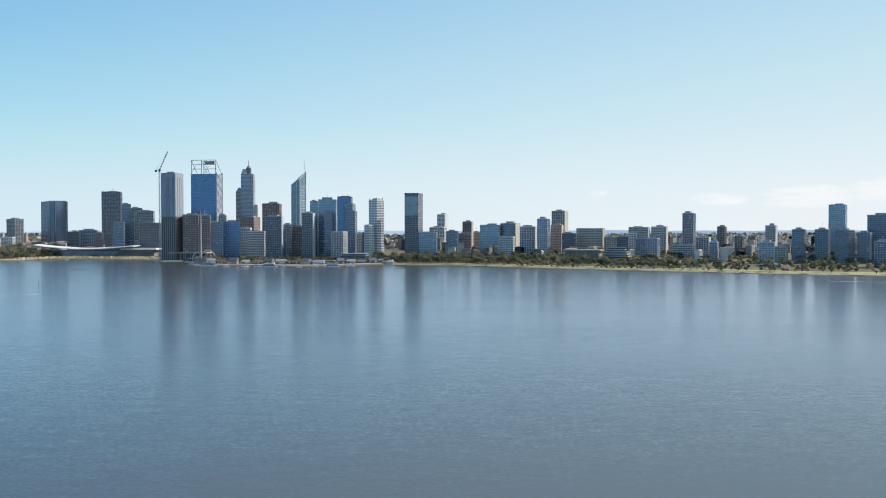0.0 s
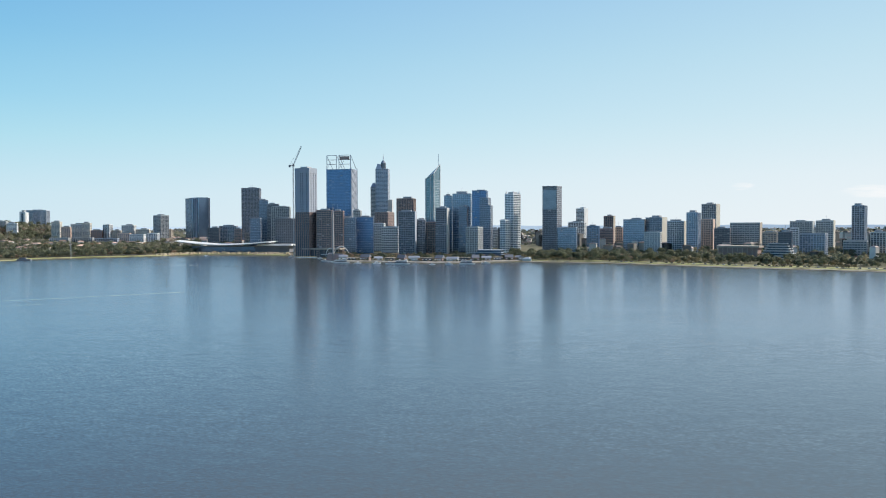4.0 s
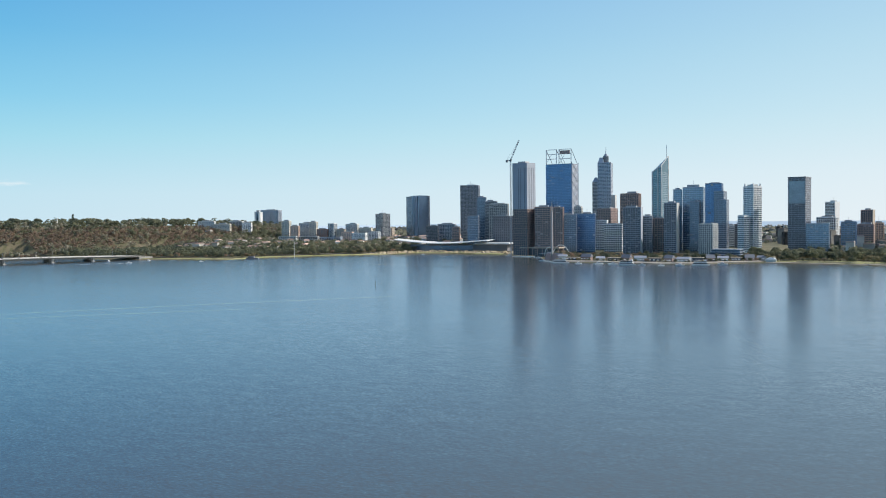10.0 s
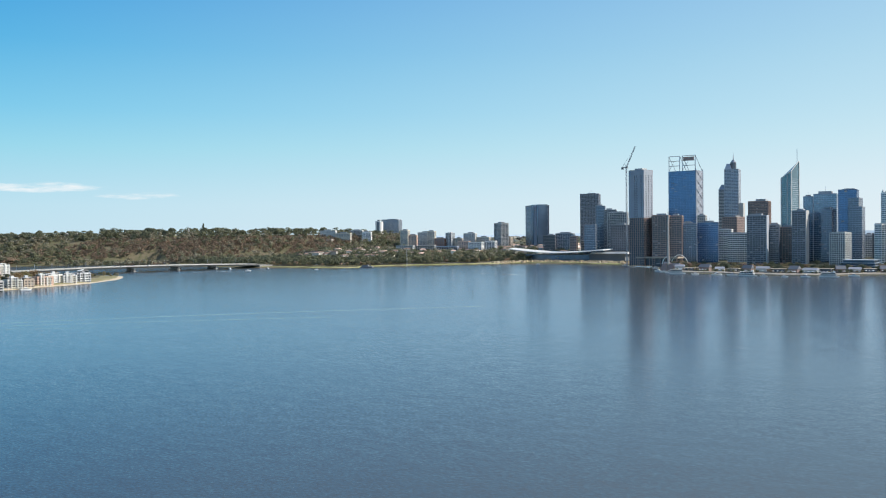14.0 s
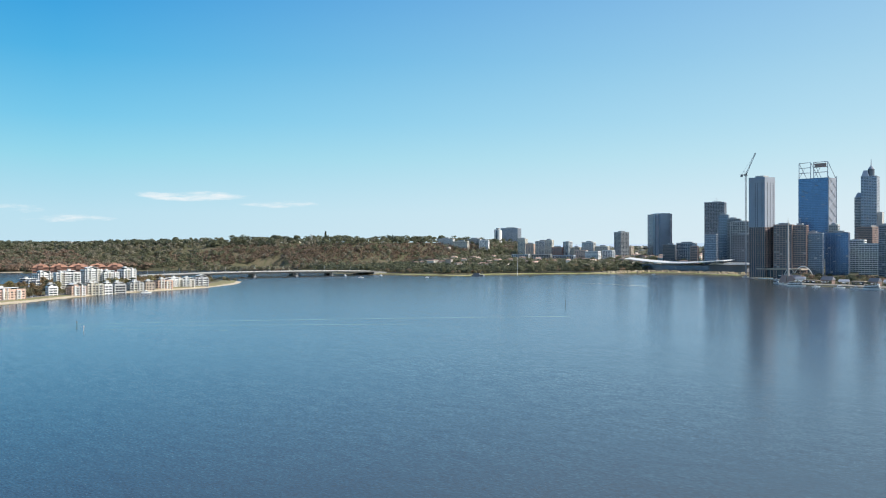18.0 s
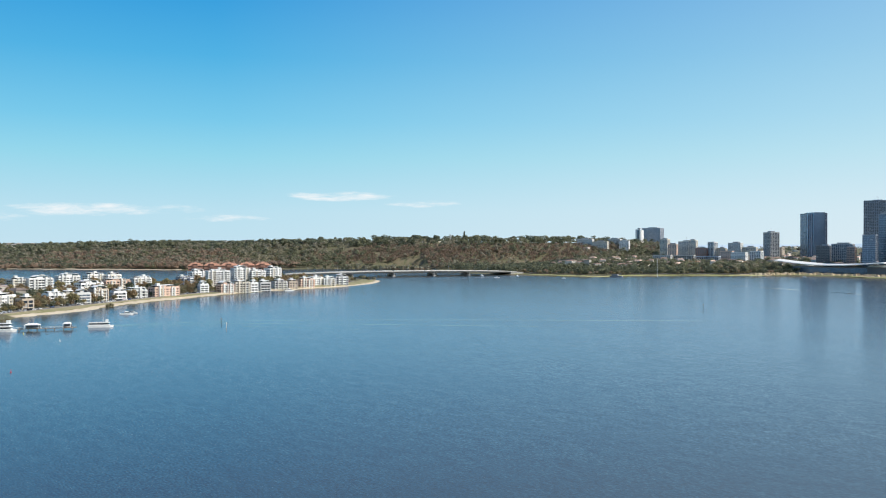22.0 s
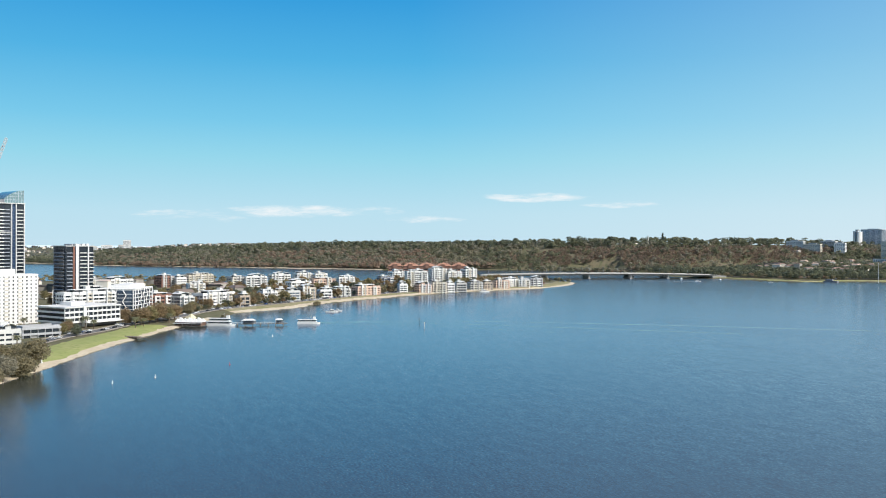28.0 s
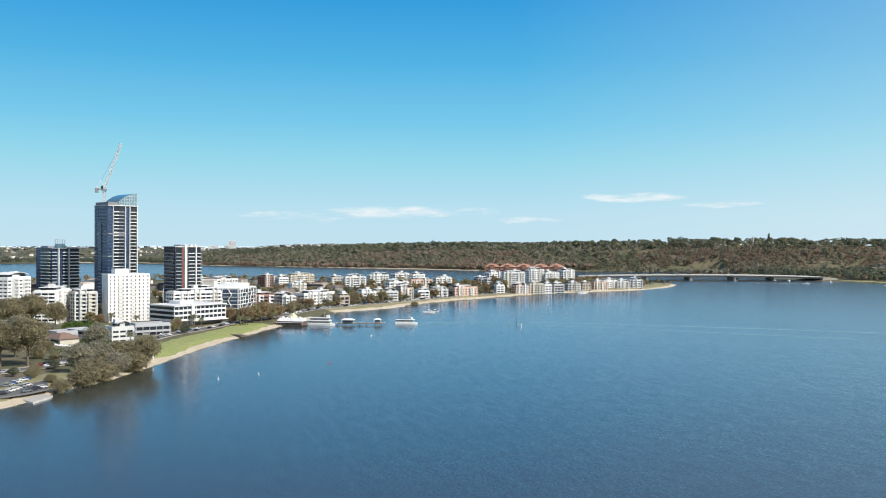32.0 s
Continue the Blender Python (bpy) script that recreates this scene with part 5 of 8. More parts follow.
tower(-1157, 711, 23.1, 14.0, 3, 21.1, 93, "slabs", "white", "window", "white balconied apartment block", storey=3.1, name='apartment_block', group="riverside apartments", singly=True)
tower(-1204, 796, 21.7, 14.0, 3, 17.8, 95, "glass", "slate", "dark_blue", "low dark roofed pavilion house", storey=3.3, plant=0, name='apartment_block', group="riverside apartments", singly=True)
tower(-1234, 830, 24.6, 14.0, 3, 25.3, 96, "bands", "white", "window", "white apartment block near the river", storey=3.1, plant=2, name='apartment_block', group="riverside apartments", singly=True)
tower(-1125, 810, 29.4, 14.0, 3, 29.4, 78, "slabs", "white", "window", "white balconied apartment tower", storey=3.1, plant=2, name='apartment_block', group="riverside apartments", singly=True)
tower(-1180, 874, 24.9, 14.0, 3, 30.9, 88, "bands", "white", "window", "white apartment tower near the river", storey=3.1, plant=2, name='apartment_block', group="riverside apartments", singly=True)
tower(-1174, 897, 22.9, 14.0, 3, 26.6, 95, "slabs", "white", "window", "white balconied apartment tower", storey=3.1, plant=2, name='apartment_block', group="riverside apartments", singly=True)
tower(-1183, 931, 21.5, 14.0, 3, 29.6, 99, "punched", "white", "window", "white apartment tower with stepped roof", storey=3.1, plant=3, name='apartment_block', group="riverside apartments", singly=True)
tower(-1008, 732, 9.0, 12.0, 3, 17.1, 79, "slabs", "white", "window", "white riverside apartment block", storey=3.1, plant=0, name='apartment_block', group="riverside apartments", singly=True)
tower(-1002, 759, 16.1, 14.0, 3, 16.4, 88, "slabs", "peach", "window", "peach riverside apartment block", storey=3.1, plant=0, name='apartment_block', group="riverside apartments", singly=True)
tower(-1007, 784, 18.0, 14.0, 3, 18.0, 81, "slabs", "cream", "window", "cream riverside apartment block", storey=3.1, plant=0, name='apartment_block', group="riverside apartments", singly=True)
tower(-1013, 805, 8.7, 12.0, 3, 16.7, 80, "bands", "white", "window", "white riverside apartment block", storey=3.1, plant=0, name='apartment_block', group="riverside apartments", singly=True)
tower(-1022, 826, 12.6, 14.0, 3, 16.1, 77, "slabs", "concrete", "window", "grey riverside apartment block", storey=3.1, plant=0, name='apartment_block', group="riverside apartments", singly=True)
tower(-1042, 861, 16.6, 14.0, 3, 15.7, 80, "slabs", "concrete", "window", "grey balconied apartment block", storey=3.1, plant=0, name='apartment_block', group="riverside apartments", singly=True)
tower(-1050, 886, 11.6, 14.0, 3, 15.1, 76, "punched", "tan", "window", "tan brick apartment block", storey=3.1, plant=0, name='apartment_block', group="riverside apartments", singly=True)
tower(-1059, 914, 20.9, 12.0, 3, 12.8, 86, "punched", "peach", "window", "low peach villa near the river", storey=3.1, plant=0, name='apartment_block', group="riverside apartments", singly=True)
tower(-1084, 946, 20.6, 14.0, 3, 17.2, 86, "bands", "white", "window", "white terraced villas near the river", storey=3.1, plant=0, name='apartment_block', group="riverside apartments", singly=True)
tower(-1076, 964, 15.3, 14.0, 3, 16.4, 71, "slabs", "white", "window", "white terraced villas near the river", storey=3.1, plant=0, name='apartment_block', group="riverside apartments", singly=True)
tower(-1086, 992, 18.0, 14.0, 3, 14.1, 77, "slabs", "grey", "window", "grey modern villa near the river", storey=3.1, plant=0, name='apartment_block', group="riverside apartments", singly=True)
tower(-584, 222, 13.1, 12.0, 3, 8.9, 118, "bands", "grey", "window", "low grey house with a flat roof", storey=3.1, plant=0, name='apartment_block', group="riverside apartments", singly=True)
tower(-582, 256, 13.7, 12.0, 3, 11.0, 110, "bands", "offwhite", "window", "low white shops with a flat roof", storey=3.3, plant=0, name='apartment_block', group="riverside apartments", singly=True)
tower(-619, 277, 23.3, 12.0, 3, 9.4, 106, "slabs", "grey", "window", "low grey apartment row with balconies", storey=3.1, plant=0, name='apartment_block', group="riverside apartments", singly=True)
tower(-731, 319, 42.0, 12.0, 3, 29.5, 112, "slabs", "white", "window", "white balconied apartment block behind the office", storey=3.1, plant=0, name='apartment_block', group="riverside apartments", singly=True)
white_slab_tower(-726, 265, 33.4, 15.0, 3, 40.2, 108)
lantern_tower(-889, 209, 26.9, 26.0, 4, 60.6, 123)
tall_apartment_tower(-839, 260, 27.7, 26.0, 4, 99.6, 115)
striped_tower(-784, 314, 22.6, 24.0, 4, 62.8, 109)
terrace_office(-693, 310, 47.8, 34.0, 3, 17.4, 120)
hex_framed_block(-766, 357, 45.2, 22.0, 3, 26.6, 153)


# ---------------------------------------------------------------- near shore: beach, lawn, road, car park
SHORE = [(-300, 160), (-358, 206), (-391, 225), (-425, 249), (-474, 274), (-554, 313), (-664, 377), (-735, 425), (-790, 455), (-834, 530), (-875, 570),
         (-945, 675), (-1023, 837), (-1060, 978), (-1120, 1080), (-1190, 1146)]


def along(points, step):
    """Even points on a smooth line through the given ones."""
    P = [Vector((*p, 0)) for p in points]
    P = [P[0] * 2 - P[1]] + P + [P[-1] * 2 - P[-2]]
    out = []
    for i in range(1, len(P) - 2):
        a, b, c, d = P[i - 1:i + 3]
        n = max(1, int((c - b).length / step))
        for k in range(n):
            t = k / n
            out.append(.5 * ((2 * b) + (c - a) * t + (2 * a - 5 * b + 4 * c - d) * t * t + (3 * b - a - 3 * c + d) * t ** 3))
    return out + [P[-2]]


def strip(name, points, off0, off1, lift, material, label, category, step=6.0, across=4, wobble=0.0, thick=0.25, kind="structure"):
    """A band beside a line, from off0 to off1 metres to its left, laid on the ground."""
    line = along(points, step)
    n = len(line)
    rnd = random.Random(len(name))
    vx, vy = [], []
    for i, p in enumerate(line):
        t = (line[min(i + 1, n - 1)] - line[max(i - 1, 0)]).normalized()
        nn = Vector((t.y, -t.x, 0)) * -1
        for k in range(across + 1):
            o = off0 + (off1 - off0) * k / across + (rnd.uniform(-wobble, wobble) if k in (0, across) else 0)
            vx.append(p.x + nn.x * o)
            vy.append(p.y + nn.y * o)
    z = np.maximum(height(vx, vy), -0.4) + lift
    v = [(x, y, h) for x, y, h in zip(vx, vy, z)]
    m = across + 1
    f = [(i * m + k, (i + 1) * m + k, (i + 1) * m + k + 1, i * m + k + 1) for i in range(n - 1) for k in range(across)]
    base = len(v)
    v += [(x, y, h - thick) for x, y, h in v]
    for i in range(n - 1):
        f += [(i * m, base + i * m, base + (i + 1) * m, (i + 1) * m), (i * m + across, (i + 1) * m + across, base + (i + 1) * m + across, base + i * m + across)]
    me = mesh_of(name, v, f, material)
    bm = bmesh.new()
    bm.from_mesh(me)
    bmesh.ops.recalc_face_normals(bm, faces=bm.faces)
    if sum(fc.normal.z for fc in bm.faces) < 0:
        bmesh.ops.reverse_faces(bm, faces=bm.faces)
    bm.to_mesh(me)
    bm.free()
    return tagged(new(name, me), label, category, kind=kind)


sand = flat_mat("beach_sand", (0.58, 0.49, 0.36), (0.64, 0.56, 0.43), (0.50, 0.41, 0.30), 0.05, 0.4)
lawn = flat_mat("lawn_grass", (0.32, 0.35, 0.125), (0.37, 0.37, 0.15), (0.26, 0.30, 0.10), 0.03, 0.3)
park_grass = flat_mat("park_grass", (0.40, 0.39, 0.17), (0.46, 0.42, 0.22), (0.30, 0.32, 0.12), 0.02, 0.12)
dry = flat_mat("dry_grass", (0.30, 0.27, 0.15), (0.24, 0.235, 0.11), (0.37, 0.32, 0.20), 0.03, 0.25)
asphalt = flat_mat("asphalt", (0.15, 0.15, 0.15), (0.18, 0.18, 0.175), (0.12, 0.12, 0.122), 0.06, 0.7)
paving = flat_mat("path_paving", (0.38, 0.33, 0.27), (0.44, 0.39, 0.33), (0.30, 0.27, 0.23), 0.08, 0.9)
stone = mat("seawall_stone", (0.24, 0.20, 0.155), .85, 0, .3, .3, 2.5, each=.8, island=True)

strip("beach", SHORE[:8], 0.5, 7.0, 0.22, sand, "pale sandy river beach", "beach", wobble=0.8)
strip("beach", SHORE[8:], 0.5, 9.0, 0.22, sand, "wide pale sandy river beach", "beach", wobble=1.5)
strip("beach", [(-3120, 200), (-2995, 415), (-2735, 530), (-2480, 740), (-2190, 985), (-1990, 1140)], 0.0, 11.0, 0.5, sand, "narrow pale beach on the far western shore", "beach", step=20, wobble=2.5)
strip("lawn", [(-468, 262), (-505, 286), (-554, 308), (-624, 350), (-668, 372)], 2.0, 26.0, 0.30, lawn, "mown green foreshore lawn", "lawn", wobble=1.2)
strip("lawn", SHORE[8:], 9.0, 34.0, 0.34, dry, "dry yellow green foreshore lawn", "lawn", wobble=1.0)
strip("lawn", SHORE[1:5], 7.0, 30.0, 0.28, dry, "dry grass under foreshore trees", "lawn", wobble=2.0)
strip("footpath", [(-478, 252), (-518, 276), (-565, 298), (-640, 345), (-680, 372)], 24.5, 27.5, 0.40, paving, "pale paved foreshore footpath", "footpath")
ROAD = [(-420, 165), (-455, 215), (-492, 240), (-590, 286), (-640, 322), (-695, 356), (-740, 398), (-800, 440), (-850, 505), (-900, 575), (-975, 680), (-1055, 835), (-1095, 970), (-1150, 1060)]
strip("road", ROAD, 0.0, 9.0, 0.45, asphalt, "grey asphalt riverside road", "road", across=2)
strip("pavement", ROAD, 9.2, 11.5, 0.60, paving, "pale concrete pavement with a kerb", "pavement", across=1)
strip("pavement", ROAD, -2.4, -0.2, 0.60, paving, "pale concrete pavement with a kerb", "pavement", across=1)
white_line = mat("road_paint", (0.75, 0.75, 0.72), .7)
dash = Geo()
rl = along(ROAD, 7.0)
for i in range(0, len(rl) - 1, 2):
    a, t = rl[i], (rl[i + 1] - rl[i]).normalized()
    nn = Vector((-t.y, t.x, 0))
    c = a + nn * 4.5
    z = float(height([c.x], [c.y])[0]) + .47
    p, q = c + t * 1.6, c - t * 1.6
    dash.face((p.x + nn.x * .09, p.y + nn.y * .09, z), (q.x + nn.x * .09, q.y + nn.y * .09, z), (q.x - nn.x * .09, q.y - nn.y * .09, z), (p.x - nn.x * .09, p.y - nn.y * .09, z))
tagged(new("lane_marking", dash.mesh("lane_marking", white_line)), "broken white lane line on the riverside road", "road marking", kind="stuff")

# car park beside the water
g = Geo().prism([(-366, 196), (-377, 213), (-387, 222), (-416, 220), (-436, 190), (-400, 184)], 2.1, 2.65)
tagged(new("car_park", g.mesh("car_park", asphalt)), "grey asphalt riverside car park", "car park", kind="structure")
g = Geo().prism([(-376.6, 211.1), (-387, 220), (-381, 224), (-376.6, 222.9), (-366, 217)], -0.3, 0.75, .97)
tagged(new("boat_ramp", g.mesh("boat_ramp", mat("ramp_concrete", (0.50, 0.47, 0.42), .8, 0, .2, .3, 3.0))), "pale concrete boat ramp at the car park", "boat ramp")

# rough stones along the waterline
rock_rnd = random.Random(5)
rocks = Geo()
for p in along(SHORE[:8], 2.0):
    for k in range(2):
        o = rock_rnd.uniform(-.4, 1.4)
        r = rock_rnd.uniform(.2, .65) ** 1.2
        x, y = p.x - o * .55, p.y - o * .83
        rocks.prism([(x + r * px * rock_rnd.uniform(.7, 1.2), y + r * py * rock_rnd.uniform(.7, 1.2)) for px, py in ring(1, 1, 6)], -.3, .12 + r * .45, .55)
tagged(new("seawall_stones", rocks.mesh("seawall_stones", stone)), "rough pale stones along the waterline", "stones", kind="stuff")


# ---------------------------------------------------------------- cars
CAR_PAINT = [("white", (0.75, 0.75, 0.74)), ("silver", (0.42, 0.43, 0.45)), ("black", (0.03, 0.03, 0.035)), ("red", (0.35, 0.03, 0.03)), ("blue", (0.05, 0.10, 0.25)), ("grey", (0.17, 0.18, 0.19))]
tyre = mat("tyre_rubber", (0.02, 0.02, 0.02), .9)


def make_car(col_name, col):
    e = thing("car", 0, 0, -50, 0, col_name + " parked car beside the river road", "car", "parked cars")
    m = mat("car_paint_" + col_name, col, .25, .1, .05)
    g = Geo()
    prof = [(-2.1, .35), (2.1, .35), (2.15, .75), (1.3, .92), (.7, 1.42), (-1.2, 1.45), (-1.9, .98), (-2.15, .85)]
    n = len(prof)
    for s in (-.88, .88):
        g.v += [(px, s * (.84 if pz > 1.2 else 1), pz) for px, pz in prof]
    g.f += [tuple(range(n - 1, -1, -1)), tuple(range(n, 2 * n))] + [(i, (i + 1) % n, n + (i + 1) % n, n + i) for i in range(n)]
    body = part("body", g, m, e)
    part("windscreen", Geo().face((1.27, -.72, .97), (1.27, .72, .97), (.74, .66, 1.39), (.74, -.66, 1.39)), glass("window"), body)
    for s in (-1, 1):
        part("side_window", Geo().face((1.1, s * .875, .97), (-1.6, s * .875, 1.0), (-1.15, s * .78, 1.38), (.62, s * .78, 1.36)), glass("window"), body)
        for px in (-1.3, 1.35):
            k = Geo().beam((px, s * .72, .33), (px, s * .92, .33), .33, 10)
            part("wheel", k, tyre, e)
    return e


CARS = [make_car(*c) for c in CAR_PAINT]
car_rnd = random.Random(11)


def park_car(x, y, z, rz):
    k = car_rnd.choices(range(6), (9, 5, 4, 1, 2, 4))[0]
    if CARS[k].location.z < -40:
        CARS[k].matrix_world = pose(x, y, z, 0, 0, rz)
        return
    copy_thing(CARS[k], pose(x, y, z, 0, 0, rz))


for row, (ax, ay, bx, by) in enumerate(((-380, 213, -392, 220), (-376, 204, -410, 217), (-382, 198, -420, 212), (-372, 198, -386, 190))):
    n = int(math.hypot(bx - ax, by - ay) / 3.2)
    for i in range(n):
        if car_rnd.random() < .8:
            t = (i + .5) / n
            park_car(ax + (bx - ax) * t, ay + (by - ay) * t, 2.65, 118 + car_rnd.uniform(-3, 3))
line = along(ROAD, 6.2)
for i in range(4, len(line) - 2):
    for side, chance in ((1.6, .5), (7.6, .42)):
        if car_rnd.random() < (chance if i < 75 else .45):
            t = (line[i + 1] - line[i]).normalized()
            nn = Vector((-t.y, t.x, 0))
            p = line[i] + nn * side
            park_car(p.x, p.y, float(height([p.x], [p.y])[0]) + .46, math.degrees(math.atan2(t.y, t.x)) + car_rnd.choice((0, 180)))


# ---------------------------------------------------------------- jetty, pavilion and moored vessels
timber = mat("jetty_timber", (0.20, 0.16, 0.12), .8, 0, .3, .5, 4.0, each=.4)
hull_white = mat("boat_white", (0.78, 0.78, 0.76), .35, 0, .08, .3, 2.0)
canvas_white = mat("roof_white", (0.80, 0.79, 0.76), .6, 0, .08, .2, 1.5)


def jetty(ax, ay, bx, by, width, label):
    L, rz = math.hypot(bx - ax, by - ay), math.degrees(math.atan2(by - ay, bx - ax))
    e = thing("jetty", ax, ay, 0, rz, label, "jetty")
    n = int(L / 1.6)
    for i in range(n):
        part("deck_plank", Geo().box(L * i / n, -width / 2, 1.2, L * (i + .94) / n, width / 2, 1.45), timber, e)
    for i in range(int(L / 6) + 1):
        for s in (-1, 1):
            part("pile", Geo().beam((i * 6.0, s * width * .42, -1.5), (i * 6.0, s * width * .42, 2.2), .25, 8), timber, e)
    for s in (-1, 1):
        g = Geo().beam((0, s * width / 2, 2.4), (L, s * width / 2, 2.4), .06)
        for i in range(int(L / 3)):
            g.beam((i * 3.0, s * width / 2, 1.4), (i * 3.0, s * width / 2, 2.4), .05)
        part("railing", g, hull_white, e)
    return e


def shelter(x, y, w, d, rz, label):
    e = thing("ferry_shelter", x, y, 1.45, rz, label, "shelter")
    for sx in (-1, 1):
        for sy in (-1, 1):
            part("post", Geo().box(sx * w * .45 - .12, sy * d * .42 - .12, 0, sx * w * .45 + .12, sy * d * .42 + .12, 3.0), hull_white, e)
    part("roof", Geo().prism([(-w / 2, -d / 2), (w / 2, -d / 2), (w / 2, d / 2), (-w / 2, d / 2)], 3.0, 4.1, .55), canvas_white, e)
    part("bench", Geo().box(-w * .35, -.3, 0, w * .35, .3, .5), timber, e)
    part("screen_wall", Geo().box(-w * .45, d * .38, 0, w * .45, d * .42, 2.4), glass("grey"), e)


def hull_geo(L, B, h0, h1, bow=.3):
    o = [(-L / 2, -B / 2), (L / 2 - L * bow, -B / 2), (L / 2 - L * bow * .4, -B * .32), (L / 2, 0), (L / 2 - L * bow * .4, B * .32), (L / 2 - L * bow, B / 2), (-L / 2, B / 2)]
    g = Geo()
    n = len(o)
    g.v += [(px * .93, py * .8, h0) for px, py in o] + [(px, py, h1) for px, py in o]
    g.f += [(i, (i + 1) % n, n + (i + 1) % n, n + i) for i in range(n)] + [tuple(n + i for i in range(n)), tuple(n - 1 - i for i in range(n))]
    return g


def ferry(x, y, rz, L, B, decks, label, roof_mat=None):
    e = thing("ferry", x, y, 0, rz, label, "boat")
    part("hull", hull_geo(L, B, -.4, 1.6), hull_white, e)
    for k in range(decks):
        z = 1.6 + 2.4 * k
        s = 1 - .12 * k
        part("cabin_windows", Geo().box(-L * .44 * s, -B * .42, z, L * .30 * s, B * .42, z + 1.9), glass("window"), e)
        part("deck_roof", Geo().box(-L * .47 * s, -B * .47, z + 1.9, L * .34 * s, B * .47, z + 2.3), roof_mat or canvas_white, e)
        part("bulwark", Geo().box(-L * .46 * s, -B * .46, z, L * .33 * s, B * .46, z + .7), hull_white, e)
    part("wheelhouse", Geo().box(L * .18, -B * .25, 1.6 + 2.4 * decks - .1, L * .28, B * .25, 3.6 + 2.4 * decks), hull_white, e)
    part("mast", Geo().beam((L * .1, 0, 1.6 + 2.4 * decks), (L * .1, 0, 5.6 + 2.4 * decks), .08), hull_white, e)
    return e


def motor_boat(x, y, rz, L, label):
    B = L * .3
    e = thing("motor_boat", x, y, 0, rz, label, "boat", "moored boats")
    part("hull", hull_geo(L, B, -.25, L * .11, .4), hull_white, e)
    cabin = part("cabin", Geo().box(-L * .2, -B * .35, L * .11, L * .18, B * .35, L * .22, .8), hull_white, e)
    part("windscreen", Geo().box(-L * .18, -B * .36, L * .14, L * .19, B * .36, L * .19, .9), glass("window"), cabin)
    part("flybridge", Geo().box(-L * .15, -B * .28, L * .22, L * .05, B * .28, L * .26), hull_white, e)
    return e


jetty(-676, 396, -652, 461, 4.0, "long timber ferry jetty on piles")
shelter(-661, 432, 11, 6, 62, "white roofed ferry shelter on the jetty")
shelter(-655, 455, 6, 4.6, 62, "small white shelter at the jetty's end")
jetty(-688, 398, -672, 404, 5.0, "short timber landing on piles")
ferry(-668, 412, 60, 23, 6.2, 2, "white two deck paddle steamer moored at the jetty")
ferry(-655, 480, 64, 19, 4.6, 1, "low white passenger ferry under way")
motor_boat(-762, 541, 60, 12, "white cruiser moored off the beach")
motor_boat(-771, 550, 40, 10, "small white cruiser moored off the beach")
motor_boat(-1010, 858, 75, 14, "white launch beside the beach")

# waterside restaurant with peaked white roofs over a dark deck
e = thing("restaurant_pavilion", -673, 389, 0, 55, "waterside restaurant with peaked white canvas roofs", "pavilion")
part("deck", Geo().box(-11.5, -6.5, .9, 11.5, 6.5, 1.4), timber, e)
for i in range(6):
    part("pile", Geo().beam((-11 + 4.4 * i, -6, -1.5), (-11 + 4.4 * i, -6, 1), .22, 8), timber, e)
body = part("wall", Geo().box(-10.5, -5, 1.4, 10.5, 5, 3.8), mat("pavilion_timber", (0.15, 0.085, 0.06), .7), e)
part("window_band", Geo().box(-10, -5.1, 2.1, 10, 5.1, 3.4), glass("window"), body)
part("flat_roof", Geo().box(-11, -5.6, 3.8, 11, 5.6, 4.0), wall("dark"), e)
for i in range(6):
    for k in range(2):
        px, py, top = -9.2 + 3.68 * i, -2.9 + 5.6 * k, 6.6 + .7 * ((i + k) % 2)
        part("peaked_roof", Geo().prism([(px - 1.75, py - 2.5), (px + 1.75, py - 2.5), (px + 1.75, py + 2.5), (px - 1.75, py + 2.5)], 4.0, top, .12), canvas_white, e)
part("awning", Geo().box(-11.5, -7.4, 2.9, 11.5, -5.1, 3.05), wall("offwhite"), e)
for i in range(7):
    part("rail_post", Geo().beam((-11.2 + 3.7 * i, -6.4, 1.4), (-11.2 + 3.7 * i, -6.4, 2.5), .07), hull_white, e)
e = thing("yellow_kiosk", -690, 393, 2.4, 30, "cream kiosk with a pale peaked roof", "kiosk")
part("wall", Geo().box(-3, -2.6, 0, 3, 2.6, 3), wall("cream"), e)
part("roof", Geo().prism([(-3.6, -3.2), (3.6, -3.2), (3.6, 3.2), (-3.6, 3.2)], 3, 6.4, .15), mat("roof_cream", (0.72, 0.64, 0.42), .7), e)

# short timber platform on the lawn's edge and a lookout chair
e = thing("timber_platform", -596, 336, 0, 32, "small dark timber viewing platform on posts", "platform")
part("deck", Geo().box(-8, -3, 1.6, 8, 3, 1.9), timber, e)
for i in range(5):
    part("post", Geo().beam((-7 + 3.5 * i, -2.6, -1), (-7 + 3.5 * i, -2.6, 2.8), .15), timber, e)
e = thing("white_sculpture", -478, 270, 2.2, 20, "white folded sail sculpture on the beach path", "sculpture")
part("sail", Geo().prism([(-1.6, -.3), (1.6, -.3), (1.2, .5), (-1.0, .5)], 0, 4.5, .35), hull_white, e)


# ---------------------------------------------------------------- marks in the river
def channel_post(x, y, h, col, label):
    e = thing("channel_marker", x, y, 0, 0, label, "marker post", "channel markers")
    part("pile", Geo().beam((0, 0, -2), (0, 0, h), .22, 8), mat("pile_" + col[0], col[1], .7), e)
    part("platform", Geo().box(-.5, -.5, h, .5, .5, h + .2), timber, e)
    part("topmark", Geo().beam((0, 0, h + .25), (0, 0, h + 1.2), .32, 6), mat("pile_" + col[0], col[1], .7), e)


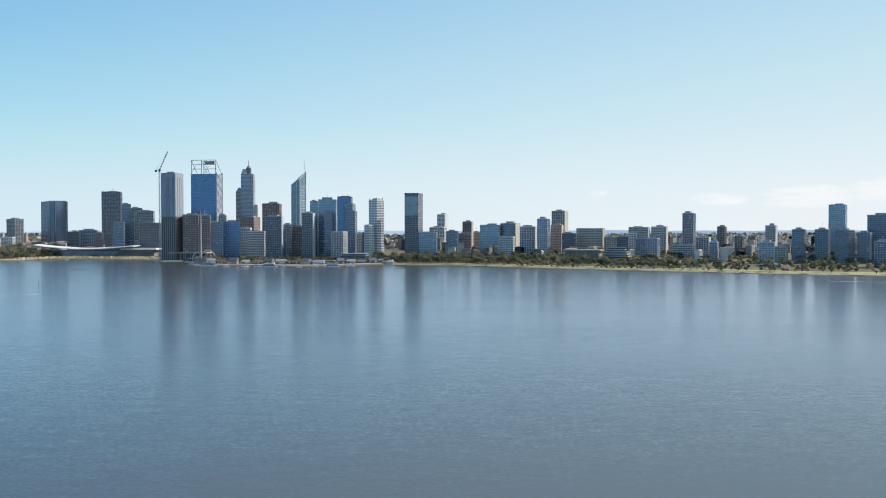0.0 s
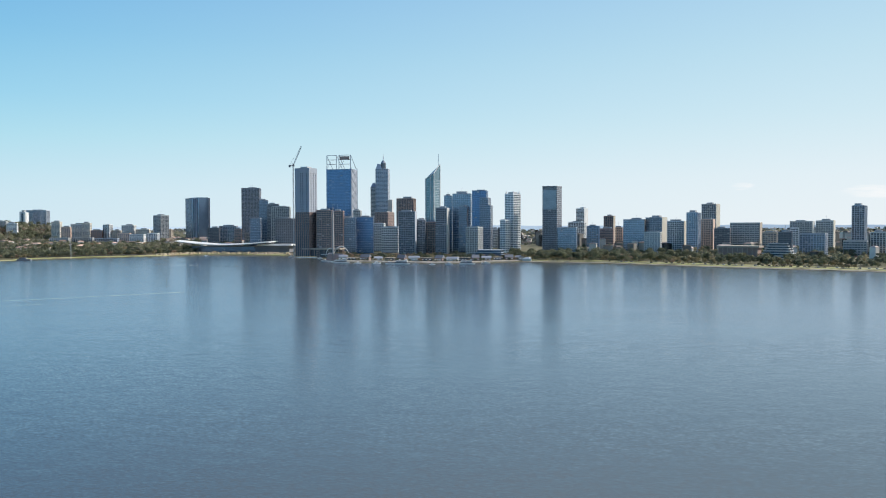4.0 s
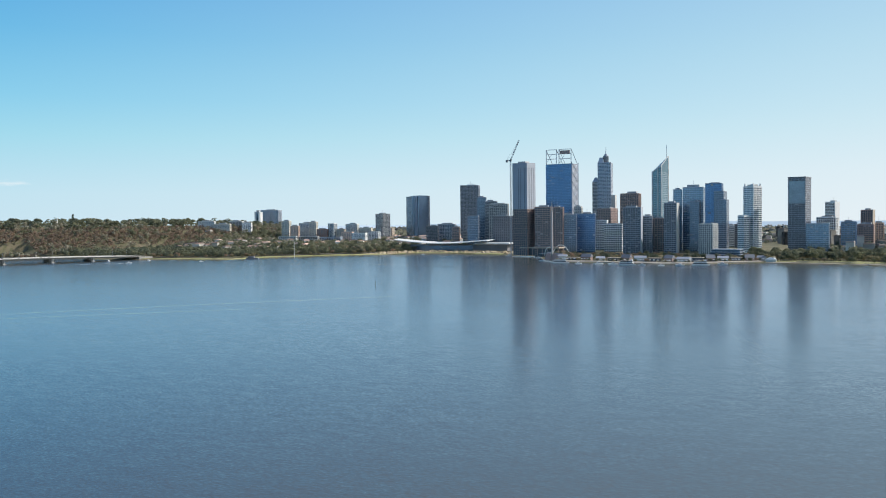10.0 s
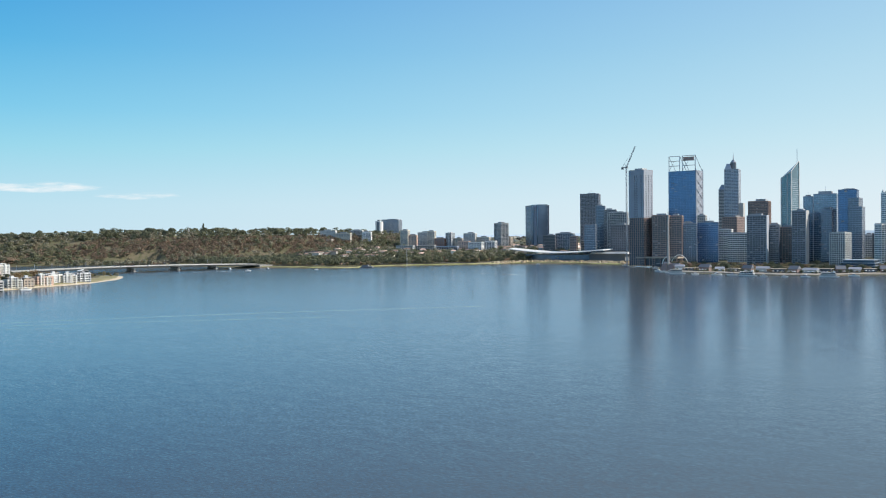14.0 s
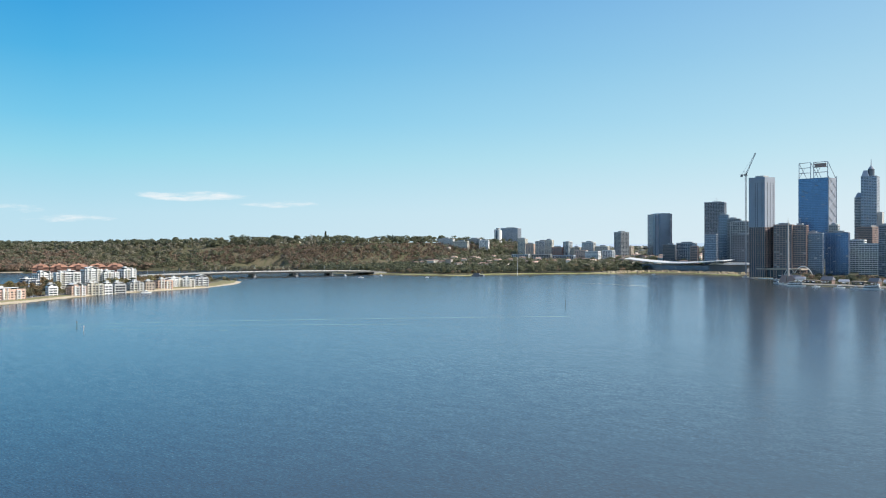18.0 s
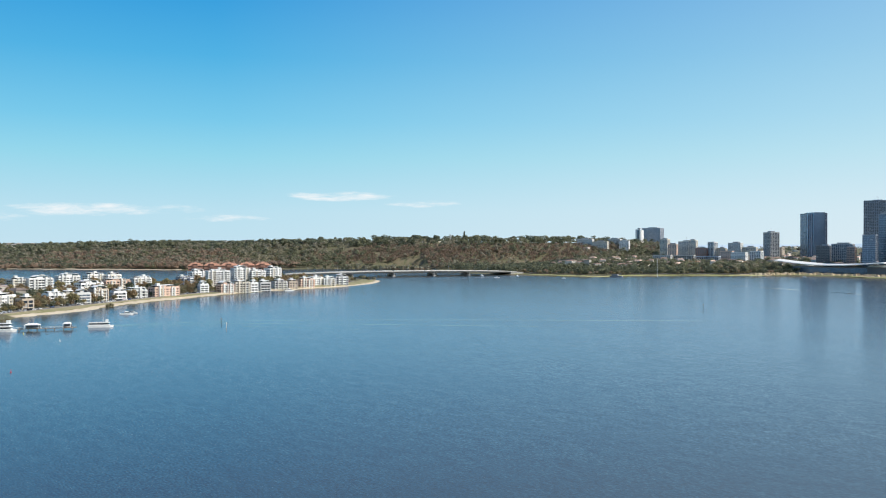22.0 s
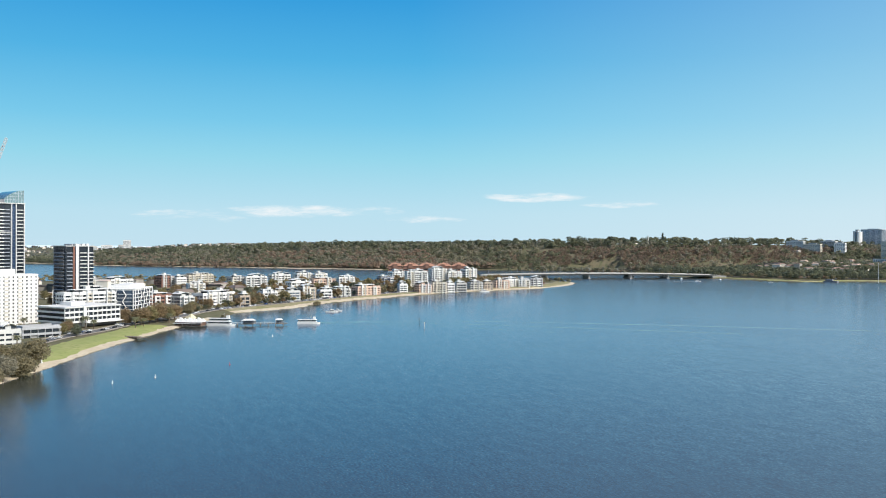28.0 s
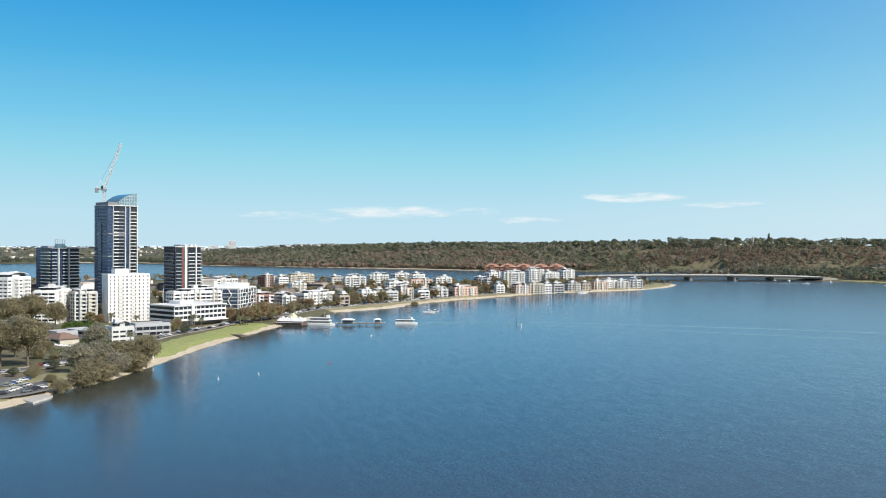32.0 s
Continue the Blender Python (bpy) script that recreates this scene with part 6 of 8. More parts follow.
channel_post(-591, 553, 2.6, ("white", (0.7, 0.7, 0.68)), "pale channel marker post in the river")
channel_post(-632, 569, 2.6, ("dark", (0.05, 0.07, 0.06)), "dark channel marker post in the river")
channel_post(-456, 992, 4.5, ("dark", (0.05, 0.07, 0.06)), "dark channel marker post in the river")
for bx, by, col, cname in ((-444, 361, (0.6, 0.05, 0.05), "red"), (-415, 317, (0.75, 0.75, 0.72), "white"), (-405, 296, (0.75, 0.75, 0.72), "white"), (-640, 420, (0.7, 0.6, 0.1), "yellow"), (-575, 425, (0.75, 0.75, 0.72), "white")):
    e = thing("buoy", bx, by, 0, 0, "small " + cname + " float on the river", "buoy", "river buoys")
    part("float", Geo().prism(ring(.4, .4, 10), -.3, .4, .8), mat("buoy_" + cname, col, .5), e)
    part("pole", Geo().beam((0, 0, .5), (0, 0, 1.5), .1, 6), mat("buoy_" + cname, col, .5), e)
luffing_crane(-838.0, 250.0, 102.9, 114, (0.3, 14.5, 44.0), (0.0, -6.5), "white luffing tower crane over the tallest tower", True)


slick = mat("slick_water", (0.045, 0.070, 0.095), .05, 0, .2, .02, .2)
for pts, wd_ in (([(-664, 486), (-640, 540), (-600, 592), (-540, 650), (-440, 740)], 3.2), ([(-666, 488), (-650, 555), (-620, 612), (-560, 690), (-470, 790), (-380, 880)], 4.2), ([(-660, 486), (-628, 532), (-580, 575), (-510, 620)], 1.6),
                 ([(-700, 1440), (-560, 1400), (-400, 1330), (-300, 1290)], 6.0)):
    strip("wake_slick", pts, -wd_ / 2, wd_ / 2, .42, slick, "smooth pale wake lane on the river", "water", step=7, across=2, wobble=.9, thick=.05)
foam = mat("wake_foam", (0.62, 0.66, 0.68), .6, 0, .3, .3, 2.0)
for pts, wd_ in (([(474, 1078), (504, 1066), (531, 1054), (607, 1032)], 3.0), ([(-1218, 1318), (-1190, 1350), (-1156, 1385)], 3.4)):
    strip("wake_foam", pts, -wd_ / 2, wd_ / 2, .44, foam, "white foam trail behind a motor boat", "foam", step=6, across=2, wobble=.25, thick=.05, kind="stuff")
motor_boat(-1153, 1389, 48, 11, "white motor boat under way near the bridge")
motor_boat(469, 1080, 160, 8, "small white speedboat under way")
# low brown roofed house and cafe umbrellas behind the grove
e = thing("garden_house", -575, 222, 3, 25, "low house with a brown hipped roof among trees", "house")
part("wall", Geo().box(-11, -6, -.5, 11, 6, 3.2), wall("cream"), e)
part("window_band", Geo().box(-9, -6.1, 1, 9, -6.02, 2.4), glass("window"), e)
part("roof", Geo().prism([(-12, -7), (12, -7), (12, 7), (-12, 7)], 3.2, 6.2, .35), mat("roof_brown", (0.26, 0.17, 0.13), .8), e)
e = thing("garden_house", -598, 236, 3, 28, "low white house with a flat pale roof", "house")
part("wall", Geo().box(-14, -6, -.5, 14, 6, 5.6), wall("white"), e)
part("window_band", Geo().box(-12, -6.1, 3.2, 12, -6.02, 4.8), glass("window"), e)
part("roof", Geo().box(-15, -7, 5.6, 15, 7, 6.1), wall("offwhite"), e)
for i in range(5):
    ux, uy = -548 + 3.6 * i, 216 + 3 * i
    e = thing("cafe_umbrella", ux, uy, float(height([ux], [uy])[0]), 0, "white square cafe umbrella on a pole", "umbrella", "cafe umbrellas")
    part("pole", Geo().beam((0, 0, -.1), (0, 0, 2.6), .06, 6), hull_white, e)
    part("canopy", Geo().prism([(-1.8, -1.8), (1.8, -1.8), (1.8, 1.8), (-1.8, 1.8)], 2.4, 3.2, .08), canvas_white, e)


# ---------------------------------------------------------------- trees
def leaf_mat(name, col, spread=.35):
    """Matt leaves that let some light through."""
    m = mat(name, col, .8, 0, .30, .06, .6, each=spread, spec=.12, island=True)
    n, l = m.node_tree.nodes, m.node_tree.links
    b, o = n["Principled BSDF"], n["Material Output"]
    t = n.new("ShaderNodeBsdfTranslucent")
    l.new(b.inputs["Base Color"].links[0].from_socket, t.inputs["Color"])
    mx = n.new("ShaderNodeMixShader")
    mx.inputs[0].default_value = .5
    l.new(b.outputs[0], mx.inputs[1])
    l.new(t.outputs[0], mx.inputs[2])
    l.new(mx.outputs[0], o.inputs["Surface"])
    return m


# "far" has distance haze mixed into its leaf colour as pale grey
LEAF = {"olive": leaf_mat("leaves_olive", (0.325, 0.285, 0.175)), "green": leaf_mat("leaves_green", (0.240, 0.245, 0.155)), "dark": leaf_mat("leaves_dark", (0.172, 0.188, 0.130)),
        "autumn": leaf_mat("leaves_autumn", (0.350, 0.262, 0.155)), "rust": leaf_mat("leaves_rust", (0.390, 0.290, 0.215)), "gold": leaf_mat("leaves_gold", (0.340, 0.295, 0.155)),
        "heath": leaf_mat("leaves_heath", (0.330, 0.250, 0.185)), "far": leaf_mat("leaves_hazed", (0.225, 0.240, 0.205)), "bright": leaf_mat("leaves_bright", (0.150, 0.225, 0.065)), "grey": leaf_mat("leaves_grey", (0.350, 0.325, 0.240))}
bark = mat("bark", (0.16, 0.12, 0.09), .9, 0, .3, .8, 5.0)


def leaf_cards(rs, centres, radii, per, size, flat=.75, stray=.4):
    """Small tilted leaf sprays round each clump's centre, as vertex and face arrays."""
    n = len(centres)
    c = np.repeat(np.asarray(centres, float), per, axis=0)
    r = np.repeat(np.asarray(radii, float), per)
    d = rs.normal(size=(n * per, 3))
    d /= np.linalg.norm(d, axis=1)[:, None]
    d[:, 2] = np.abs(d[:, 2]) * .9 - .25 * (rs.rand(n * per) < .4)
    p = c + d * (r * (0.65 + .4 * rs.rand(n * per)))[:, None] * np.array([1, 1, flat])
    nrm = d + np.array([0, 0, .45]) + rs.normal(size=d.shape) * stray
    nrm /= np.linalg.norm(nrm, axis=1)[:, None]
    u = np.cross(nrm, rs.normal(size=d.shape))
    u /= np.linalg.norm(u, axis=1)[:, None]
    v = np.cross(nrm, u)
    s = (np.repeat(np.broadcast_to(size, n), per) * (.6 + .8 * rs.rand(n * per)))[:, None]
    k = .5 + .5 * rs.rand(n * per)[:, None]
    V = np.stack([p - u * s, p - v * s * k, p + u * s * .9, p + v * s * k], 1).reshape(-1, 3)
    F = np.arange(len(V)).reshape(-1, 4)
    return V, F


def crown_mesh(seed, rx, rz, zc, clumps, per, size, material):
    rs = np.random.RandomState(seed)
    d = rs.normal(size=(clumps, 3))
    d /= np.linalg.norm(d, axis=1)[:, None]
    rad = rs.rand(clumps) ** .25
    c = d * rad[:, None] * np.array([rx, rx, rz]) * .72
    c[:, 2] += zc
    V, F = leaf_cards(rs, c, rs.uniform(.26, .5, clumps) * rx, per * 2, size * .66, .85, .75)
    return quads("crown", V, material)


def trunk_geo(seed, h, r, spread):
    rnd = random.Random(seed)
    g = Geo()
    g.prism(ring(r, r, 7), -.6, h * .45, .7)
    for i in range(5):
        a = 6.28 * i / 5 + rnd.uniform(-.4, .4)
        q = (math.cos(a) * spread * rnd.uniform(.5, .9), math.sin(a) * spread * rnd.uniform(.5, .9), h * rnd.uniform(.6, .85))
        g.beam((0, 0, h * rnd.uniform(.25, .42)), q, r * .38, 5)
    return g


TREES = {}


def make_tree(key, seed, h, rx, rz, clumps, per, size, leaf, label):
    e = thing("tree", 0, 0, -60, 0, label, "tree", "trees")
    part("trunk", trunk_geo(seed, h, max(.18, h * .028), rx * .7), bark, e)
    part("crown", crown_mesh(seed, rx, rz, h - rz * .95, clumps, per, size, LEAF[leaf]), None, e)
    TREES[key] = e


make_tree("gum1", 1, 14, 6.8, 6.2, 80, 35, 0.49, "olive", "tall olive green gum tree on the foreshore")
make_tree("gum2", 2, 11.5, 6.0, 5.4, 72, 35, 0.46, "grey", "spreading grey green gum tree on the foreshore")
make_tree("gum3", 3, 20, 8.8, 8.0, 100, 37, 0.56, "olive", "large olive gum tree with an open crown")
make_tree("bush1", 4, 8.2, 5.8, 4.8, 78, 35, 0.44, "olive", "low spreading olive tree by the water")
make_tree("fig1", 5, 8, 4.6, 4.2, 60, 31, 0.41, "dark", "dense dark green fig tree")
make_tree("plane1", 6, 10, 5.2, 4.8, 64, 31, 0.44, "autumn", "plane tree with brown and yellow autumn leaves")
make_tree("plane2", 7, 9, 4.8, 4.4, 60, 31, 0.44, "gold", "plane tree with yellowing autumn leaves")
make_tree("green1", 14, 8, 4.8, 4.0, 56, 29, 0.44, "bright", "fresh green garden tree beside the houses")
make_tree("park1", 8, 9, 4.6, 3.7, 20, 11, 1.10, "dark", "dark green shade tree in the riverside park")
make_tree("park2", 9, 7.5, 4.0, 3.1, 18, 11, 1.04, "olive", "olive green shade tree in the riverside park")
make_tree("park3", 10, 12, 5.5, 4.8, 22, 11, 1.30, "green", "tall green tree in the riverside park")
make_tree("park5", 15, 10, 4.8, 4.2, 24, 11, 1.10, "autumn", "brown autumn street tree")
make_tree("park6", 16, 9, 4.4, 3.8, 24, 11, 1.04, "gold", "yellowing autumn street tree")
make_tree("park4", 12, 8.5, 4.4, 3.6, 18, 11, 1.10, "rust", "russet leaved tree in the riverside park")


def palm(key, h, label):
    e = thing("palm_tree", 0, 0, -60, 0, label, "palm tree", "palms")
    part("trunk", Geo().prism(ring(.38, .38, 8), -.5, h, .7), bark, e)
    for k in range(26):
        a, tilt = k * 2.4, .9 - 1.5 * (k / 26)
        g = Geo()
        pts = []
        for i in range(5):
            t = i / 4
            r = 3.3 * t
            pts.append(Vector((math.cos(a) * r, math.sin(a) * r, h + tilt * r * .8 - .28 * r * r * .55)))
        for p, q in zip(pts, pts[1:]):
            w = Vector((-math.sin(a), math.cos(a), 0)) * .42
            dip = Vector((0, 0, -.22))
            g.face(p, q, q + w + dip, p + w + dip)
            g.face(p, q, q - w + dip, p - w + dip)
        part("frond", g, LEAF["green"], e)
    TREES[key] = e


palm("palm", 7.5, "date palm beside the foreshore road")
e = thing("pine_tree", 0, 0, -60, 0, "tall dark conical pine tree on the skyline", "tree", "pines")
part("trunk", Geo().prism(ring(.5, .5, 7), -1, 30, .2), bark, e)
rs = np.random.RandomState(40)
hz = np.linspace(4, 30, 40)
V, F = leaf_cards(rs, np.stack([rs.normal(size=40) * .6, rs.normal(size=40) * .6, hz], 1), 5.4 * (1 - hz / 33) + .6, 26, .9, .5)
part("crown", quads("crown", V, LEAF["dark"]), None, e)
TREES["pine"] = e
tree_rnd = random.Random(77)


def plant(key, x, y, s=1.0, z=None):
    e = TREES[key]
    if z is None:
        z = float(height([x], [y])[0])
    m = pose(x, y, z, 0, 0, tree_rnd.uniform(0, 360)) @ Matrix.Scale(s * tree_rnd.uniform(.9, 1.1), 4)
    if e.location.z < -50:
        e.matrix_world = m
        return
    c = copy_thing(e, Matrix.Identity(4))
    c.matrix_basis = m


# grove on the near foreshore
for key, x, y, s in (("bush1", -390, 227, .85), ("bush1", -405, 236, 1.2), ("bush1", -417, 244, 1.25), ("gum2", -430, 251, 1.1), ("bush1", -444, 259, 1.3), ("gum1", -459, 266, 1.15), ("gum2", -434, 234, 1.2), ("bush1", -466, 250, 1.3),
                     ("gum2", -451, 242, 1.15), ("bush1", -487, 258, 1.1), ("gum2", -521, 242, 1.35), ("bush1", -505, 262, 1.05), ("bush1", -478, 266, 1.1), ("bush1", -423, 236, 1.0), ("bush1", -438, 246, 1.05),
                     ("gum3", -467, 209, 1.2), ("gum3", -471, 196, 1.1), ("gum3", -493, 186, 1.2), ("gum3", -655, 200, 1.35), ("gum3", -640, 188, 1.2), ("gum3", -665, 215, 1.1), ("gum2", -610, 194, 1.3), ("gum2", -600, 212, 1.1),
                     ("bush1", -408, 222, .55), ("bush1", -424, 213, .55), ("fig1", -432, 205, .55), ("bush1", -440, 214, .6), ("fig1", -452, 222, .6), ("bush1", -481, 222, .65), ("bush1", -498, 232, .6), ("fig1", -463, 230, .6),
                     ("green1", -640, 224, .9), ("green1", -646, 230, .95), ("green1", -650, 238, .9), ("green1", -630, 240, .9), ("green1", -622, 232, .8), ("green1", -553, 236, .8), ("green1", -540, 246, .7), ("fig1", -565, 244, .7),
                     ("gum2", -510, 200, 1.1), ("gum3", -525, 185, 1.0), ("gum2", -545, 195, 1.2), ("gum3", -570, 180, 1.1), ("bush1", -530, 215, .9), ("bush1", -500, 212, .9), ("gum2", -480, 175, 1.2),
                     ("plane1", -632, 296, .9), ("plane2", -620, 292, 1.0), ("fig1", -609, 300, .8), ("fig1", -640, 302, .8),
                     ("palm", -470, 224, 1.0), ("palm", -478, 229, 1.0), ("palm", -488, 221, .9), ("palm", -560, 262, 1.0), ("palm", -663, 300, 1.0), ("palm", -672, 312, 1.1), ("palm", -655, 345, 1.0), ("palm", -662, 352, .9), ("palm", -690, 376, 1.0),
                     ("plane1", -672, 352, 1.45), ("plane2", -684, 360, 1.5), ("plane1", -695, 368, 1.55), ("plane2", -702, 377, 1.3), ("plane1", -710, 384, 1.3), ("plane2", -690, 350, 1.0), ("plane1", -678, 343, .8), ("plane2", -718, 372, .9), ("plane1", -715, 362, 1.0)):
    plant(key, x, y, s)
for x, y, k in ((-752, 438, .42), (-748, 434, .36), (-870, 565, .42), (-866, 561, .36), (-874, 569, .34)):
    plant("bush1", x, y, k)
# street and garden trees among the apartments
blocks = np.array([b.location[:2] for b in scene.objects if b.parent is None and b.name.startswith(("apartment", "office_block"))])
STREET = []
for i in range(560):
    k = tree_rnd.random() * (len(ROAD) - 5) + 4
    j = int(k)
    if j >= len(ROAD) - 1:
        continue
    p = Vector(ROAD[j]).lerp(Vector(ROAD[j + 1]), k - j)
    d = (Vector(ROAD[j + 1]) - Vector(ROAD[j])).normalized()
    o = tree_rnd.choice((16, 45, 62, 80, 100, 125, 160, 200, 240)) + tree_rnd.uniform(-8, 8)
    x, y = p.x - d.y * o, p.y + d.x * o
    if float(signed(SOUTH, np.array([x]), np.array([y]))[0]) > 12 and np.abs(blocks - (x, y)).sum(axis=1).min() > 13:
        if -735 < x < -555 and 245 < y < 345:
            if tree_rnd.random() < .35:
                plant("palm", x, y, tree_rnd.uniform(.8, 1.1))
        elif y < 470:
            plant(tree_rnd.choices(("plane1", "plane2", "fig1", "gum2", "bush1", "palm"), (4, 3, 3, 2, 2, .5))[0], x, y, tree_rnd.uniform(.7, 1.2))
        else:
            STREET.append((tree_rnd.choices(("park5", "park6", "park1", "park2"), (4, 3, 3, 3))[0], x, y, tree_rnd.uniform(.9, 1.5)))
for p in along(ROAD[6:], 9.0):
    for o in (13, 21):
        if tree_rnd.random() < .7:
            x, y = p.x + tree_rnd.uniform(-3, 3) - o * .8, p.y + tree_rnd.uniform(-3, 3) - o * .45
            if np.abs(blocks - (x, y)).sum(axis=1).min() > 11:
                STREET.append((tree_rnd.choices(("park5", "park6", "park1", "park2"), (2, 2, 3, 4))[0], x, y, tree_rnd.uniform(.5, .85)))
for i in range(26):
    x, y = -1200 + tree_rnd.uniform(-70, 30), 1120 + tree_rnd.uniform(-60, 20)
    if float(signed(SOUTH, np.array([x]), np.array([y]))[0]) > 8:
        plant(tree_rnd.choice(("bush1", "fig1", "gum2")), x, y, tree_rnd.uniform(.4, .8))
# park trees along the far shore, too many and too far to tell apart
def grove(name, spots, label):
    stem = Geo()
    V = []
    for key, x, y, sc in spots:
        src = [c for c in TREES[key].children if c.name.startswith("crown")][0].data
        co = np.empty(len(src.vertices) * 3)
        src.vertices.foreach_get("co", co)
        co = co.reshape(-1, 3) * sc
        a = tree_rnd.uniform(0, 6.28)
        rot = np.array([[math.cos(a), math.sin(a), 0], [-math.sin(a), math.cos(a), 0], [0, 0, 1]])
        z = float(height([x], [y])[0])
        co = co @ rot + np.array([x, y, z])
        V.append(co)
        stem.prism([(x + px * .3, y + py * .3) for px, py in ring(1, 1, 5)], z - .5, z + 5.0 * sc, .6)
    leaf = [c for c in TREES[spots[0][0]].children if c.name.startswith("crown")][0].data.materials[0]
    tagged(new(name, quads(name, np.concatenate(V), leaf)), label, "trees", kind="stuff")
    tagged(new(name + "_trunks", stem.mesh(name + "_trunks", bark)), "trunks of the " + label, "trunks", kind="stuff")


for k in ("park5", "park6", "park1", "park2"):
    grove("street_trees", [q for q in STREET if q[0] == k], {"park5": "brown autumn", "park6": "yellow autumn", "park1": "dark green", "park2": "olive green"}[k] + " street trees between the apartments")
GROVES = {"park1": [], "park2": [], "park3": [], "park4": []}


def far_tree(keys, weights, x, y, sc):
    k = tree_rnd.choices(keys, weights)[0]
    GROVES[k].append((k, x, y, sc))


for i, p in enumerate(along([(-462, 1648), (-420, 1572), (-351, 1546), (-285, 1530), (-218, 1522), (-165, 1560), (-110, 1598)], 7)):
    for o in (9, 36, 52, 72, 95):
        if tree_rnd.random() < .8:
            far_tree(("park2", "park4", "park1"), (3, 1, 2), p.x + tree_rnd.uniform(-5, 5), p.y + o + tree_rnd.uniform(-4, 4), tree_rnd.uniform(.45, .7) if o < 20 else tree_rnd.uniform(.8, 1.4))
PARK = [(-110, 1600), (0, 1562), (74, 1521), (197, 1432), (354, 1334), (490, 1248), (594, 1202), (760, 1120)]
for i, p in enumerate(along(PARK, 8.5)):
    wooded = 1 if p.x < 150 else (.62 if p.x < 330 else .34)
    for o in (8, 20, 36, 55, 76, 98):
        if tree_rnd.random() < (.42 if o < 30 else .85) * wooded:
            far_tree(("park1", "park2", "park3", "park4"), (3, 4, 2, .4), p.x + .5 * o + tree_rnd.uniform(-6, 6), p.y + .85 * o + tree_rnd.uniform(-6, 6), tree_rnd.uniform(.5, .85) if o < 30 or p.x > 330 else tree_rnd.uniform(.95, 1.5))
for i in range(120):
    far_tree(("park3", "park1", "park2"), (4, 4, 2), tree_rnd.uniform(-130, 175), tree_rnd.uniform(1610, 1730), tree_rnd.uniform(1.0, 1.6))
for i, p in enumerate(along([(-1270, 1540), (-1180, 1545), (-1075, 1566), (-1045, 1645), (-985, 1730), (-910, 1825), (-850, 1890)], 9)):
    for o in (16, 34, 55):
        if tree_rnd.random() < .8:
            far_tree(("park1", "park2", "park4", "park3"), (4, 3, 1.5, 1), p.x - .3 * o + tree_rnd.uniform(-5, 5), p.y + .9 * o + tree_rnd.uniform(-5, 5), tree_rnd.uniform(.8, 1.3))
for i in range(110):
    far_tree(("park2", "park4", "park1"), (2, 1, 1), tree_rnd.uniform(-470, -130), tree_rnd.uniform(1640, 1790), tree_rnd.uniform(.6, 1.15))
for i in range(160):
    far_tree(("park2", "park1", "park3", "park4"), (3, 3, 1, 1), tree_rnd.uniform(-1060, -620), tree_rnd.uniform(2000, 2120), tree_rnd.uniform(.9, 1.4))
for i in range(260):
    far_tree(("park2", "park1", "park3", "park4"), (3, 3, 2, 1), tree_rnd.uniform(-1320, -930), tree_rnd.uniform(1840, 2100), tree_rnd.uniform(1.1, 1.8))
for i in range(46):
    far_tree(("park2", "park1", "park4"), (3, 2, 1), tree_rnd.uniform(-900, -600), tree_rnd.uniform(1925, 1945), tree_rnd.uniform(.3, .6))
for k, tone in (("park1", "dark green"), ("park2", "olive green"), ("park3", "tall green"), ("park4", "russet")):
    grove("park_trees", GROVES[k], tone + " shade trees in the far riverside park")
    for o in (*TREES[k].children_recursive, TREES[k]):
        bpy.data.objects.remove(o)
    del TREES[k]
for k in ("park5", "park6"):
    for o in (*TREES[k].children_recursive, TREES[k]):
        bpy.data.objects.remove(o)
plant("pine", -1776, 1868, 1.15)
plant("pine", -1668, 2020, .7)


def woodland(name, count, region, keep, r0, r1, per, size, leaf, label, seed):
    """Many tree clumps scattered over the ground where keep() allows, joined into one."""
    rs = np.random.RandomState(seed)
    x0, y0, x1, y1 = region
    X, Y = rs.uniform(x0, x1, count * 6), rs.uniform(y0, y1, count * 6)
    ok = keep(X, Y, rs)
    X, Y = X[ok][:count], Y[ok][:count]
    R = rs.uniform(r0, r1, len(X))
    Zs = height(X, Y) + R * .75
    C, RR = [], []
    for k in range(4):
        a, o = rs.uniform(0, 6.28, len(X)), rs.uniform(.1, .62, len(X)) * R
        C.append(np.stack([X + np.cos(a) * o, Y + np.sin(a) * o, Zs + rs.uniform(-.45, .75, len(X)) * R], 1))
        RR.append(R * rs.uniform(.42, .72, len(X)))
    V, F = leaf_cards(rs, np.concatenate(C), np.concatenate(RR), per, np.tile(R, 4) * size)
    tagged(new(name, quads(name, V, LEAF[leaf])), label, "trees", kind="stuff")


def wd(X, Y):
    return signed(WEST, X, Y)


def up(X, Y):
    return signed(SCARP_FOOT, X, Y)


def on_scarp(lo, hi, patch, thr, spare=0.0):
    """Scattered in patches between two distances up the slope; spare leaves that share of the open heath free."""
    def f(X, Y, rs):
        k = up(X, Y)
        ledge = np.abs((X + 1850) * .74 - (Y - 1800) * .67) < 15
        k = np.where(ledge & (Y > 1790) & (Y < 2030) & (X > -1880), -999, k)
        heath = (Y > 1560) & (k > 45) & (k < 235)
        k = np.where(heath & (rs.rand(len(X)) < spare), -999, k)
        return (k > lo) & (k < hi) & (waves(X, Y, 60, patch) + rs.normal(size=X.shape) * .16 > thr)
    return f


def flats(X, Y, rs):
    k, w, c = up(X, Y), wd(X, Y), signed(CITY, X, Y)
    return (k < 15) & (k > -260) & ((w > 12) | ((c > 22) & (X < -980)))


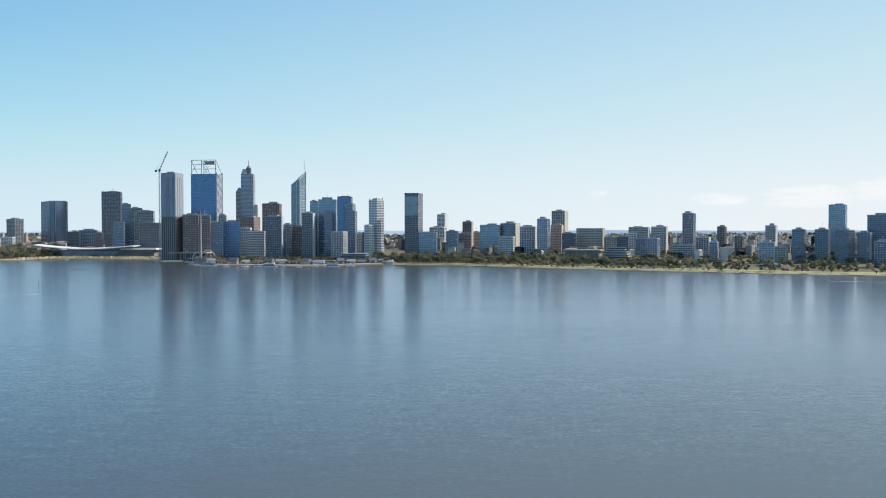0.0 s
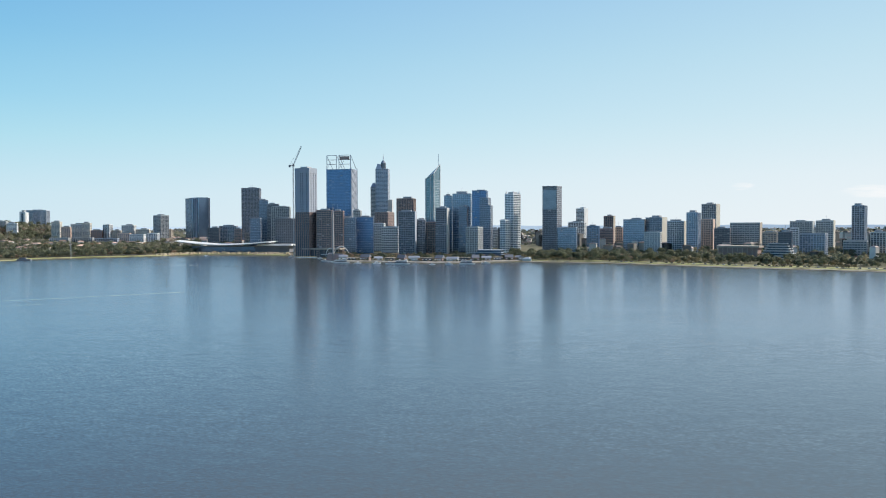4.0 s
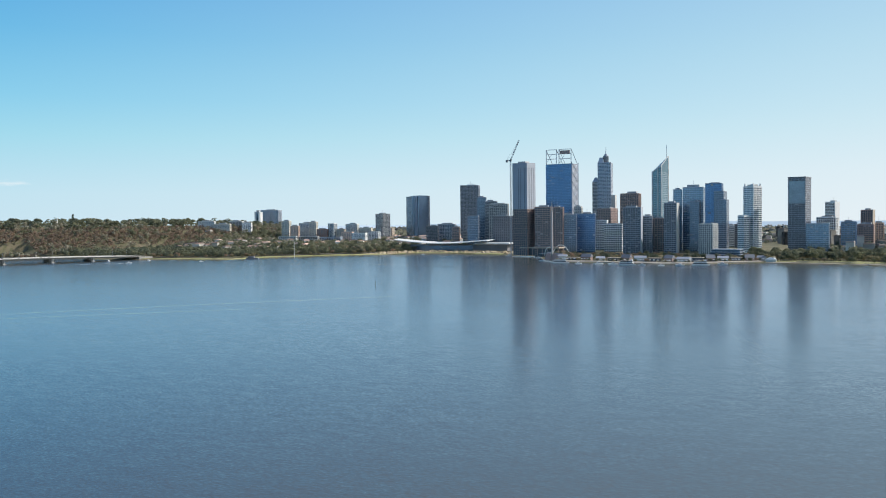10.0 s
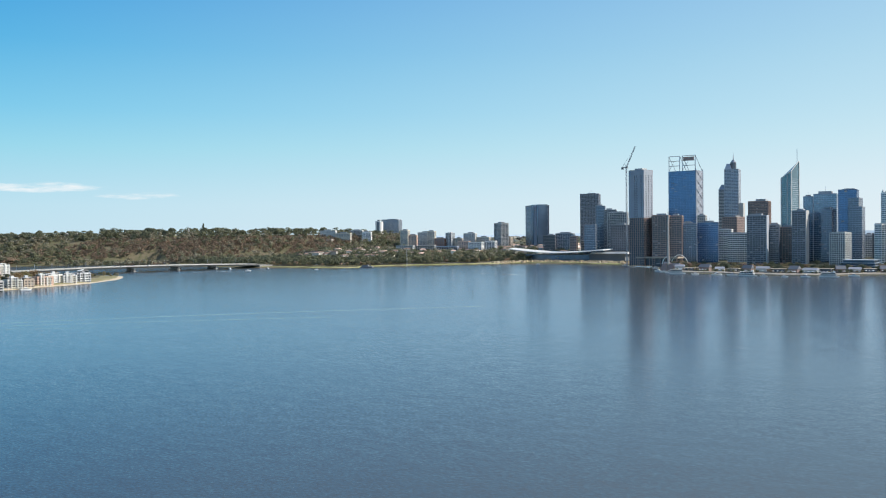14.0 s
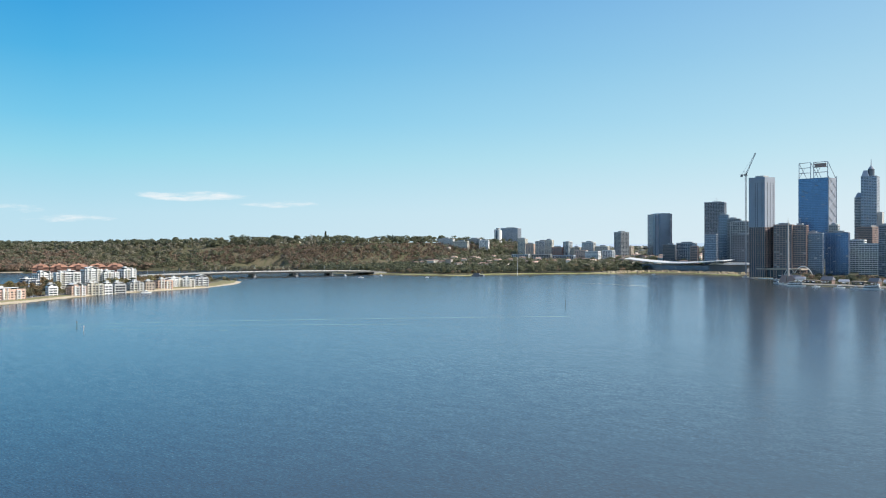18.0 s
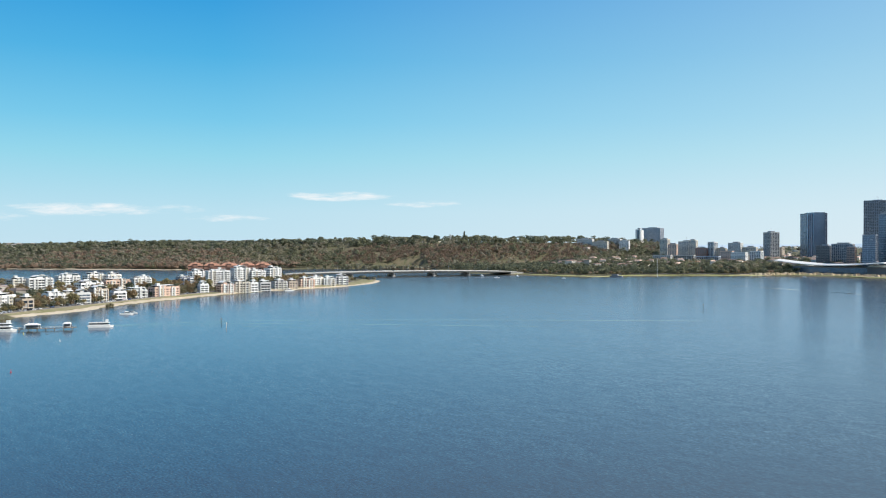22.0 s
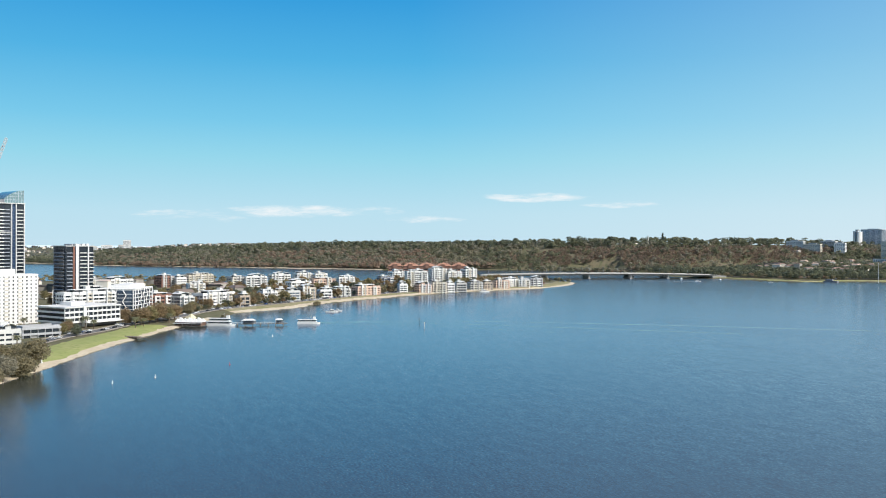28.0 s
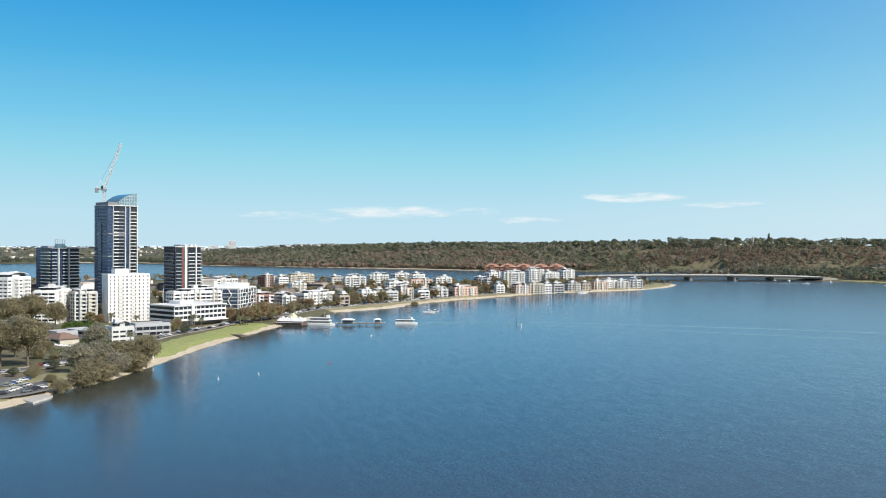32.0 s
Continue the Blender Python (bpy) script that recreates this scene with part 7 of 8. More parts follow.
strip("park_lawn", [(-1850, 1800), (-1785, 1872), (-1722, 1942), (-1655, 2016)], -14, 14, .5, lawn, "green park lawn on the edge of the scarp", "lawn", step=12, wobble=2)
SCARP = (-3250, 250, -1240, 2500)
woodland("bushland", 1900, SCARP, flats, 6.0, 10.0, 24, .19, "dark", "dark green trees along the foot of the scarp", 51)
woodland("bushland", 900, SCARP, flats, 5.5, 9.5, 24, .19, "green", "green trees along the foot of the scarp", 50)
woodland("bushland", 2300, SCARP, on_scarp(0, 290, 2, -.1, .75), 6.0, 10.0, 20, .20, "green", "green bushland trees on the scarp", 52)
woodland("bushland", 2300, SCARP, on_scarp(0, 290, 3, -.2, .75), 5.5, 9.5, 20, .20, "grey", "grey green bushland trees on the scarp", 53)
woodland("bushland", 1100, SCARP, on_scarp(0, 290, 15, -.1, .8), 6.0, 10.5, 20, .20, "dark", "dark bushland trees on the scarp", 48)
woodland("heathland", 3000, SCARP, on_scarp(10, 200, 4, -.05), 2.8, 5.5, 11, .30, "heath", "brown heath shrubs on the scarp", 54)
woodland("heathland", 3800, (-1950, 1560, -1240, 2450), on_scarp(35, 240, 13, -.4), 2.2, 4.6, 11, .30, "heath", "reddish brown heath on the open slope", 69)
woodland("heathland", 2000, (-2950, 480, -1950, 1350), on_scarp(-60, 190, 9, -.2), 5.0, 8.5, 17, .22, "rust", "brown leaved trees on the lower scarp", 58)
woodland("bushland", 800, (-2950, 480, -1950, 1350), on_scarp(-60, 190, 19, -.2), 5.0, 8.5, 17, .22, "grey", "grey green trees on the lower scarp", 49)
woodland("bushland", 900, SCARP, on_scarp(255, 520, 6, -.2), 7.5, 12.0, 26, .18, "green", "tall gum trees on top of the scarp", 55)
woodland("bushland", 900, SCARP, on_scarp(255, 480, 7, -.1), 7.5, 12.5, 26, .18, "dark", "tall dark trees on top of the scarp", 56)
woodland("skyline_trees", 260, SCARP, on_scarp(265, 330, 11, -.1), 9, 15.0, 90, .12, "dark", "tall spreading gum trees on the skyline", 59)
woodland("skyline_trees", 200, SCARP, on_scarp(250, 330, 12, -.1), 8.5, 14.0, 84, .12, "green", "tall spreading gum trees on the skyline", 60)
woodland("autumn_trees", 300, (-2120, 1000, -1760, 1500), flats, 7.5, 10.5, 26, .20, "rust", "dense russet autumn trees at the scarp's foot", 57)


def on_hill(X, Y, rs):
    c = signed(CITY, X, Y)
    return (c > 60) & (up(X, Y) < 40) & (c < 1100) & (X < -760 - (Y - 1900) * .35) & (Y > 1560)


def hill_gardens(X, Y, rs):
    c = signed(CITY, X, Y)
    return (c > 60) & (c < 1100) & (X < -760 - (Y - 1900) * .35) & (Y > 1560) & ((up(X, Y) < 40) | (X > -1450))


woodland("hill_trees", 2100, (-2500, 1500, -700, 3000), hill_gardens, 5.0, 9.0, 15, .24, "green", "garden trees between the hillside buildings", 61)
woodland("hill_trees", 1000, (-2500, 1500, -700, 3000), hill_gardens, 5.0, 9.5, 15, .24, "dark", "dark garden trees between the hillside buildings", 62)


woodland("hill_trees", 700, (-1500, 1880, -960, 2330), hill_gardens, 7.5, 11.5, 24, .18, "green", "large green trees before the hillside buildings", 81)
woodland("hill_trees", 500, (-1500, 1880, -960, 2330), hill_gardens, 7.0, 11.0, 24, .18, "grey", "large grey green trees before the hillside buildings", 82)
woodland("hill_trees", 120, (-1350, 1880, -1000, 2080), hill_gardens, 7.0, 10.0, 24, .18, "autumn", "autumn trees along the foot of the hill", 83)


def suburb(X, Y, rs):
    c, w = signed(CITY, X, Y), signed(WEST, X, Y)
    r = np.hypot(X - 10, Y - 130)
    return (((c > 420) & (X > -3600)) | ((w > 20) & (Y < 700)) | ((w > 20) & (up(X, Y) > 480))) & (r > 2050) & (r < 4950)


# leaves paled and greyed here to carry the haze of distance
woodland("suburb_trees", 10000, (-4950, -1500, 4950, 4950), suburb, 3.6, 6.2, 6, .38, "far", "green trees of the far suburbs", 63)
woodland("suburb_trees", 5000, (-4950, -1500, 4950, 4950), suburb, 3.6, 6.2, 6, .38, "dark", "grey green trees of the far suburbs", 64)
woodland("far_shore_trees", 900, (-3500, -900, -2650, 620), lambda X, Y, rs: (wd(X, Y) > 8) & (wd(X, Y) < 130), 5, 9, 8, .3, "dark", "dark trees on the far western shore", 65)
woodland("point_trees", 240, (-1620, -100, -1380, 760), lambda X, Y, rs: (signed(SOUTH, X, Y) > 8) & (signed(SOUTH, X, Y) < 70), 4, 7, 12, .26, "olive", "trees on the back shore of the point", 66)


def in_city(X, Y, rs):
    c = signed(CITY, X, Y)
    return (c > 75) & (c < 430) & (X > -60)


woodland("city_trees", 1000, (-60, 900, 1700, 2200), in_city, 4.5, 8.0, 9, .34, "dark", "dark street trees between the eastern blocks", 67)
woodland("city_trees", 350, (-60, 900, 1700, 2200), in_city, 4.0, 7.0, 9, .34, "olive", "olive street trees between the eastern blocks", 68)


def far_houses(name, count, region, keep, lo, hi, mats, label, seed):
    """Small pitched and flat roofed houses, too far off to tell apart, joined."""
    rs = np.random.RandomState(seed)
    x0, y0, x1, y1 = region
    X, Y = rs.uniform(x0, x1, count * 6), rs.uniform(y0, y1, count * 6)
    ok = keep(X, Y, rs)
    X, Y = X[ok][:count], Y[ok][:count]
    Zs = height(X, Y)
    body, roof = Geo(), Geo()
    for x, y, z in zip(X, Y, Zs):
        w, d, h, a = rs.uniform(10, 24), rs.uniform(9, 15), rs.uniform(lo, hi), rs.uniform(0, 3.1)
        ca, sa_ = math.cos(a), math.sin(a)
        o = [(x + px * w * .5 * ca - py * d * .5 * sa_, y + px * w * .5 * sa_ + py * d * .5 * ca) for px, py in ((-1, -1), (1, -1), (1, 1), (-1, 1))]
        body.prism(o, z - 1, z + h)
        o2 = [(x + (px - x) * 1.08, y + (py - y) * 1.08) for px, py in o]
        roof.prism(o2, z + h, z + h + rs.uniform(.6, 3.2), rs.uniform(.4, .8))
    tagged(new(name, body.mesh(name, mats[0])), label, "houses", kind="stuff")
    tagged(new(name + "_roofs", roof.mesh(name + "_roofs", mats[1])), "roofs of " + label, "roofs", kind="stuff")


far_wall = mat("far_walls", (0.46, 0.43, 0.38), .8, 0, .5, .01, .05, each=1.6, island=True)
far_roof = mat("far_roofs", (0.30, 0.24, 0.21), .8, 0, .6, .01, .05, each=1.8, island=True)
far_houses("suburb_houses", 1000, (-4950, -1500, -900, 4950), suburb, 4, 8, (far_wall, far_roof), "pale houses of the western suburbs", 77)
far_houses("suburb_houses", 3200, (-900, -1500, 4950, 4950), suburb, 4, 9, (far_wall, far_roof), "pale houses of the far suburbs", 71)
far_houses("hill_houses", 300, (-2300, 1560, -800, 2800), lambda X, Y, rs: on_hill(X, Y, rs) & (signed(CITY, X, Y) > 230), 8, 19, (mat("hill_walls", (0.60, 0.56, 0.50), .8, 0, .3, .01, .05, each=1.4, island=True), mat("hill_roofs", (0.44, 0.30, 0.24), .8, 0, .4, .01, .05, each=1.8, island=True)), "pale houses among the hillside trees", 72)
far_houses("city_blocks", 240, (-900, 2050, 1600, 2700), lambda X, Y, rs: signed(CITY, X, Y) > 380, 12, 34, (far_wall, far_roof), "low pale city blocks behind the towers", 73)
far_houses("east_blocks", 170, (-40, 1500, 1500, 2100), lambda X, Y, rs: (signed(CITY, X, Y) > 230), 8, 22, (far_wall, far_roof), "low pale blocks among the eastern towers", 74)
far_houses("point_houses", 70, (-1560, 100, -900, 800), lambda X, Y, rs: (signed(SOUTH, X, Y) > 150), 5, 10, (far_wall, far_roof), "low houses between the riverside apartments", 76)


# ---------------------------------------------------------------- road bridge at the narrows
def narrows_bridge():
    a, b = Vector((-1440, 1110, 0)), Vector((-1270, 1545, 0))
    L = (b - a).length
    rz = math.degrees(math.atan2(b.y - a.y, b.x - a.x))
    e = thing("road_bridge", a.x, a.y, 0, rz, "low concrete road bridge with slightly arched deck", "bridge")
    con = mat("bridge_concrete", (0.40, 0.38, 0.35), .8, 0, .15, .1, .8)
    N = 24
    up = lambda t: 6.0 + 3.2 * (1 - (2 * t - 1) ** 2)
    g = Geo()
    for side in (0, 1):
        for i in range(N + 1):
            t = i / N
            soff = 1.6 + 1.6 * abs(math.sin(t * math.pi * 5)) ** .5 * -1 + 1.2
            for y, z in ((-26, up(t)), (26, up(t)), (22, up(t) - 3.0 + soff * .4), (-22, up(t) - 3.0 + soff * .4)):
                if side == 0:
                    g.v.append((L * t, y, z))
    for i in range(N):
        k = 4 * i
        for j in range(4):
            g.f.append((k + j, k + 4 + j, k + 4 + (j + 1) % 4, k + (j + 1) % 4))
    part("deck", g, con, e)
    for y in (-26, 26, 0):
        g = Geo()
        for i in range(N):
            g.beam((L * i / N, y, up(i / N) + .55), (L * (i + 1) / N, y, up((i + 1) / N) + .55), .55)
        part("parapet", g, mat("bridge_pale", (0.55, 0.53, 0.49), .8), e)
    for t in (.26, .44, .62, .78):
        for k in range(6):
            y = -20 + 8 * k
            part("pier", Geo().box(L * t - 1.4, y - 1.4, -2, L * t + 1.4, y + 1.4, up(t) - 2.0), con, e)
        part("pile_cap", Geo().box(L * t - 3, -23, -1, L * t + 3, 23, 1.0), con, e)
    for t in (0.0, 1.0):
        part("abutment", Geo().box(L * t - 14, -27, -1, L * t + 14, 27, up(t) - .6), con, e)
    for i in range(16):
        t = (i + .5) / 16
        part("lamp_post", Geo().beam((L * t, 25, up(t)), (L * t, 25, up(t) + 10), .14).beam((L * t, 25, up(t) + 10), (L * t, 22, up(t) + 10.3), .1), wall("steel"), e)
    rnd = random.Random(8)
    ang = radians(rz)
    for i in range(20):
        t, y = rnd.random(), rnd.choice((-19, -14, 9, 15))
        x0, y0 = a.x + math.cos(ang) * L * t - math.sin(ang) * y, a.y + math.sin(ang) * L * t + math.cos(ang) * y
        park_car(x0, y0, up(t) + .02, rz)


narrows_bridge()
strip("freeway", [(-1270, 1545), (-1180, 1625), (-1050, 1720), (-940, 1830), (-860, 1930), (-760, 1985)], -8, 14, 1.2, asphalt, "grey freeway ramp along the shore", "road", across=2)
for bx, by, L, rz in ((-1345, 1400, 16, 100), (-1250, 1440, 12, 160), (-1190, 1480, 10, 165), (-1060, 1470, 8, 40)):
    motor_boat(bx, by, rz, L, "white motor boat near the bridge")
e = thing("moored_barge", -1040, 1600, 0, 15, "dark moored work barge near the shore", "boat")
part("hull", Geo().box(-12, -4, -.5, 12, 4, 2.2), wall("dark"), e)
part("deck_house", Geo().box(-9, -3, 2.2, 3, 3, 5.0), wall("dark"), e)
part("crane_post", Geo().beam((6, 0, 2), (9, 0, 8), .3), wall("dark"), e)
e = thing("flagpole", -939, 1590, 2.5, 0, "tall pale flagpole on the foreshore lawn", "flagpole")
part("pole", Geo().beam((0, 0, 0), (0, 0, 34), .45, 8), wall("offwhite"), e)
strip("lawn", [(-1270, 1528), (-1180, 1530), (-1069, 1552), (-1041, 1632), (-985, 1712), (-905, 1806), (-866, 1856), (-813, 1903), (-700, 1888), (-620, 1860)], 0.0, 9.0, 0.35, park_grass, "pale dry foreshore grass and beach", "lawn", step=14, wobble=3)
strip("building_site", [(-900, 1815), (-866, 1862), (-813, 1908), (-700, 1893), (-610, 1862), (-560, 1830)], 4.0, 38.0, .45, flat_mat("site_earth", (0.50, 0.39, 0.25), (0.58, 0.48, 0.34), (0.34, 0.30, 0.17), 0.02, 0.09), "sandy cleared ground before the long hall", "ground", step=10, wobble=3)
strip("footpath", [(-110, 1592), (0, 1552), (74, 1511), (197, 1422), (354, 1324), (490, 1238), (594, 1192), (900, 1052)], 1.0, 5.0, 0.35, paving, "pale riverside promenade path", "footpath", step=14, wobble=.5)
strip("lawn", [(-110, 1592), (0, 1552), (74, 1511), (197, 1422), (354, 1324), (490, 1238), (594, 1192), (900, 1052)], 6.0, 60.0, 0.30, park_grass, "sunlit yellow green foreshore parkland", "lawn", step=14, wobble=3)
# street surface coloured pale to stand for the sun glinting on it
strip("street", [(497, 1335), (548, 1480), (640, 1780), (740, 2080), (790, 2250)], -6.0, 6.0, .5, mat("glint_street", (0.42, 0.40, 0.37), .35, 0, .15, .05, .4), "city street from the river, sun glint in its pale colour", "road", step=14, across=2)
strip("street", [(-60, 1592), (74, 1536), (197, 1447), (354, 1349), (490, 1263), (594, 1217)], -3.0, 3.0, .42, asphalt, "grey drive along the riverside park", "road", step=12, across=2)
for p in along([(60, 1546), (197, 1450), (354, 1352), (420, 1311)], 9.0):
    if car_rnd.random() < .75:
        park_car(p.x, p.y, float(height([p.x], [p.y])[0]) + .46, -32 + car_rnd.choice((0, 180)))
# low tile roofed pavilions and a white marquee on the eastern lawn
for x, y, w, k in ((440, 1640, 30, 0), (478, 1622, 26, 0), (575, 1545, 24, 0), (528, 1420, 36, 1), (402, 1600, 16, 1), (640, 1470, 22, 0)):
    e = thing("park_pavilion", x, y, 3.2, -28, ("low park building with a red tiled hip roof", "long white marquee on the riverside lawn")[k], "pavilion", "park buildings")
    part("wall", Geo().box(-w / 2, -6, -.8, w / 2, 6, 4.0), wall("cream" if k == 0 else "white"), e)
    part("roof", Geo().prism([(-w / 2 - 1, -7), (w / 2 + 1, -7), (w / 2 + 1, 7), (-w / 2 - 1, 7)], 4.0, 7.6 if k == 0 else 6.2, .5), wall("terracotta") if k == 0 else canvas_white, e)
    part("window_band", Geo().box(-w / 2 + 1, -6.12, .8, w / 2 - 1, -6.02, 2.6), glass("window"), e)

# convention centre: long dark hall under a sweeping white roof
heap_rnd = random.Random(31)
heaps = Geo()
for p in along([(-890, 1832), (-850, 1884), (-800, 1915), (-700, 1903), (-620, 1876), (-575, 1850)], 5.0):
    for k in range(3):
        x, y, r = p.x + heap_rnd.uniform(-4, 4), p.y + heap_rnd.uniform(0, 34), heap_rnd.uniform(3, 8)
        z = float(height([x], [y])[0])
        heaps.prism([(x + r * px * heap_rnd.uniform(.7, 1.2), y + r * py * heap_rnd.uniform(.7, 1.2)) for px, py in ring(1, 1, 9)], z - .6, z + heap_rnd.uniform(1.2, 4.6), heap_rnd.uniform(.3, .6))
tagged(new("earth_heaps", heaps.mesh("earth_heaps", bpy.data.materials["site_earth"])), "low heaps of sand and earth on cleared ground", "earth", kind="stuff")
e = thing("convention_centre", -775, 1975, 4, 4, "long dark hall under a sweeping white curved roof", "building")
g = Geo()
N = 28
for i in range(N + 1):
    t = i / N
    x = -135 + 225 * t
    z = 24.5 - 7 * math.sin(math.pi * min(1, t * 1.04)) - 2.5 * t
    wid = 16 + 26 * t
    g.v += [(x, -wid, z), (x, wid, z + 2), (x, wid, z + 3.4), (x, -wid, z + 1.4)]
for i in range(N):
    k = 4 * i
    for j in range(4):
        g.f.append((k + j, k + (j + 1) % 4, k + 4 + (j + 1) % 4, k + 4 + j))
g.f += [(0, 3, 2, 1), (4 * N, 4 * N + 1, 4 * N + 2, 4 * N + 3)]
part("curved_roof", g, canvas_white, e, "sweeping white roof")
part("hall", Geo().box(-95, -14, 0, 92, 34, 14.5), wall("dark"), e)
part("glazed_front", Geo().box(-80, -14.4, 1, 50, -14.1, 12), glass("dark_blue"), e)
part("east_hall", Geo().box(60, -22, 0, 130, 30, 15), wall("dark"), e)
part("east_roof", Geo().box(56, -30, 15, 138, 32, 18.5, .9), wall("offwhite"), e, "pale sloping roof")
part("west_wall", Geo().box(-96, -10, 0, -60, 20, 8), wall("dark"), e)

# quay: bell spire, brown roofed pavilion, arched footbridge, kiosks, moored boats
e = thing("bell_tower", -438, 1592, 2.2, 0, "slim white bell tower spire on a copper base", "tower")
for s in (-1, 1):
    part("copper_sail", Geo().prism([(s * 6 - 6, -7), (s * 6 + 6, -7), (s * 3 + 2, 7), (s * 3 - 2, 7)], 0, 11, .5), wall("brown"), e, "brown copper sail")
part("glass_shaft", Geo().prism(ring(2.2, 2.2, 6), 0, 78, .7), mat("spire_metal", (.46, .42, .39), .5), e)
part("spire", Geo().prism(ring(1.5, 1.5, 6), 78, 98, .1), mat("spire_metal", (.46, .42, .39), .5), e)
e = thing("quay_pavilion", -505, 1765, 3, -8, "long pavilion under a thin brown flat roof", "pavilion")
part("roof", Geo().box(-42, -14, 13.5, 38, 14, 16), wall("tan"), e)
part("glazing", Geo().box(-32, -9, 0, 30, 9, 13.5), glass("black"), e)
for i in range(8):
    part("column", Geo().box(-38 + 10.5 * i, -12.4, 0, -37.2 + 10.5 * i, -11.6, 13.5), wall("brown"), e)
e = thing("arched_footbridge", -478, 1752, 2, 4, "white cable footbridge with two leaning arches", "bridge")
arch_white = mat("arch_white", (.78, .78, .76), .4)
for x0, span, top in ((-20, 18, 17), (-4, 30, 21)):
    g = Geo()
    for i in range(14):
        t0, t1 = math.pi * i / 14, math.pi * (i + 1) / 14
        g.beam((x0 + span / 2 - math.cos(t0) * span / 2, -3 * math.sin(t0), top * math.sin(t0)), (x0 + span / 2 - math.cos(t1) * span / 2, -3 * math.sin(t1), top * math.sin(t1)), .8)
    part("arch", g, arch_white, e)
part("deck", Geo().box(-30, -2, 4.5, 38, 2, 5.2), arch_white, e)
for i in range(10):
    part("hanger", Geo().beam((-16 + 4 * i, -1, 5), (-14 + 3.9 * i, -2, 13), .09), arch_white, e)
quay = random.Random(21)
QUAY = [(-462, 1648), (-420, 1572), (-351, 1546), (-285, 1530), (-218, 1522), (-165, 1560), (-110, 1598)]
strip("quay_wall", QUAY, -3.0, 10.0, 1.0, paving, "pale stone quay edge and promenade", "quay", step=12, across=2, thick=2.0)
for i, p in enumerate(along(QUAY, 19)):
    kind = i % 3
    x, y = p.x, p.y + 22
    w, d, h = quay.uniform(12, 20), quay.uniform(9, 13), quay.uniform(4, 6)
    e = thing("quay_kiosk", x, y, 2.8, quay.uniform(-25, 15), ("low jetty shed with a dark pitched roof", "low white roofed ferry terminal", "low glass cafe with a flat roof")[kind], "building", "quay sheds")
    part("wall", Geo().box(-w / 2, -d / 2, -1.5, w / 2, d / 2, h), (wall("brown"), wall("offwhite"), glass("grey"))[kind], e)
    if kind == 2:
        part("roof", Geo().box(-w / 2 - 1.5, -d / 2 - 1.5, h, w / 2 + 1.5, d / 2 + 1.5, h + .7), wall("tan"), e)
    else:
        top = h + (5.0, 3.0)[kind]
        g = Geo()
        a, b = w / 2 + 1, d / 2 + 1.2
        g.v += [(-a, -b, h), (a, -b, h), (a, b, h), (-a, b, h), (-a * .9, 0, top), (a * .9, 0, top)]
        g.f += [(0, 1, 5, 4), (2, 3, 4, 5), (1, 2, 5), (3, 0, 4), (3, 2, 1, 0)]
        part("roof", g, (wall("dark"), wall("slate"))[kind], e, ("dark gabled roof", "grey gabled roof")[kind])
    for k in range(3):
        part("shade_sail", Geo().prism([(-w / 2 + w * (k + .5) / 3 + px, -d / 2 - 4 + py) for px, py in ((-1.8, -1.6), (1.8, -1.6), (1.8, 1.6), (-1.8, 1.6))], 2.6, 3.6, .15), canvas_white, e)
for i, p in enumerate(along([(-455, 1600), (-405, 1535), (-340, 1512), (-270, 1490), (-215, 1488), (-160, 1530)], 24)):
    if i % 4 == 3:
        ferry(p.x, p.y - 6, quay.uniform(-20, 20), 26, 7, 2, "white tour vessel moored at the quay")
    else:
        motor_boat(p.x, p.y - 4, quay.uniform(-30, 40), quay.uniform(9, 16), "white motor boat moored at the quay")
motor_boat(-590, 1815, 20, 13, "white motor boat off the shore")
motor_boat(-790, 1850, 20, 8, "small white boat off the shore")
motor_boat(-500, 1720, 20, 12, "white motor boat near the footbridge")
# glass terraced building and boat shed at the water's edge
e = thing("terraced_office", -165, 1635, 3, -10, "low glass riverside office with white terraces", "building")
for k in range(4):
    part("storey", Geo().box(-26 + 2 * k, -13 + k, 4.2 * k, 26 - k, 13, 4.2 * k + 3.5), glass("dark_blue"), e)
    part("terrace", Geo().box(-28 + 2 * k, -15 + k, 4.2 * k + 3.5, 27 - k, 14, 4.2 * k + 4.2), wall("steel"), e)
e = thing("boat_shed", -96, 1600, 1, -12, "white boat shed on the water with a hipped roof", "building")
part("wall", Geo().box(-7, -5, 0, 7, 5, 4), wall("offwhite"), e)
part("roof", Geo().prism([(-8, -6), (8, -6), (8, 6), (-8, 6)], 4, 7, .45), canvas_white, e)
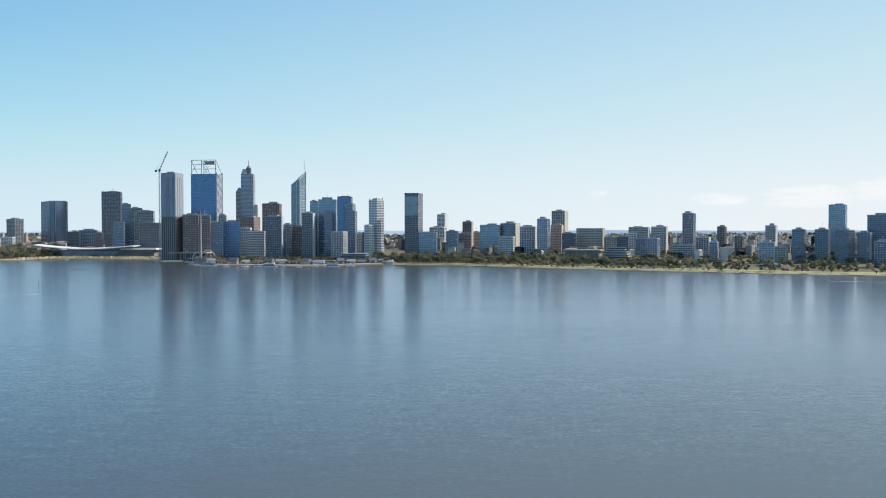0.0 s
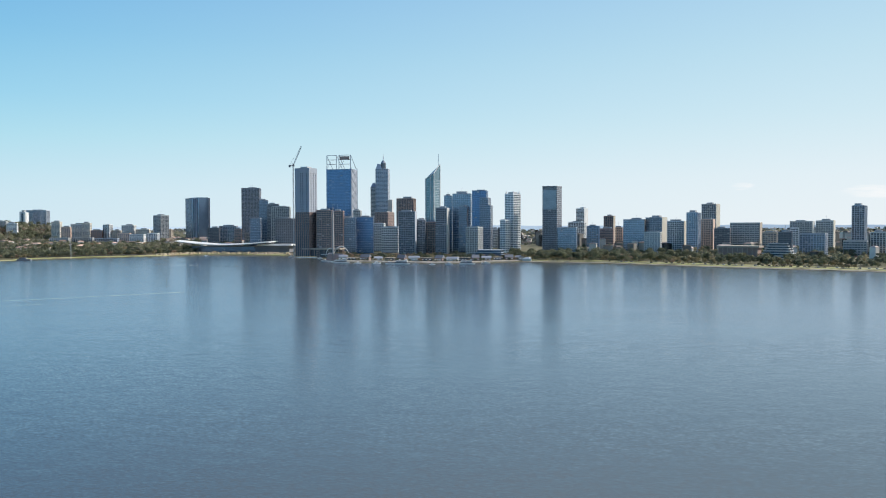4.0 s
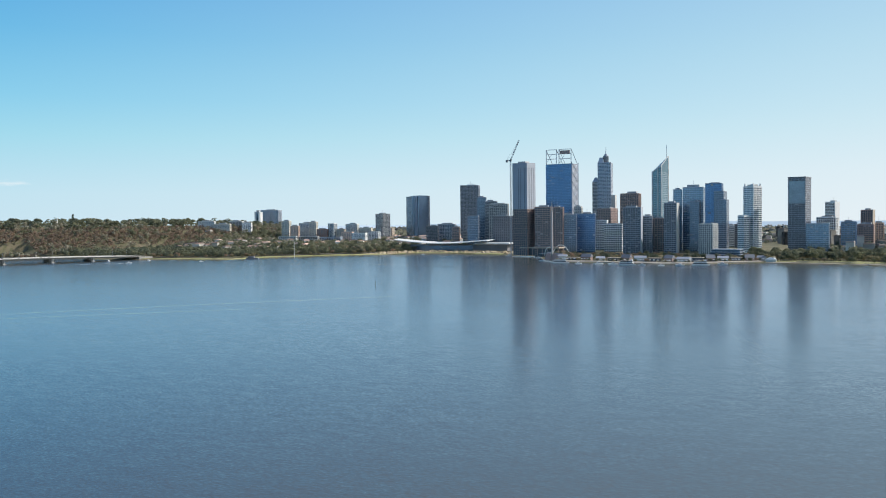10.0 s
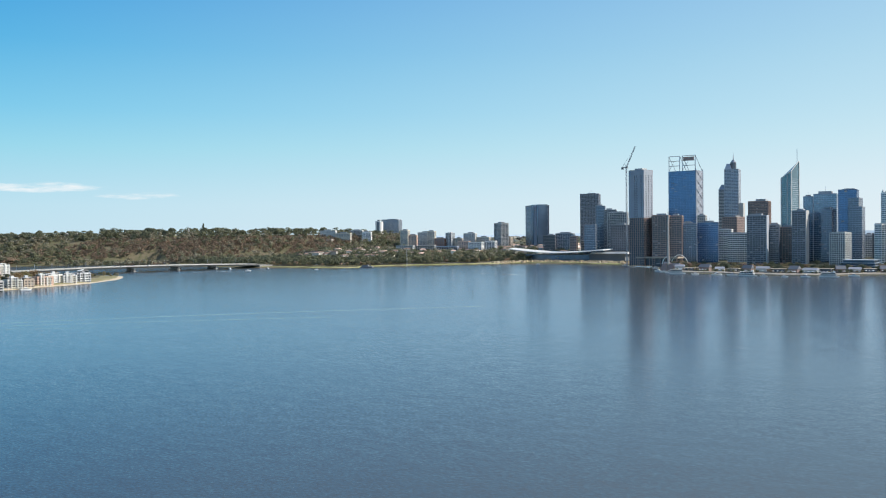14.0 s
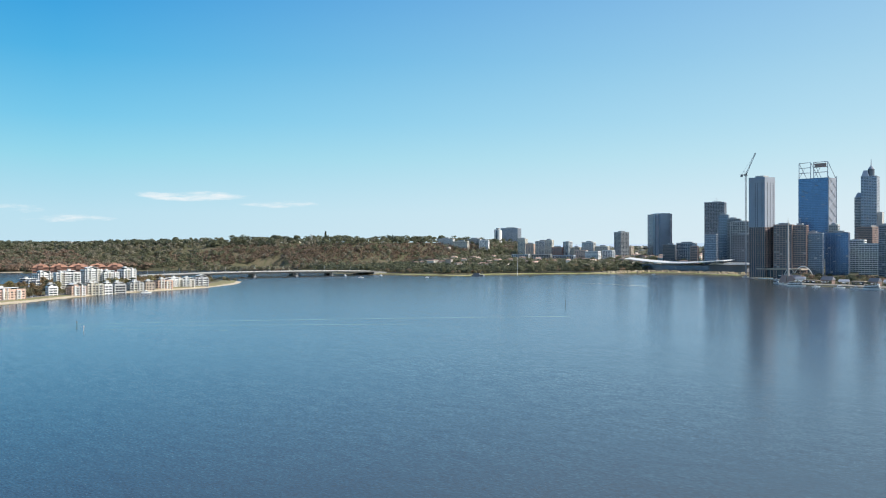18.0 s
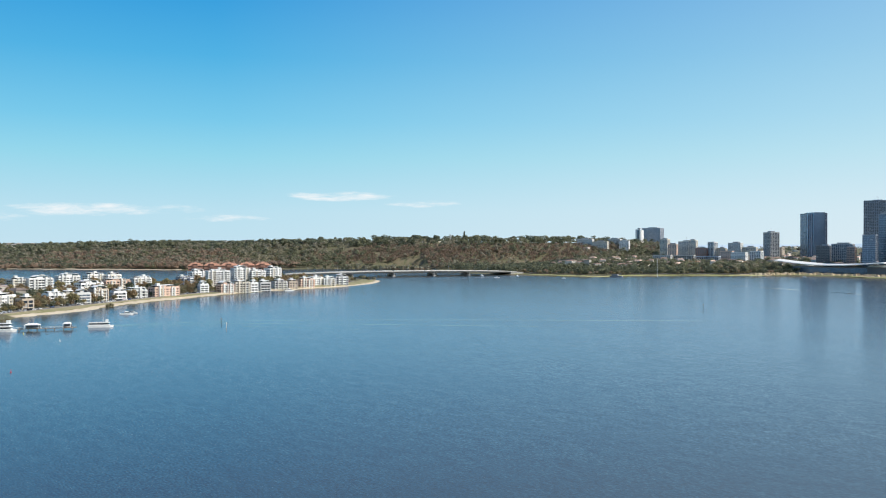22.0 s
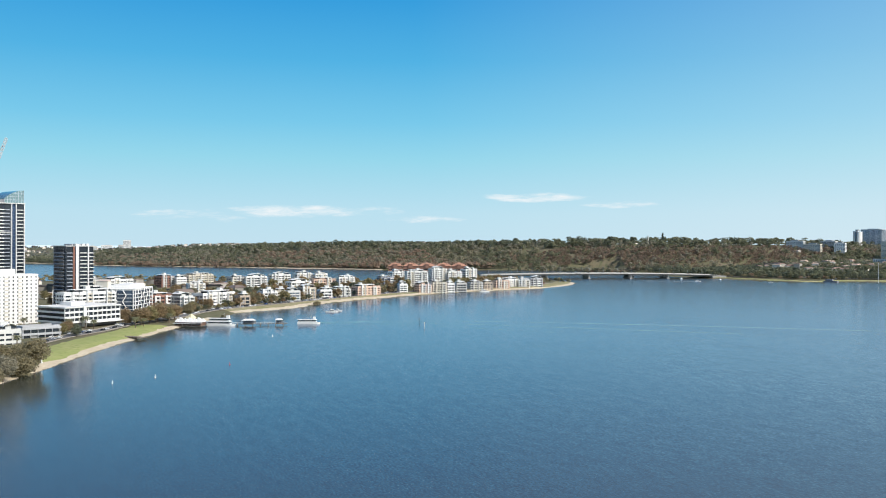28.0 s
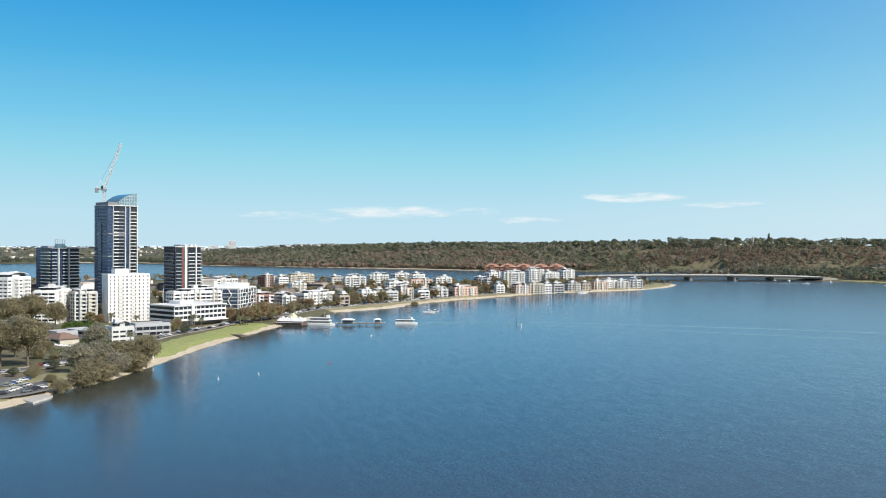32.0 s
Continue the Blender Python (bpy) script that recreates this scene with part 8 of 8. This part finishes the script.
# concert hall and the ziggurat block beside the park
e = thing("concert_hall", 262, 1640, 4, -22, "broad brown concrete concert hall with a flat roof", "building")
part("hall", Geo().box(-32, -16, 0, 32, 16, 20), wall("brown"), e)
part("roof", Geo().box(-35, -19, 20, 35, 19, 23), wall("tan"), e)
for i in range(9):
    part("column", Geo().box(-33 + 8 * i, -18.5, 0, -32 + 8 * i, -17.5, 20), wall("tan"), e)
e = thing("stepped_office", 318, 1610, 4, -24, "stepped concrete office block like a ziggurat", "building")
for k in range(7):
    part("storey", Geo().box(-26 + 2.1 * k, -15 + 1.6 * k, 4 * k, 26 - 2.1 * k, 15, 4 * k + 2.3), glass("grey"), e)
    part("terrace", Geo().box(-28 + 2.1 * k, -17 + 1.6 * k, 4 * k + 2.3, 28 - 2.1 * k, 16, 4 * k + 4), wall("concrete"), e)
# long riverside hotel with red tile roofs beyond the apartments
for x, y, w, rz in ((-1384, 897, 24, 63), (-1372, 921, 26, 63), (-1359, 947, 30, 63), (-1346, 973, 26, 60), (-1333, 997, 26, 60)):
    e = thing("resort_block", x, y, 3, rz, "long brown brick block with a red tiled hip roof", "building", "resort blocks")
    part("wall", Geo().box(-w / 2, -9, 0, w / 2, 9, 24), wall("brick"), e)
    for k in range(6):
        part("window_band", Geo().box(-w / 2 + 1, -9.15, 1.2 + 3.2 * k, w / 2 - 1, -9.02, 2.6 + 3.2 * k), glass("window"), e)
    part("roof", Geo().prism([(-w / 2 - 1, -10.5), (w / 2 + 1, -10.5), (w / 2 + 1, 10.5), (-w / 2 - 1, 10.5)], 24, 28.5, .5), wall("terracotta"), e)
    part("roof_turret", Geo().box(-3.5, -11, 21, 3.5, -3, 27), wall("brick"), e)
    part("turret_roof", Geo().prism([(-4.5, -12), (4.5, -12), (4.5, -2), (-4.5, -2)], 27, 30.5, .2), wall("terracotta"), e)
luffing_crane(-555.5, 1727.9, 3, 178.5, (15.0, 5.0, 39.0), (-6.5, -2.0), "grey luffing tower crane beside the unfinished tower", False)
# apartment blocks and a slim white tower on the far western shore
for x, y, w, h, n in ((-4175, 854, 32, 78, 0), (-4179, 829, 26, 56, 1), (-4187, 769, 46, 55, 2), (-4194, 710, 34, 50, 3), (-4148, 1016, 60, 43, 4)):
    tower(x, y, w, 24, 20, h, 80, "bands", "white" if n % 2 == 0 else "offwhite", "pale_blue", "white apartment tower far across the water", 3.2, 5, 2, "apartment_tower", "far towers")
# memorial on the park's edge
e = thing("stone_obelisk", -1795, 1835, float(height([-1795], [1835])[0]) - .3, 0, "pale stone memorial obelisk on the park's edge", "monument")
part("shaft", Geo().prism(ring(1.6, 1.6, 4, 45, 405), 3, 24, .6), wall("offwhite"), e)
part("base", Geo().box(-4, -4, 0, 4, 4, 3), wall("offwhite"), e)
